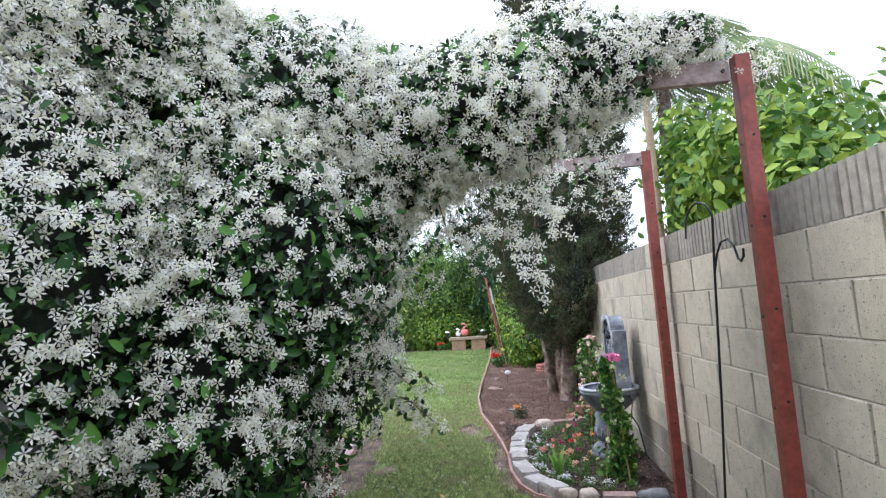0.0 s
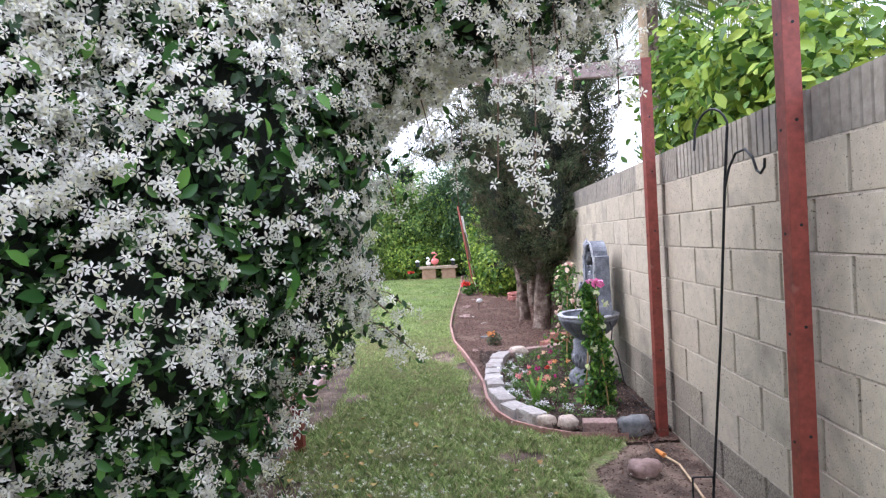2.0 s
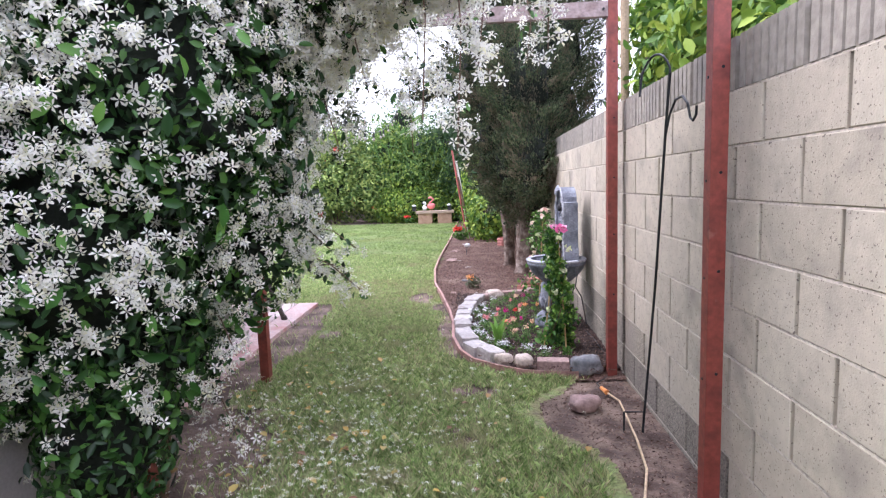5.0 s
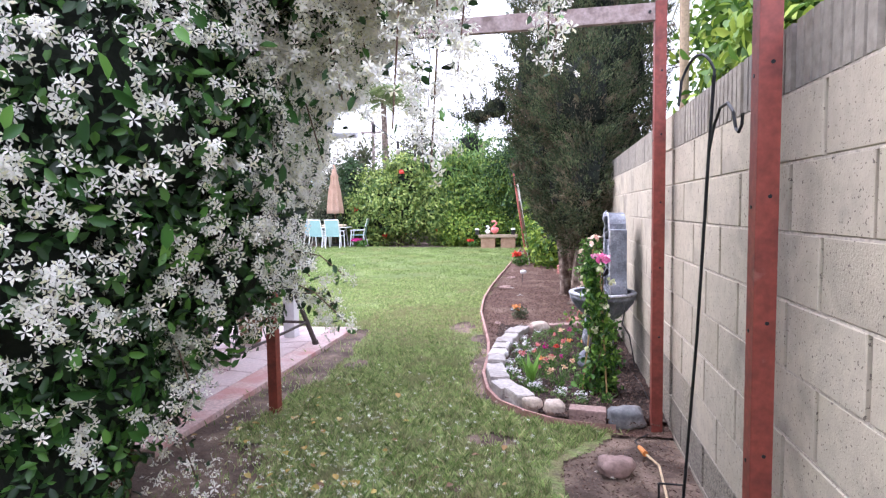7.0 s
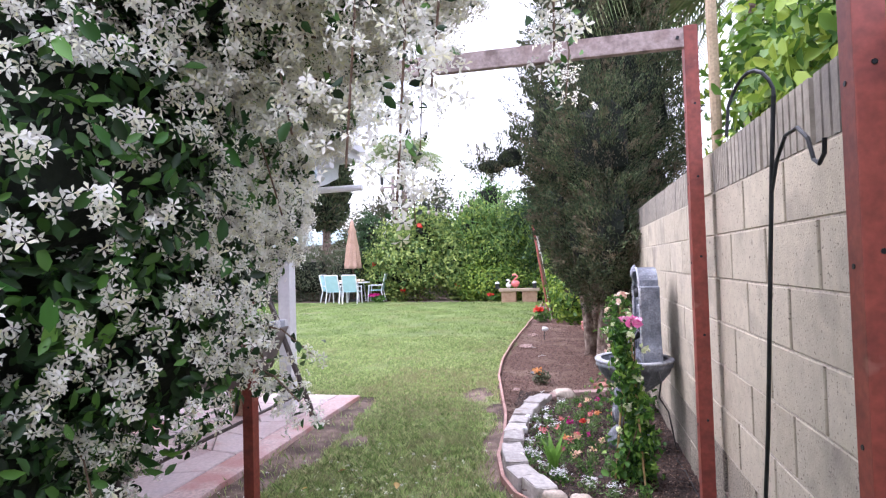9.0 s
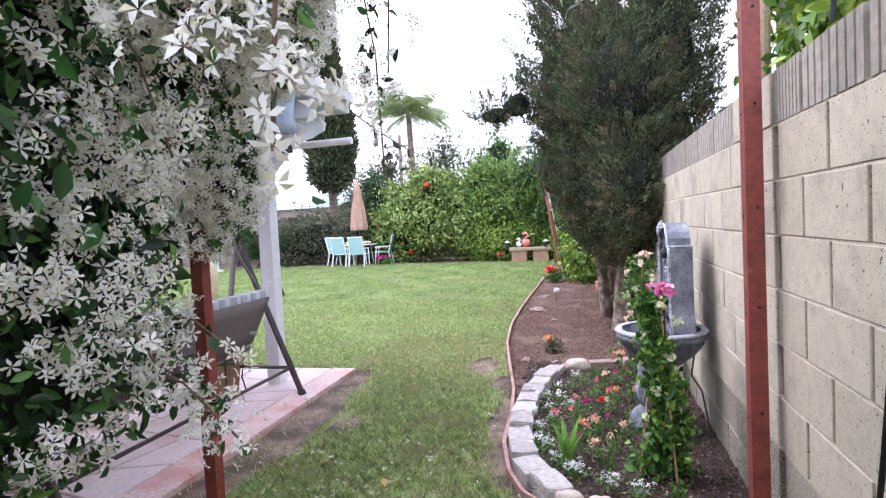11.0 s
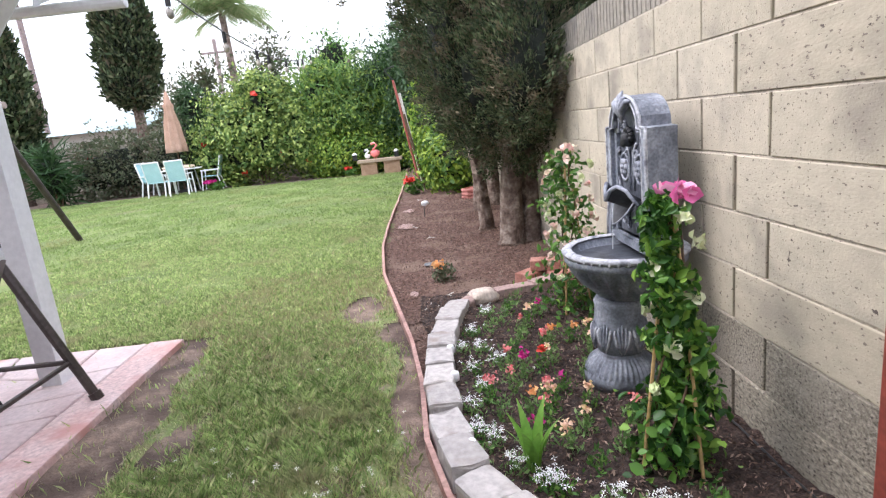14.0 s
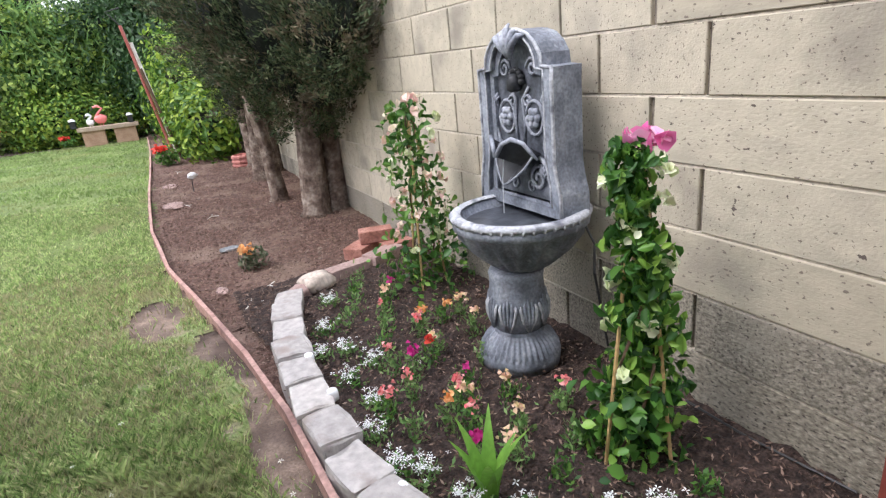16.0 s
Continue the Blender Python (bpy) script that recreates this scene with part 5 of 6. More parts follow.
# ---- trees and shrubs ----
def juniper(x, y, trunks, blobs, n, label, brown=0.15):
    t = thing("juniper_tree", x, y, 0, label, "conifer", "junipers by the wall")
    bm = bmesh.new()
    for k, (dx, dy, r, h, tx, ty) in enumerate(trunks):
        tube(bm, [(dx - 0.03, dy, -0.08), (dx, dy, 0.05), (dx + tx * 0.2, dy + ty * 0.2, h * 0.35), (dx + tx * 0.6, dy + ty * 0.6, h * 0.7), (dx + tx, dy + ty, h)], [r * 1.6, r * 1.1, r, r * 0.8, r * 0.45], 22)
    for v in bm.verts:
        v.co += 0.02 * noise.noise_vector(v.co * 7) + 0.022 * noise.noise_vector(Vector((v.co.x * 28, v.co.y * 28, v.co.z * 1.5)))
    part("trunk", bm, M["bark"], t, "pale grey ridged trunks", True)
    core(blobs, M["leaf_shade"], t, shrink=0.70)
    clumps, cn = shell(blobs, n // 120, inner=0.05, rough=0.5)
    k = 120
    c = np.repeat(clumps, k, 0)
    nn = np.repeat(cn + np.array([0, 0, 0.5]), k, 0)
    lng = R.random((len(c), 1))
    c = c + nn * (lng - 0.35) * 0.24 + R.normal(0, 1, c.shape) * 0.055 * (1.15 - lng)
    v, f = sprigs(c, nn, 0.036, 0.011, up=0.5)
    split = int(len(f) * (1 - brown))
    tagged(many("foliage", v[:split * 4], f[:split], M["juniper"], t), "dark grey-green scale foliage", kind="stuff")
    tagged(many("foliage", v[split * 4:], f[split:] - split * 4, M["juniper_brown"], t), "brownish dry foliage", kind="stuff")
    return t


juniper(0.75, 8.45, [(0.12, -0.15, 0.10, 1.6, 0.2, 0.3), (0.33, -0.05, 0.10, 1.8, 0.2, 0.2), (-0.03, 0.75, 0.07, 1.7, -0.2, 0.1), (0.22, 0.25, 0.07, 1.6, 0.0, 0.2)],
        [(0.2, -0.95, 1.75, 0.34, 0.55, 0.58), (0.1, -0.8, 2.6, 0.5, 0.6, 0.8), (0.0, -0.1, 2.4, 0.72, 0.7, 1.2), (0.35, -0.15, 2.2, 0.75, 0.7, 1.0), (0.25, -0.3, 1.35, 0.62, 0.5, 0.62), (-0.22, 0.1, 1.8, 0.42, 0.5, 0.6), (-0.02, -0.55, 1.6, 0.38, 0.4, 0.42), (0.08, 0.1, 1.25, 0.40, 0.5, 0.34), (0.36, -0.25, 1.2, 0.34, 0.42, 0.32), (0.16, -1.25, 1.62, 0.22, 0.34, 0.40), (0.18, -1.0, 1.3, 0.20, 0.3, 0.3), (0.1, 0.1, 3.7, 0.80, 0.75, 1.4), (0.25, 0.2, 5.2, 0.72, 0.7, 1.5),
         (0.3, 0.2, 6.6, 0.55, 0.55, 1.3), (0.55, -0.2, 3.2, 0.6, 0.6, 1.0), (0.42, -0.5, 1.75, 0.44, 0.40, 0.5), (-0.38, -0.05, 3.0, 0.5, 0.5, 0.7), (-1.25, 0.0, 2.6, 0.26, 0.16, 0.13), (-1.0, 0.0, 2.7, 0.26, 0.2, 0.2)],
        290000, "tall dense dark green juniper with several grey trunks beside the wall", 0.2)
juniper(0.75, 10.6, [(0.05, 0.0, 0.09, 1.8, 0.1, 0.1), (0.3, 0.4, 0.08, 1.8, 0.0, 0.1), (0.15, 1.2, 0.07, 1.7, 0.0, 0.1)],
        [(0.1, 0.2, 2.2, 0.85, 1.2, 1.3), (0.1, 0.6, 4.0, 0.8, 1.0, 1.6), (0.3, 1.2, 2.4, 0.8, 1.0, 1.4), (0.15, 0.3, 1.15, 0.5, 0.9, 0.5)], 60000, "dark juniper further along the wall, half hidden", 0.15)


def shrub(name, x, y, blobs, n, leafm, label, size=0.09, flower=None, fl=0, category="shrub", group="", ratio=0.5, corem="leaf_shade", spriggy=False, inner=0.12):
    t = thing(name, x, y, 0, label, category, group)
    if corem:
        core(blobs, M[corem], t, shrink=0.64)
    bm = bmesh.new()
    for k in range(4):
        a = k * 1.7
        tube(bm, [(0.08 * math.cos(a), 0.08 * math.sin(a), -0.05), (0.25 * math.cos(a), 0.25 * math.sin(a), blobs[0][2] * 0.9)], [0.03, 0.02], 6)
    tagged(part("stems", bm, M["twig"], t), kind="stuff")
    p, nn = shell(blobs, n, inner=0.35 if 0.11 < size < 0.14 else inner, rough=1.0)
    lump_ = np.array([noise.noise(Vector(q) * (1.6 if size > 0.09 else 4)) for q in p])[:, None]
    p = p + nn * lump_ * (0.60 if blobs[0][5] > 0.8 else 0.12)
    v, f = (sprigs(p, nn, size, size * ratio) if spriggy else leaves(p, nn, size, size * ratio))
    tagged(many("foliage", v, f, M[leafm], t), kind="stuff")
    if category == "shrub" and size > 0.11 and blobs[0][2] > 1.2 and leafm in ("hibiscus", "hedge"):
        q, qn = shell(blobs, n // 9, inner=0.0, rough=1.2)
        q, qn = q[q[:, 2] > 1.2], qn[q[:, 2] > 1.2]
        v, f = sprigs(q + qn * 0.12, qn, 0.30, 0.05, up=0.8)
        tagged(many("new_growth", v, f, M["pale_leaf"], t), "paler new shoots", kind="stuff")
    if flower:
        q, qn = shell(blobs, fl, inner=0.0, rough=0.2)
        c = np.repeat(q, 6, 0) + R.normal(0, 0.035, (len(q) * 6, 3))
        v, f = leaves(c, np.repeat(qn, 6, 0), 0.14, 0.12, fold=0.3)
        tagged(many("blossom", v, f, M[flower], t), "red flowers", kind="stuff")
    return t


shrub("hibiscus_shrub", -5.2, 21.6, [(-0.2, 0, 1.2, 1.6, 0.9, 1.2), (-0.8, 0.1, 1.9, 0.9, 0.7, 1.1), (0.3, 0, 2.5, 0.9, 0.7, 1.0), (1.3, -0.1, 1.3, 0.9, 0.7, 1.2), (-1.6, 0.2, 0.9, 0.7, 0.6, 0.9), (1.0, 0.3, 2.2, 0.6, 0.6, 0.8)], 26000, "hibiscus", "large loose green hibiscus with a few red flowers", 0.13, "red_fl", 10)
shrub("leafy_hedge", -2.5, 21.9, [(0, 0, 1.4, 1.2, 0.8, 1.5), (0.9, 0, 1.8, 1.0, 0.8, 1.5), (-0.6, 0, 2.4, 0.8, 0.7, 1.1), (1.6, 0, 1.3, 0.9, 0.8, 1.4)], 24000, "hedge", "bright yellow-green tall hedge shrub", 0.12)
shrub("leafy_hedge", -2.0, 20.9, [(0, 0, 0.5, 0.9, 0.5, 0.65), (-0.9, 0.1, 0.6, 0.6, 0.4, 0.7), (0.8, 0, 0.4, 0.6, 0.4, 0.5)], 9000, "lime", "lower bright green shrub behind the bench", 0.10)
shrub("dark_hedge", 0.0, 21.6, [(0, 0, 1.6, 1.1, 0.9, 1.8), (0.4, -2.0, 1.7, 0.8, 1.2, 1.8), (-0.9, 0.3, 2.3, 1.0, 0.7, 1.5), (0.3, -1, 3.2, 1.0, 1.4, 1.1)], 26000, "shrub_dark", "tall dark green shrub near the end of the wall", 0.12)
shrub("glossy_shrub", 0.45, 14.3, [(0, 0, 0.55, 0.5, 0.9, 0.65), (0.1, -0.8, 0.45, 0.42, 0.7, 0.5), (0.0, 1.4, 1.0, 0.6, 1.0, 1.1)], 9000, "lime", "glossy bright green shrub between the trunks and poles", 0.10)
shrub("dull_shrub", -9.9, 22.0, [(0, 0, 0.95, 1.4, 0.8, 1.05), (1.5, 0, 0.9, 0.9, 0.7, 0.95), (-1.2, 0.2, 0.7, 0.8, 0.7, 0.8)], 15000, "dull", "grey-green twiggy shrub with one red flower", 0.10, "red_fl", 3, spriggy=True)
shrub("strap_shrub", -11.4, 20.6, [(0, 0, 0.9, 0.5, 0.5, 0.9)], 900, "shrub_dark", "dark strap-leaved plant by the far wall", 0.7, ratio=0.07, spriggy=True, inner=0.6)
shrub("round_shrub", -7.6, 22.4, [(0, 0, 1.3, 0.7, 0.6, 1.5), (0.8, 0, 0.9, 0.7, 0.6, 1.1), (0.1, 0, 2.6, 0.4, 0.4, 0.9)], 8000, "shrub_dark", "upright dark shrub behind the garden table", 0.10)
for x, y, s in ((-8.4, 25.5, 1.15), (-6.2, 27.0, 1.4), (-3.6, 26.5, 1.3), (-1.0, 27, 1.3), (1.8, 27, 1.2), (-10.4, 27.5, 0.9)):
    shrub("distant_tree", x, y, [(0, 0, 2.4 * s, 1.2 * s, 0.9, 1.3 * s), (0.5, 0, 3.2 * s, 0.8, 0.7, 0.9 * s)], 3600, "dull" if x < -5 else "shrub", "airy grey-green tree beyond the garden wall", 0.17, group="distant trees", inner=0.7, spriggy=True, ratio=0.4, corem="" if x < -5 else "leaf_shade")


def cypress(x, y, z0, z1, r, label):
    t = thing("cypress_tree", x, y, 0, label, "conifer", "distant cypresses")
    part("trunk", tubed([(0.05, 0, -0.1), (0, 0, z0 * 0.6), (0.02, 0, z1 * 0.8)], [0.32, 0.24, 0.06], 10), M["bark"], t, "", True)
    blobs = [(0.12 * math.sin(k), 0, z0 + (z1 - z0) * (k + 0.5) / 8, r * (1.05 - 0.09 * k) * (0.8 if k == 0 else 1), r * (1.0 - 0.09 * k), (z1 - z0) / 8) for k in range(8)]
    core(blobs, M["leaf_shade"], t, shrink=0.85)
    p, nn = shell(blobs, 14000, inner=0.06, rough=0.4)
    v, f = sprigs(p, nn + np.array([0, 0, 0.9]), 0.26, 0.10)
    tagged(many("foliage", v, f, M["juniper"], t), kind="stuff")


cypress(-12.4, 29.0, 3.9, 13.5, 1.35, "tall slender dark cypress on a bare trunk beyond the wall")
cypress(-15.5, 20.5, 1.6, 9.5, 1.2, "broad dark cypress behind the play set")
cypress(-13.8, 22.5, 1.5, 10.0, 1.1, "broad dark cypress by the far wall")


def palm(x, y, h, fr, n, label, r=0.16, droop=1.0, leaflets=26, lean=0.0, seed=3, up=0.5):
    t = thing("palm_tree", x, y, 0, label, "palm tree", "palms")
    part("trunk", tubed([(0, 0, -0.1), (lean * 0.3, 0, h * 0.5), (lean, 0, h)], [r * 1.2, r, r * 0.75], 10), M["bark"], t, "", True)
    rng = np.random.default_rng(seed)
    vs, fs = [], []
    stalks = bmesh.new()
    for k in range(n):
        a = 2 * math.pi * k / n + rng.uniform(-0.2, 0.2)
        el = rng.uniform(0.1, up + 0.6)
        pts_ = []
        for i in range(9):
            s = i / 8
            pts_.append(np.array([lean + fr * s * math.cos(a) * math.cos(el * (1 - s * 0.3)), fr * s * math.sin(a) * math.cos(el * (1 - s * 0.3)), h + fr * (s * math.sin(el) * 1.1 - droop * s * s * 0.75)]))
        tube(stalks, pts_, [0.02 * (1 - 0.1 * i) for i in range(9)], 4)
        for i in range(leaflets):
            s = 0.12 + 0.88 * i / leaflets
            j = min(7, int(s * 8))
            c = pts_[j] + (pts_[j + 1] - pts_[j]) * (s * 8 - j)
            d = unit(pts_[j + 1] - pts_[j])
            sd = unit(np.cross(d, [0, 0, 1]))
            L = fr * (0.40 if h > 6 else 0.30) * math.sin(math.pi * (0.15 + 0.8 * s))
            for e in (-1, 1):
                tip = c + (sd * e * 0.8 + d * 0.5 + np.array([0, 0, -0.45 - 0.3 * rng.random()])) * L
                b_ = len(vs)
                w = d * fr * 0.0045
                vs.extend([c - w, c + w, (c + tip) / 2 + w + np.array([0, 0, 0.04 * L]), tip])
                fs.append((b_, b_ + 1, b_ + 2, b_ + 3))
    part("frond_ribs", stalks, M["palm"], t)
    tagged(many("fronds", vs, fs, M["palm"], t), "arching feathery fronds", kind="stuff")


palm(-8.8, 32.0, 7.5, 2.7, 22, "queen palm with a bare trunk in the distance", 0.20, 0.85, 44, lean=-0.1, up=1.0)
palm(-3.9, 38.0, 5.6, 1.5, 14, "far small palm beyond the shrubs", 0.25, 0.8, seed=5)
palm(2.9, 9.2, 4.9, 3.3, 20, "arching palm behind the block wall", 0.14, 1.35, 60, seed=9, up=0.7)
cane = thing("bamboo_pole", 1.50, 5.2, 0, "tall pale tan pole standing behind the wall", "pole")
part("pole", tubed([(0, 0, 0), (-0.02, 0, 3.4)], 0.036, 10), M["pole_tan"], cane)

shrub("lemon_tree", 2.35, 4.6, [(0, 0, 2.05, 0.75, 1.2, 0.6), (0.1, 1.2, 2.2, 0.7, 0.8, 0.65), (-0.2, -0.75, 1.95, 0.4, 0.4, 0.34), (0.3, 0.3, 2.6, 0.5, 0.7, 0.5), (-0.45, 0.5, 2.15, 0.42, 0.7, 0.55), (-0.35, 1.1, 2.8, 0.4, 0.5, 0.5), (-0.4, -0.2, 2.5, 0.35, 0.45, 0.4)], 11000, "lime", "broad-leaved bright green tree leaning over the wall", 0.105, category="tree", inner=0.8, corem="")

# ---- patio cover ----
cover = thing("patio_cover", -2.15, 5.95, 0, "white painted timber patio cover with a blue-grey tarp under its edge", "patio cover")
part("post", boxed(-0.06, 0.06, -0.06, 0.06, 0.02, 2.25, 0.006), M["white_paint"], cover, "white square post")
for d in (-1, 1):
    part("brace", tubed([(0, d * 0.0, 1.78), (0, d * 0.45, 2.22)], 0.055, 4), M["white_paint"], cover)
    part("brace", tubed([(0, 0, 1.80), (d * 0.38, 0, 2.2)], 0.05, 4), M["white_paint"], cover)
part("header", boxed(-0.05, 0.05, -3.3, 0.55, 2.22, 2.42, 0.006), M["white_paint"], cover)
part("header", boxed(-4.5, 0.34, -0.05, 0.05, 2.16, 2.36, 0.006), M["white_paint"], cover)
part("roof", boxed(-4.5, 0.50, -3.4, 0.70, 2.56, 2.62, 0.004), M["white_paint"], cover)
part("fascia", boxed(0.47, 0.51, -3.4, 0.70, 2.42, 2.56, 0.004), M["white_paint"], cover)
part("fascia", boxed(-4.5, 0.47, 0.66, 0.70, 2.42, 2.56, 0.004), M["white_paint"], cover)
part("gutter", boxed(0.512, 0.57, -3.4, 0.68, 2.50, 2.58, 0.01), M["white_paint"], cover, "narrow white gutter")
for k in range(6):
    part("rafter", boxed(-4.4, 0.45, -0.03 - 0.6 * k + 0.3, 0.02 - 0.6 * k + 0.3, 2.43, 2.555, 0.004), M["white_paint"], cover)
part("rolled_shade", tubed([(-2.4, 0.62, 2.13), (-0.8, 0.62, 2.14), (0.55, 0.62, 2.15)], 0.035, 10), M["white_paint"], cover, "rolled clear plastic shade")
bm = bmesh.new()
g = []
for i in range(13):
    s = i / 12
    g.append([bm.verts.new((-1.9 + 2.46 * s, -0.50 + 0.05 * math.sin(i * 1.1 + j) + 0.10 * (j / 5), 2.47 - 0.06 * (1 - s) - (j / 5) * (0.22 + 0.16 * s + 0.04 * math.sin(i * 1.7)))) for j in range(6)])
for i in range(12):
    for j in range(5):
        bm.faces.new((g[i][j], g[i + 1][j], g[i + 1][j + 1], g[i][j + 1]))
tp = part("tarp", bm, M["tarp"], cover, "sagging blue-grey tarp", True)
part("beam_end", boxed(0.062, 0.50, -0.06, 0.05, 2.25, 2.42, 0.04), M["white_paint"], cover, "white boxed beam end")
sol = tp.modifiers.new("thick", "SOLIDIFY")
sol.thickness = 0.004
bm = bmesh.new()
g = [[bm.verts.new((0.02 + 0.07 * i, 0.60 + 0.02 * math.sin(i * 2 + j), 2.42 - (0.065 - 0.006 * i) * j)) for j in range(5)] for i in range(5)]
for i in range(4):
    for j in range(4):
        bm.faces.new((g[i][j], g[i + 1][j], g[i + 1][j + 1], g[i][j + 1]))
part("plastic_flap", bm, M["clear"], cover, "clear plastic flap", True)
part("dark_strap", tubed([(-0.05, -0.085, 1.80), (-0.055, -0.085, 1.84), (-0.06, -0.085, 1.96), (-0.055, -0.085, 1.99)], [0.018, 0.032, 0.030, 0.015], 8), M["black"], cover, "black strap round the post")
part("cable", tubed([(-0.05, -0.07, 1.82), (-0.02, -0.07, 1.78), (0.07, -0.066, 1.74), (-0.03, -0.066, 1.76), (0.072, -0.068, 1.60)], 0.006, 6), M["black"], cover)

# ---- swing seat ----
seat = thing("garden_swing", -1.95, 4.6, 0.02, "long taupe canvas swing seat with grey striped cushion on patio", "garden swing")


def panel(pts_, thick, mat_, name, parent, label=""):
    """A soft panel through two edges given as (lower, upper) point lists."""
    bm = bmesh.new()
    lo, hi = pts_
    n = 10
    g = []
    for i in range(n + 1):
        s = i / n
        a = Vector(lo[0]).lerp(Vector(lo[1]), s)
        b = Vector(hi[0]).lerp(Vector(hi[1]), s)
        a = a + Vector((0, 0, -0.04 * math.sin(math.pi * s)))
        g.append([bm.verts.new(a.lerp(b, j / 4)) for j in range(5)])
    for i in range(n):
        for j in range(4):
            bm.faces.new((g[i][j], g[i + 1][j], g[i + 1][j + 1], g[i][j + 1]))
    ob = part(name, bm, mat_, parent, label, True)
    md = ob.modifiers.new("thick", "SOLIDIFY")
    md.thickness = thick
    return ob


panel((((-0.02, -0.92, 0.48), (-0.02, 0.72, 0.50)), ((0.06, -0.95, 0.82), (0.06, 0.86, 0.82))), 0.02, M["swing_cloth"], "backrest", seat, "taupe canvas back")
panel((((-0.50, -0.90, 0.46), (-0.50, 0.72, 0.46)), ((-0.02, -0.92, 0.46), (-0.02, 0.72, 0.47))), 0.03, M["swing_cloth"], "seat", seat)
for k in range(30):
    y = -0.93 + k * 0.0605
    part("cushion_stripe", boxed(-0.035, 0.055, y, y + 0.059, 0.79, 0.875, 0.02, pose(0.01, 0, 0, 0, 0, 0)), M["cushion"] if k % 2 else M["cushion_dark"], seat, "padded stripe of the cushion")
for y in (-1.02, 1.05):
    part("leg", tubed([(0.20, y, 0.0), (-0.16, y, 0.9), (-0.42, y, 1.58)], 0.024, 10), M["dark_tube"], seat)
    part("leg", tubed([(-1.02, y, 0.0), (-0.68, y, 0.9), (-0.42, y, 1.58)], 0.024, 10), M["dark_tube"], seat)
    part("crossbar", tubed([(0.11, y, 0.22), (-0.93, y, 0.22)], 0.014, 8), M["dark_tube"], seat)
    part("foot", tubed([(0.20, y, 0.0), (0.185, y, 0.04)], 0.032, 10), M["dark_tube"], seat)
part("top_bar", tubed([(-0.42, -1.02, 1.58), (-0.42, 1.05, 1.58)], 0.024, 10), M["dark_tube"], seat)
part("floor_bar", tubed([(0.11, -1.02, 0.22), (0.11, 1.05, 0.22)], 0.013, 8), M["dark_tube"], seat)
for y in (-0.9, 0.85):
    part("hanger", tubed([(0.04, y, 0.80), (-0.42, y, 1.57)], 0.010, 6), M["dark_tube"], seat)

potstand = thing("plant_stand", -2.42, 5.62, 0.024, "black wire plant stand holding a tan pot on the patio", "plant stand")
for k in range(4):
    a = k * math.pi / 2 + 0.6
    part("leg", tubed([(0.15 * math.cos(a), 0.15 * math.sin(a), 0), (0.12 * math.cos(a), 0.12 * math.sin(a), 0.12), (0.15 * math.cos(a), 0.15 * math.sin(a), 0.30)], 0.006, 6), M["black_iron"], potstand)
part("ring", tubed([(0.145 * math.cos(a), 0.145 * math.sin(a), 0.27) for a in (k * math.pi / 8 for k in range(17))], 0.006, 6), M["black_iron"], potstand)
pot = thing("flower_pot", -2.42, 5.62, 0.04, "tan terracotta pot of red geraniums", "flower pot")
part("pot", lathe(bmesh.new(), [(0.09, 0.0), (0.125, 0.24), (0.135, 0.24), (0.138, 0.27), (0.12, 0.27), (0.115, 0.22)], 24), M["terracotta"], pot, "", True)
p, nn = shell([(0, 0, 0.42, 0.12, 0.12, 0.16)], 320, inner=0.4)
v, f = leaves(p, nn, 0.06, 0.05)
tagged(many("foliage", v, f, M["shrub_dark"], pot), kind="stuff")
p, nn = shell([(0, 0, 0.50, 0.09, 0.09, 0.10)], 90, inner=0.1)
v, f = leaves(p, nn, 0.04, 0.035, fold=0.3)
tagged(many("blossom", v, f, M["coral"], pot), kind="stuff")

# ---- across the lawn ----
arch = thing("moon_arch", -5.2, 8.0, 0, "round orange cedar ring arch with pale edge standing on the lawn", "garden arch")
for r, w, mat_ in ((0.88, 0.06, "arch_wood"), (0.93, 0.02, "tan")):
    bm = bmesh.new()
    rows_ = []
    for k in range(49):
        a = radians(-60 + 300 * k / 48)
        rows_.append([bm.verts.new((rr * math.cos(a), yy, 0.78 + rr * math.sin(a))) for rr, yy in ((r - w / 2, -0.09), (r + w / 2, -0.09), (r + w / 2, 0.09), (r - w / 2, 0.09))])
    for a, b in zip(rows_, rows_[1:]):
        for k in range(4):
            bm.faces.new((a[k], a[(k + 1) % 4], b[(k + 1) % 4], b[k]))
    part("ring", bm, M[mat_], arch)
part("base", boxed(-0.5, 0.5, -0.16, 0.16, 0.0, 0.07, 0.01), M["arch_wood"], arch)

play = thing("swing_set", -7.0, 11.2, 0, "dark metal play swing set with hanging ropes and small seats", "play swing")
for x in (-2.2, 1.0):
    for s in (-1, 1):
        part("leg", tubed([(x + 0.3, s * 0.9, 0), (x, 0, 2.12)], 0.05, 10), M["dark_tube"], play)
part("top_bar", tubed([(-2.5, 0, 2.14), (1.3, 0, 2.14)], 0.05, 10), M["grey_wood"], play)
part("lower_bar", tubed([(-2.2, 0.0, 1.95), (1.0, 0, 1.95)], 0.04, 8), M["dark_tube"], play)
for x, mat_ in ((-1.9, "yellow"), (-1.2, "rope"), (-0.75, "rope"), (0.0, "yellow"), (0.45, "aqua")):
    part("rope", tubed([(x, 0, 2.1), (x, 0, 0.65)], 0.018, 6), M[mat_], play)
part("small_seat", boxed(-1.25, -0.70, -0.09, 0.09, 0.60, 0.64, 0.01), M["flamingo"], play, "small pink swing seat")
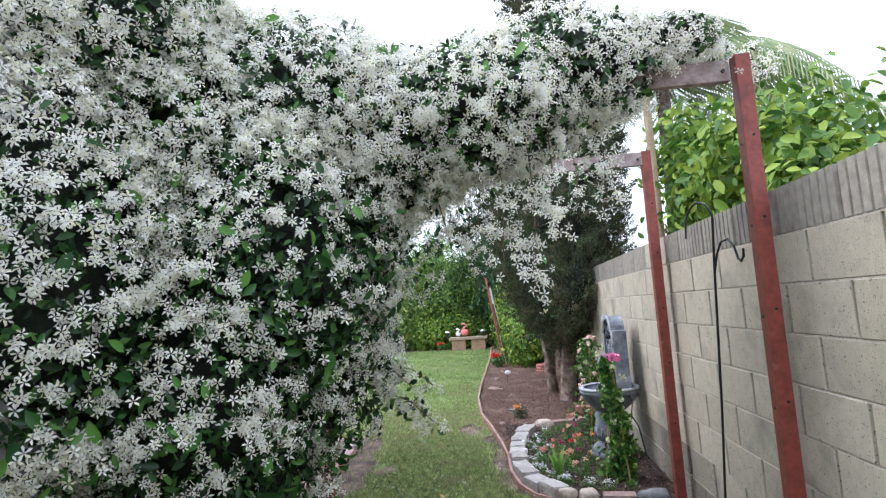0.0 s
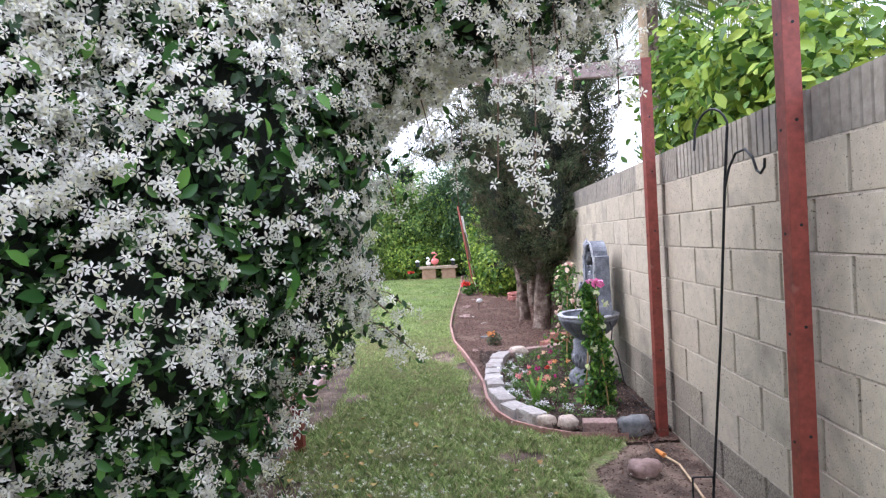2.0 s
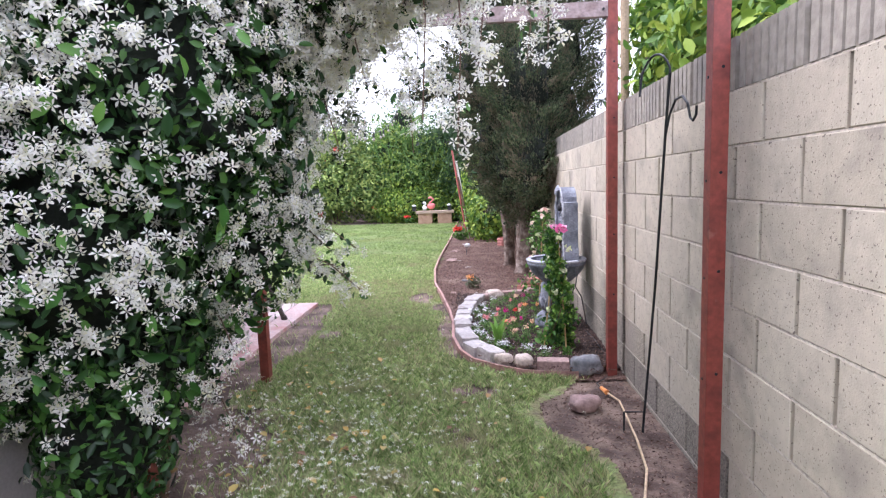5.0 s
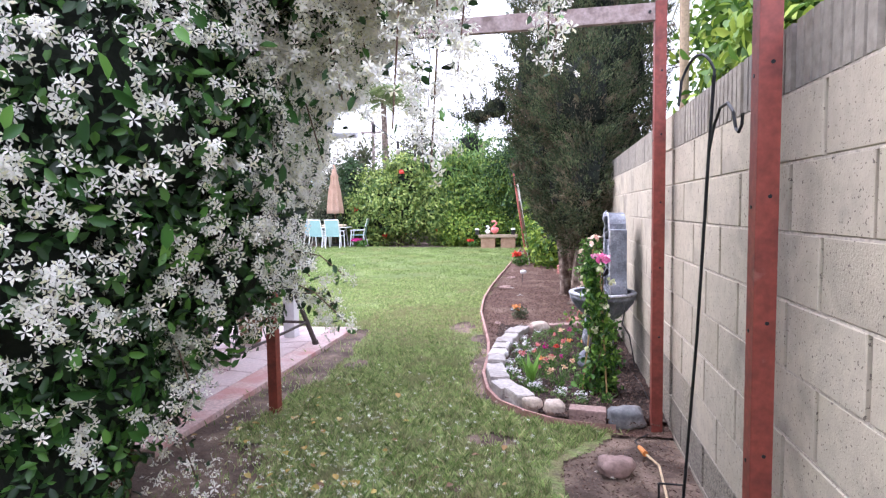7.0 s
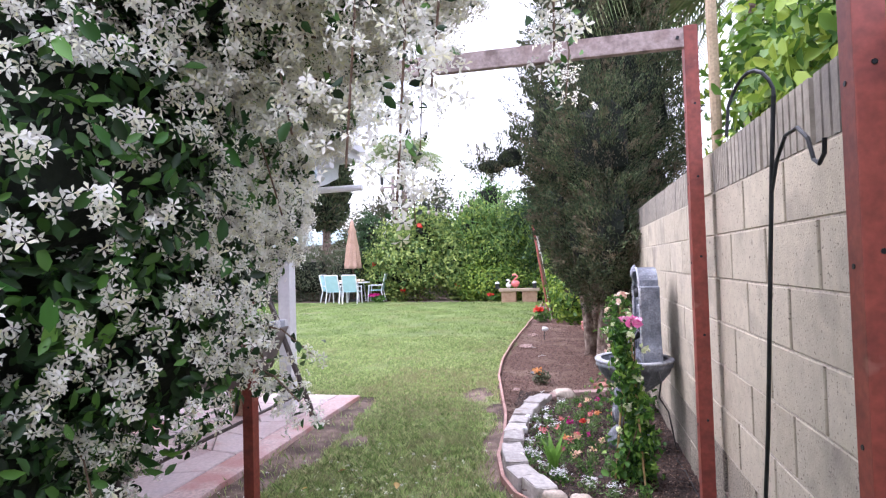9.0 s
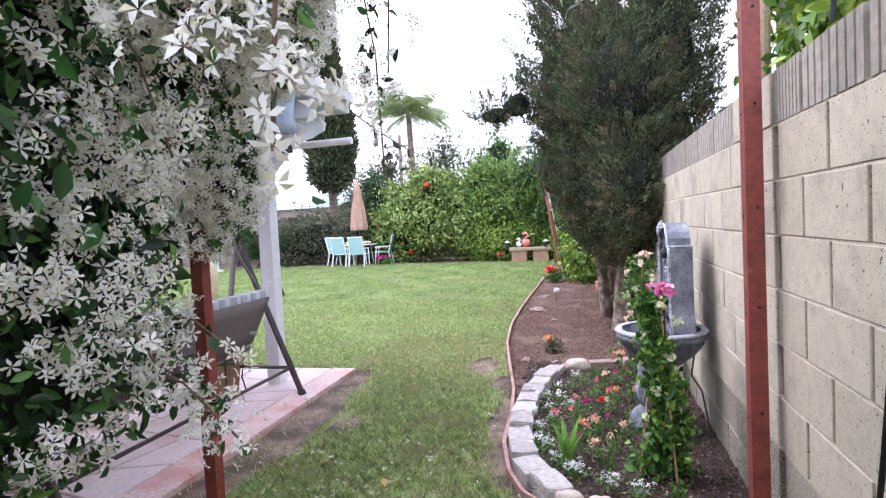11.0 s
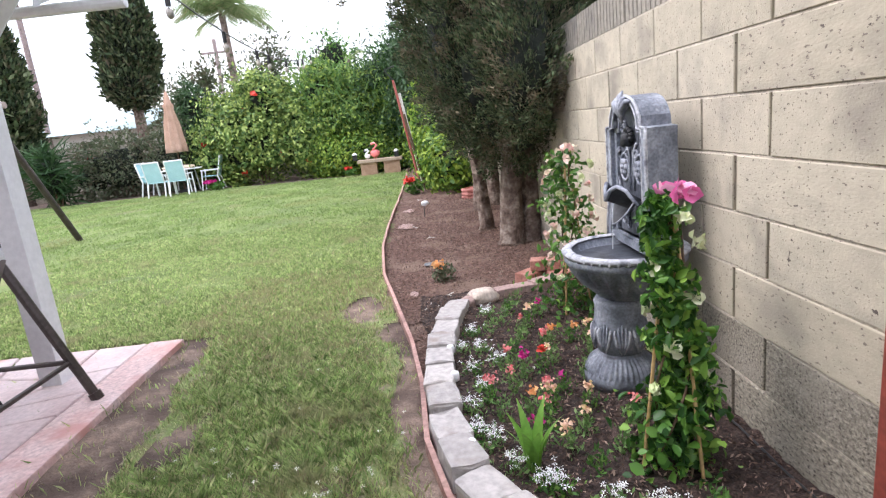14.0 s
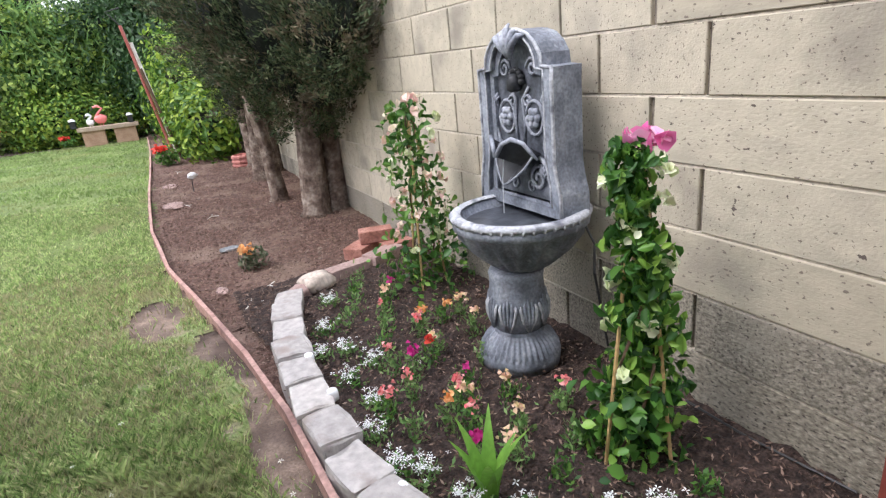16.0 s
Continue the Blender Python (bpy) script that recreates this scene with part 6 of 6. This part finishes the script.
part("small_seat", boxed(-0.05, 0.5, -0.09, 0.09, 0.60, 0.64, 0.01), M["white"], play, "small white swing seat")

TX, TY = -7.6, 20.9
table = thing("garden_table", TX, TY, 0, "white round garden table with a closed umbrella through it", "table")
part("tabletop", lathe(bmesh.new(), [(0.62, 0.70), (0.64, 0.715), (0.62, 0.73)], 32), M["white_paint"], table)
for k in range(4):
    a = k * math.pi / 2 + 0.78
    part("leg", tubed([(0.5 * math.cos(a), 0.5 * math.sin(a), 0), (0.42 * math.cos(a), 0.42 * math.sin(a), 0.70)], 0.022, 8), M["white_paint"], table)
for x, y in ((-0.3, -0.2), (0.3, -0.1), (0.05, 0.2)):
    t = thing("cushion", TX + x, TY + y, 0.73, "tan cushion lying on the garden table", "cushion", "cushions on the table")
    part("pad", lump(bmesh.new(), (0, 0, 0.06), (0.2, 0.15, 0.06), 3, 0.1), M["tan"], t, smooth=True)
umb = thing("umbrella", TX, TY, 0, "closed tan canvas patio umbrella on a wooden pole", "umbrella")
part("pole", tubed([(0, 0, 0), (0, 0, 3.15)], 0.022, 8), M["twig"], umb)
part("base", lathe(bmesh.new(), [(0.22, 0), (0.22, 0.05), (0.05, 0.09)], 20), M["black"], umb)
part("canopy", lathe(bmesh.new(), [(0.30, 1.25), (0.30, 1.4), (0.22, 2.1), (0.13, 2.55), (0.15, 2.66), (0.11, 2.75), (0.05, 3.05), (0.01, 3.12)], 40, 0.16, 8, band=(1.2, 2.7)), M["umbrella"], umb, "furled canopy", True)


def chair(x, y, a):
    t = thing("garden_chair", x, y, 0, "white metal garden chair with an aqua sling seat on the grass", "chair", "chairs round the garden table", rz=a)
    for s in (-1, 1):
        part("leg", tubed([(s * 0.27, -0.28, 0), (s * 0.27, -0.22, 0.60)], 0.022, 8), M["white"], t)
        part("leg", tubed([(s * 0.27, 0.32, 0), (s * 0.26, 0.22, 0.42), (s * 0.25, 0.38, 1.02)], 0.022, 8), M["white"], t)
        part("arm", boxed(s * 0.27 - 0.03, s * 0.27 + 0.03, -0.26, 0.28, 0.60, 0.63, 0.008), M["white"], t)
    part("crossbar", tubed([(-0.25, 0.38, 1.02), (0.25, 0.38, 1.02)], 0.020, 8), M["white"], t)
    part("crossbar", tubed([(-0.27, -0.24, 0.42), (0.27, -0.24, 0.42)], 0.018, 8), M["white"], t)
    part("seat", boxed(-0.25, 0.25, -0.24, 0.24, 0.415, 0.43, 0.004), M["aqua"], t, "aqua sling seat")
    bm = bmesh.new()
    vs = [bm.verts.new(p) for p in ((-0.24, 0.235, 0.44), (0.24, 0.235, 0.44), (0.24, 0.372, 1.0), (-0.24, 0.372, 1.0), (-0.24, 0.25, 0.44), (0.24, 0.25, 0.44), (0.24, 0.387, 1.0), (-0.24, 0.387, 1.0))]
    for q in ((0, 1, 2, 3), (4, 5, 6, 7), (0, 1, 5, 4), (2, 3, 7, 6), (0, 3, 7, 4), (1, 2, 6, 5)):
        bm.faces.new([vs[k] for k in q])
    part("backrest", bm, M["aqua"], t, "aqua sling back")
    return t


first_chair = chair(TX - 0.85, TY - 0.1, 80)
for x, y, a in ((TX - 0.28, TY - 0.95, 175), (TX + 0.36, TY - 1.0, 184), (TX + 0.95, TY - 0.1, -80)):
    copy_thing(first_chair, pose(x, y, 0, 0, 0, a))

bench = thing("stone_bench", -1.23, 19.6, 0, "low sandstone bench on two brick legs with flamingo ornaments on it", "bench")
part("top", boxed(-0.66, 0.66, -0.2, 0.2, 0.36, 0.45, 0.012), M["bench_top"], bench)
for x in (-0.34, 0.34):
    part("leg", boxed(x - 0.24, x + 0.24, -0.15, 0.15, 0, 0.36, 0.008), M["terracotta"], bench)
for x, s, b in ((-1.35, 1.0, M["flamingo"]), (-1.58, 0.62, M["white"])):
    t = thing("flamingo_ornament", x, 19.6, 0.45, "pink flamingo garden ornament standing on the bench" if s == 1.0 else "smaller white bird garden ornament on the bench", "ornament", "flamingos")
    part("body", lump(bmesh.new(), (0, 0, 0.16 * s), (0.15 * s, 0.09 * s, 0.12 * s), 2, 0.1), b, t, smooth=True)
    part("neck", tubed([(-0.10 * s, 0, 0.18 * s), (-0.02 * s, 0, 0.30 * s), (0.08 * s, 0, 0.40 * s), (0.0, 0, 0.46 * s), (-0.10 * s, 0, 0.44 * s)], [0.035, 0.03, 0.03, 0.035, 0.03], 8), b, t, smooth=True)
    part("beak", tubed([(-0.10 * s, 0, 0.44 * s), (-0.16 * s, 0, 0.37 * s)], [0.026, 0.008], 6), M["black"], t)
    for k in (-1, 1):
        part("leg", tubed([(0.03 * k, 0.02 * k, 0), (0.02 * k, 0, 0.12 * s)], 0.008, 6), b, t)
for x in (-1.95, -0.72):
    t = thing("lantern", x, 19.55, 0.45, "small black lantern with a white top on the bench", "lantern", "lanterns on the bench")
    part("case", boxed(-0.06, 0.06, -0.06, 0.06, 0, 0.17, 0.008), M["black"], t)
    part("cap", lathe(bmesh.new(), [(0.08, 0.17), (0.07, 0.2), (0.02, 0.23)], 12), M["white"], t)
poles = thing("leaning_poles", -0.1, 14.0, 0, "long red and dark poles leaning together at the bed's edge", "pole")
part("pole", tubed([(0.06, 0, 0), (-0.25, 0.0, 2.15)], 0.024, 8), M["red_pole"], poles)
part("pole", tubed([(0.12, 0.05, 0), (-0.16, 0.05, 1.9)], 0.024, 8), M["rope"], poles)
part("pole", tubed([(0.15, -0.03, 0), (-0.12, -0.03, 1.5)], 0.024, 8), M["twig"], poles)
part("hook", tubed([(-0.25, 0, 2.15), (-0.4, 0, 2.35), (-0.2, 0, 2.4)], 0.012, 6), M["black"], poles)
small_plant(-2.2, 20.1, 0.25, 0.2, "shrub", "red_fl", "clump of red flowers beside the bench", 200, 60, 0.06)
small_plant(-6.4, 20.3, 0.28, 0.28, "shrub", "magenta", "low clump of magenta flowers behind the chairs", 200, 90, 0.07)

lights_ = thing("string_lights", -6.5, 17.0, 0, "string of unlit hanging bulbs on a black wire over the lawn", "string lights")
A, B = Vector((4.9, -10.4, 2.42)), Vector((4.0, 4.0, 4.4))
for p0, p1, sag, cnt in ((A, B, 0.75, 12),):
    pts_ = [p0.lerp(p1, k / 20) - Vector((0, 0, sag * 4 * (k / 20) * (1 - k / 20))) for k in range(21)]
    part("wire", tubed(pts_, 0.008, 5), M["black"], lights_)
    for k in range(1, cnt):
        q = pts_[int(20 * k / cnt)]
        part("socket", tubed([q, q - Vector((0, 0, 0.10))], 0.022, 6), M["black"], lights_)
        part("bulb", lump(bmesh.new(), q - Vector((0, 0, 0.15)), (0.032, 0.032, 0.05), 1, 0.02, 1), M["glass_bulb"], lights_, smooth=True)

shed = thing("patio_roof", 7.6, 11.2, 0, "grey corrugated patio roof of the neighbouring yard behind the block wall", "patio roof")
bm = bmesh.new()
for k in range(28):
    ya = -2.0 + k * 0.2
    vs = [bm.verts.new(p) for p in ((-0.6, ya, 4.0), (-0.6, ya + 0.1, 4.05), (2.6, ya + 0.1, 4.75), (2.6, ya, 4.7), (-0.6, ya + 0.2, 4.0), (2.6, ya + 0.2, 4.7))]
    bm.faces.new([vs[i] for i in (0, 1, 2, 3)])
    bm.faces.new([vs[i] for i in (1, 4, 5, 2)])
part("roof", bm, M["roof_far"], shed, "grey ribbed sheet")
part("beam", boxed(-0.6, -0.5, -2.0, 3.6, 3.84, 3.99), M["white_paint"], shed)
for y in (-1.9, 3.5):
    for x in (-0.55, 2.45):
        part("post", boxed(x - 0.05, x + 0.05, y - 0.05, y + 0.05, -0.1, 3.9 if x < 0 else 4.5), M["white_paint"], shed)

far_house = thing("neighbour_house", -15.5, 33, 0, "pale house with a blue-grey roof beyond the garden wall", "house")
part("wall", boxed(-5, 5, -3, 3, -0.1, 2.6), M["house_far"], far_house)
bm = bmesh.new()
vs = [bm.verts.new(p) for p in ((-5.4, -3.5, 2.55), (5.4, -3.5, 2.55), (5.4, 3.5, 2.55), (-5.4, 3.5, 2.55), (-3.5, 0, 3.6), (3.5, 0, 3.6))]
for q in ((0, 1, 5, 4), (2, 3, 4, 5), (1, 2, 5), (3, 0, 4), (0, 3, 2, 1)):
    bm.faces.new([vs[k] for k in q])
part("roof", bm, M["roof_far"], far_house)
part("window", boxed(-1.0, 0.4, -3.03, -2.99, 1.0, 2.0), M["black"], far_house)
for x, y, h in ((-11.5, 38.0, 7.5), (-17.2, 30.0, 9.5)):
    t = thing("utility_pole", x, y, 0, "tall thin utility pole beyond the houses", "utility pole", "utility poles")
    part("shaft", tubed([(0, 0, -0.1), (0, 0, h)], 0.12, 8), M["grey_wood"], t)
    part("crossarm", boxed(-0.9, 0.9, -0.05, 0.05, h - 0.8, h - 0.68), M["grey_wood"], t)

# ---- litter, grass, chips ----
chips_ = thing("bark_chips", 0, 0, 0, "scattered bark chips and bits over the beds", "mulch", kind="stuff")
n = 40000
cx, cy = R.uniform(-0.5, 1.15, n), 1.6 + R.random(n) ** 1.2 * 11
keep = np.array([edge_x(b) + 0.03 < a for a, b in zip(cx, cy)])
cx, cy = cx[keep], cy[keep]
cz = np.where(cy < 3.9, 0.0, np.where(cy < 6.7, 0.052, 0.03))
v, f = sprigs(np.stack([cx, cy, cz], 1), np.tile([0.0, 0, 0.1], (len(cx), 1)) + R.normal(0, 1, (len(cx), 3)) * [1, 1, 0.12], 0.019, 0.006)
tagged(many("chips", v, f, M["chip"], chips_), kind="stuff")

litter = thing("fallen_petals", 0, 0, 0, "white petals and dry leaves fallen on the grass", "litter", kind="stuff")
n = 1500
c = np.stack([R.normal(-0.7, 0.5, n), R.normal(2.7, 0.9, n), np.full(n, 0.042)], 1)
c = c[c[:, 0] > -1.6]
v, f = stars(c, np.tile([0, 0, 1.0], (len(c), 1)) + R.normal(0, 0.3, (len(c), 3)), 0.012)
tagged(many("petals", v, f, M["petal"], litter), kind="stuff")
n = 150
c = np.stack([R.normal(-0.9, 0.6, n), R.normal(2.6, 0.9, n), np.full(n, 0.04)], 1)
c = c[c[:, 0] > -1.55]
v, f = leaves(c, np.tile([0, 0, 1.0], (len(c), 1)), 0.045, 0.03, spread=0.3)
tagged(many("dry_leaves", v, f, M["dead_leaf"], litter), kind="stuff")

def grass(n, x0, x1, y0, y1, h, w, name, power=1.0, mat_="grass", patchy=0.55):
    """Short curved blades; thin where the lawn is bare."""
    x, y = R.uniform(x0, x1, n), y0 + (y1 - y0) * R.random(n) ** power
    d = np.ones(n)
    for px, py, pa, pb in PATCHES:
        q = ((x - px) / pa) ** 2 + ((y - py) / pb) ** 2
        d = np.minimum(d, np.clip(q * 0.45 - 0.25, 0.05, 1))
    nz = np.sin(x * 3.1 + 1.3 * np.sin(y * 2.3)) * np.sin(y * 2.7 + 1.7 * np.sin(x * 2.1)) + 0.6 * np.sin(x * 9 + y * 5) * np.sin(y * 8 - x * 6)
    d *= np.clip(1 - patchy * np.clip(nz, -0.2, 1.2), 0.05, 1)
    tuft = np.array([noise.noise((p * 11, q * 11, 3.0)) + 0.6 * noise.noise((p * 26, q * 26, 9.0)) for p, q in zip(x, y)]) if y1 < 9 else np.zeros(n)
    d *= np.clip(0.85 + 1.2 * tuft, 0.2, 1)
    ex = np.array([edge_x(b) for b in y])
    gap = np.where((y > 4.1) & (y < 6.5), 0.24 + 0.10 * np.sin(y * 7), 0.07)
    d = np.where(x > ex - 0.015, 0, d * np.clip((ex - x) / gap, 0.04, 1) ** 1.5)
    side = np.array([dirt_side(b) for b in y])
    d = np.where((x < side + 0.12) & (y < 6.5), d * 0.4, d)
    d = np.where((x < side) & (y < 6.5), d * 0.06, d)
    keep = R.random(n) < d
    x, y = x[keep], y[keep]
    m = len(x)
    a = R.uniform(0, 2 * math.pi, m)
    hh = h * (1 + 0.55 * tuft[keep]) * R.uniform(0.5, 1.25, m) * (0.75 + 0.20 * np.sin(x * 4) * np.sin(y * 3.3) + 0.28 * np.sin(x * 23 + 3 * np.sin(y * 9)) * np.sin(y * 19 + 2 * np.sin(x * 11)))
    ww = w * R.uniform(0.6, 1.2, m)
    le = R.uniform(0.1, 0.9, m) * hh
    b = R.uniform(0, 2 * math.pi, m)
    z = np.full(m, -0.008)
    one = np.stack([x - ww * np.cos(a), y - ww * np.sin(a), z], 1)
    two = np.stack([x + ww * np.cos(a), y + ww * np.sin(a), z], 1)
    mid = np.stack([x + ww * 0.6 * np.cos(a) + le * 0.35 * np.cos(b), y + ww * 0.6 * np.sin(a) + le * 0.35 * np.sin(b), z + hh * 0.6], 1)
    tip = np.stack([x + le * np.cos(b), y + le * np.sin(b), z + hh], 1)
    v = np.stack([one, two, mid, tip], 1).reshape(-1, 3)
    f = np.arange(m)[:, None] * 4 + np.arange(4)
    tagged(many(name, v, f, M[mat_], turf), kind="stuff")


turf = thing("grass", 0, 0, 0, "short mown green grass with some dry blades", "grass", kind="stuff")
grass(300000, -1.7, 1.1, 1.2, 5.6, 0.050, 0.0030, "near_blades")
grass(110000, -1.7, 1.1, 1.4, 8.0, 0.040, 0.0024, "dry_blades", mat_="dry_grass", patchy=0.0)
grass(260000, -4.4, 0.1, 5.5, 11.0, 0.044, 0.0042, "blades", 1.2)
grass(150000, -12, 0.0, 9.5, 20.0, 0.042, 0.011, "far_blades", 1.1, mat_="far_grass", patchy=0.15)
grass(90000, -1.7, 1.1, -2.4, 1.25, 0.046, 0.0034, "blades_behind")

# ---- wall pieces, last ----
PIECES.sort(key=lambda q: abs(q[1] - 4.2))
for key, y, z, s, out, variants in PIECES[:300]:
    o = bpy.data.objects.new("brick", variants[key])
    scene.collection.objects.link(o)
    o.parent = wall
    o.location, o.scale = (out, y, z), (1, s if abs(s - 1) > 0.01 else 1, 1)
by_mat = {}
for key, y, z, s, out, variants in PIECES[300:]:
    me = variants[key]
    co = np.empty(len(me.vertices) * 3, np.float32)
    me.vertices.foreach_get("co", co)
    co = co.reshape(-1, 3) * [1, s, 1] + [out, y, z]
    vs, fs = by_mat.setdefault(key, ([], []))
    base = sum(len(q) for q in vs)
    vs.append(co)
    fs.extend([[base + i for i in p.vertices] for p in me.polygons])
for key, (vs, fs) in by_mat.items():
    me = bpy.data.meshes.new("bricks")
    me.from_pydata([tuple(map(float, q)) for q in np.concatenate(vs)], [], fs)
    o = finish("bricks", me, M["far_bricks"] if key == "block" else M["far_caps"], wall)
    tagged(o, "further blocks of the wall", kind="stuff")
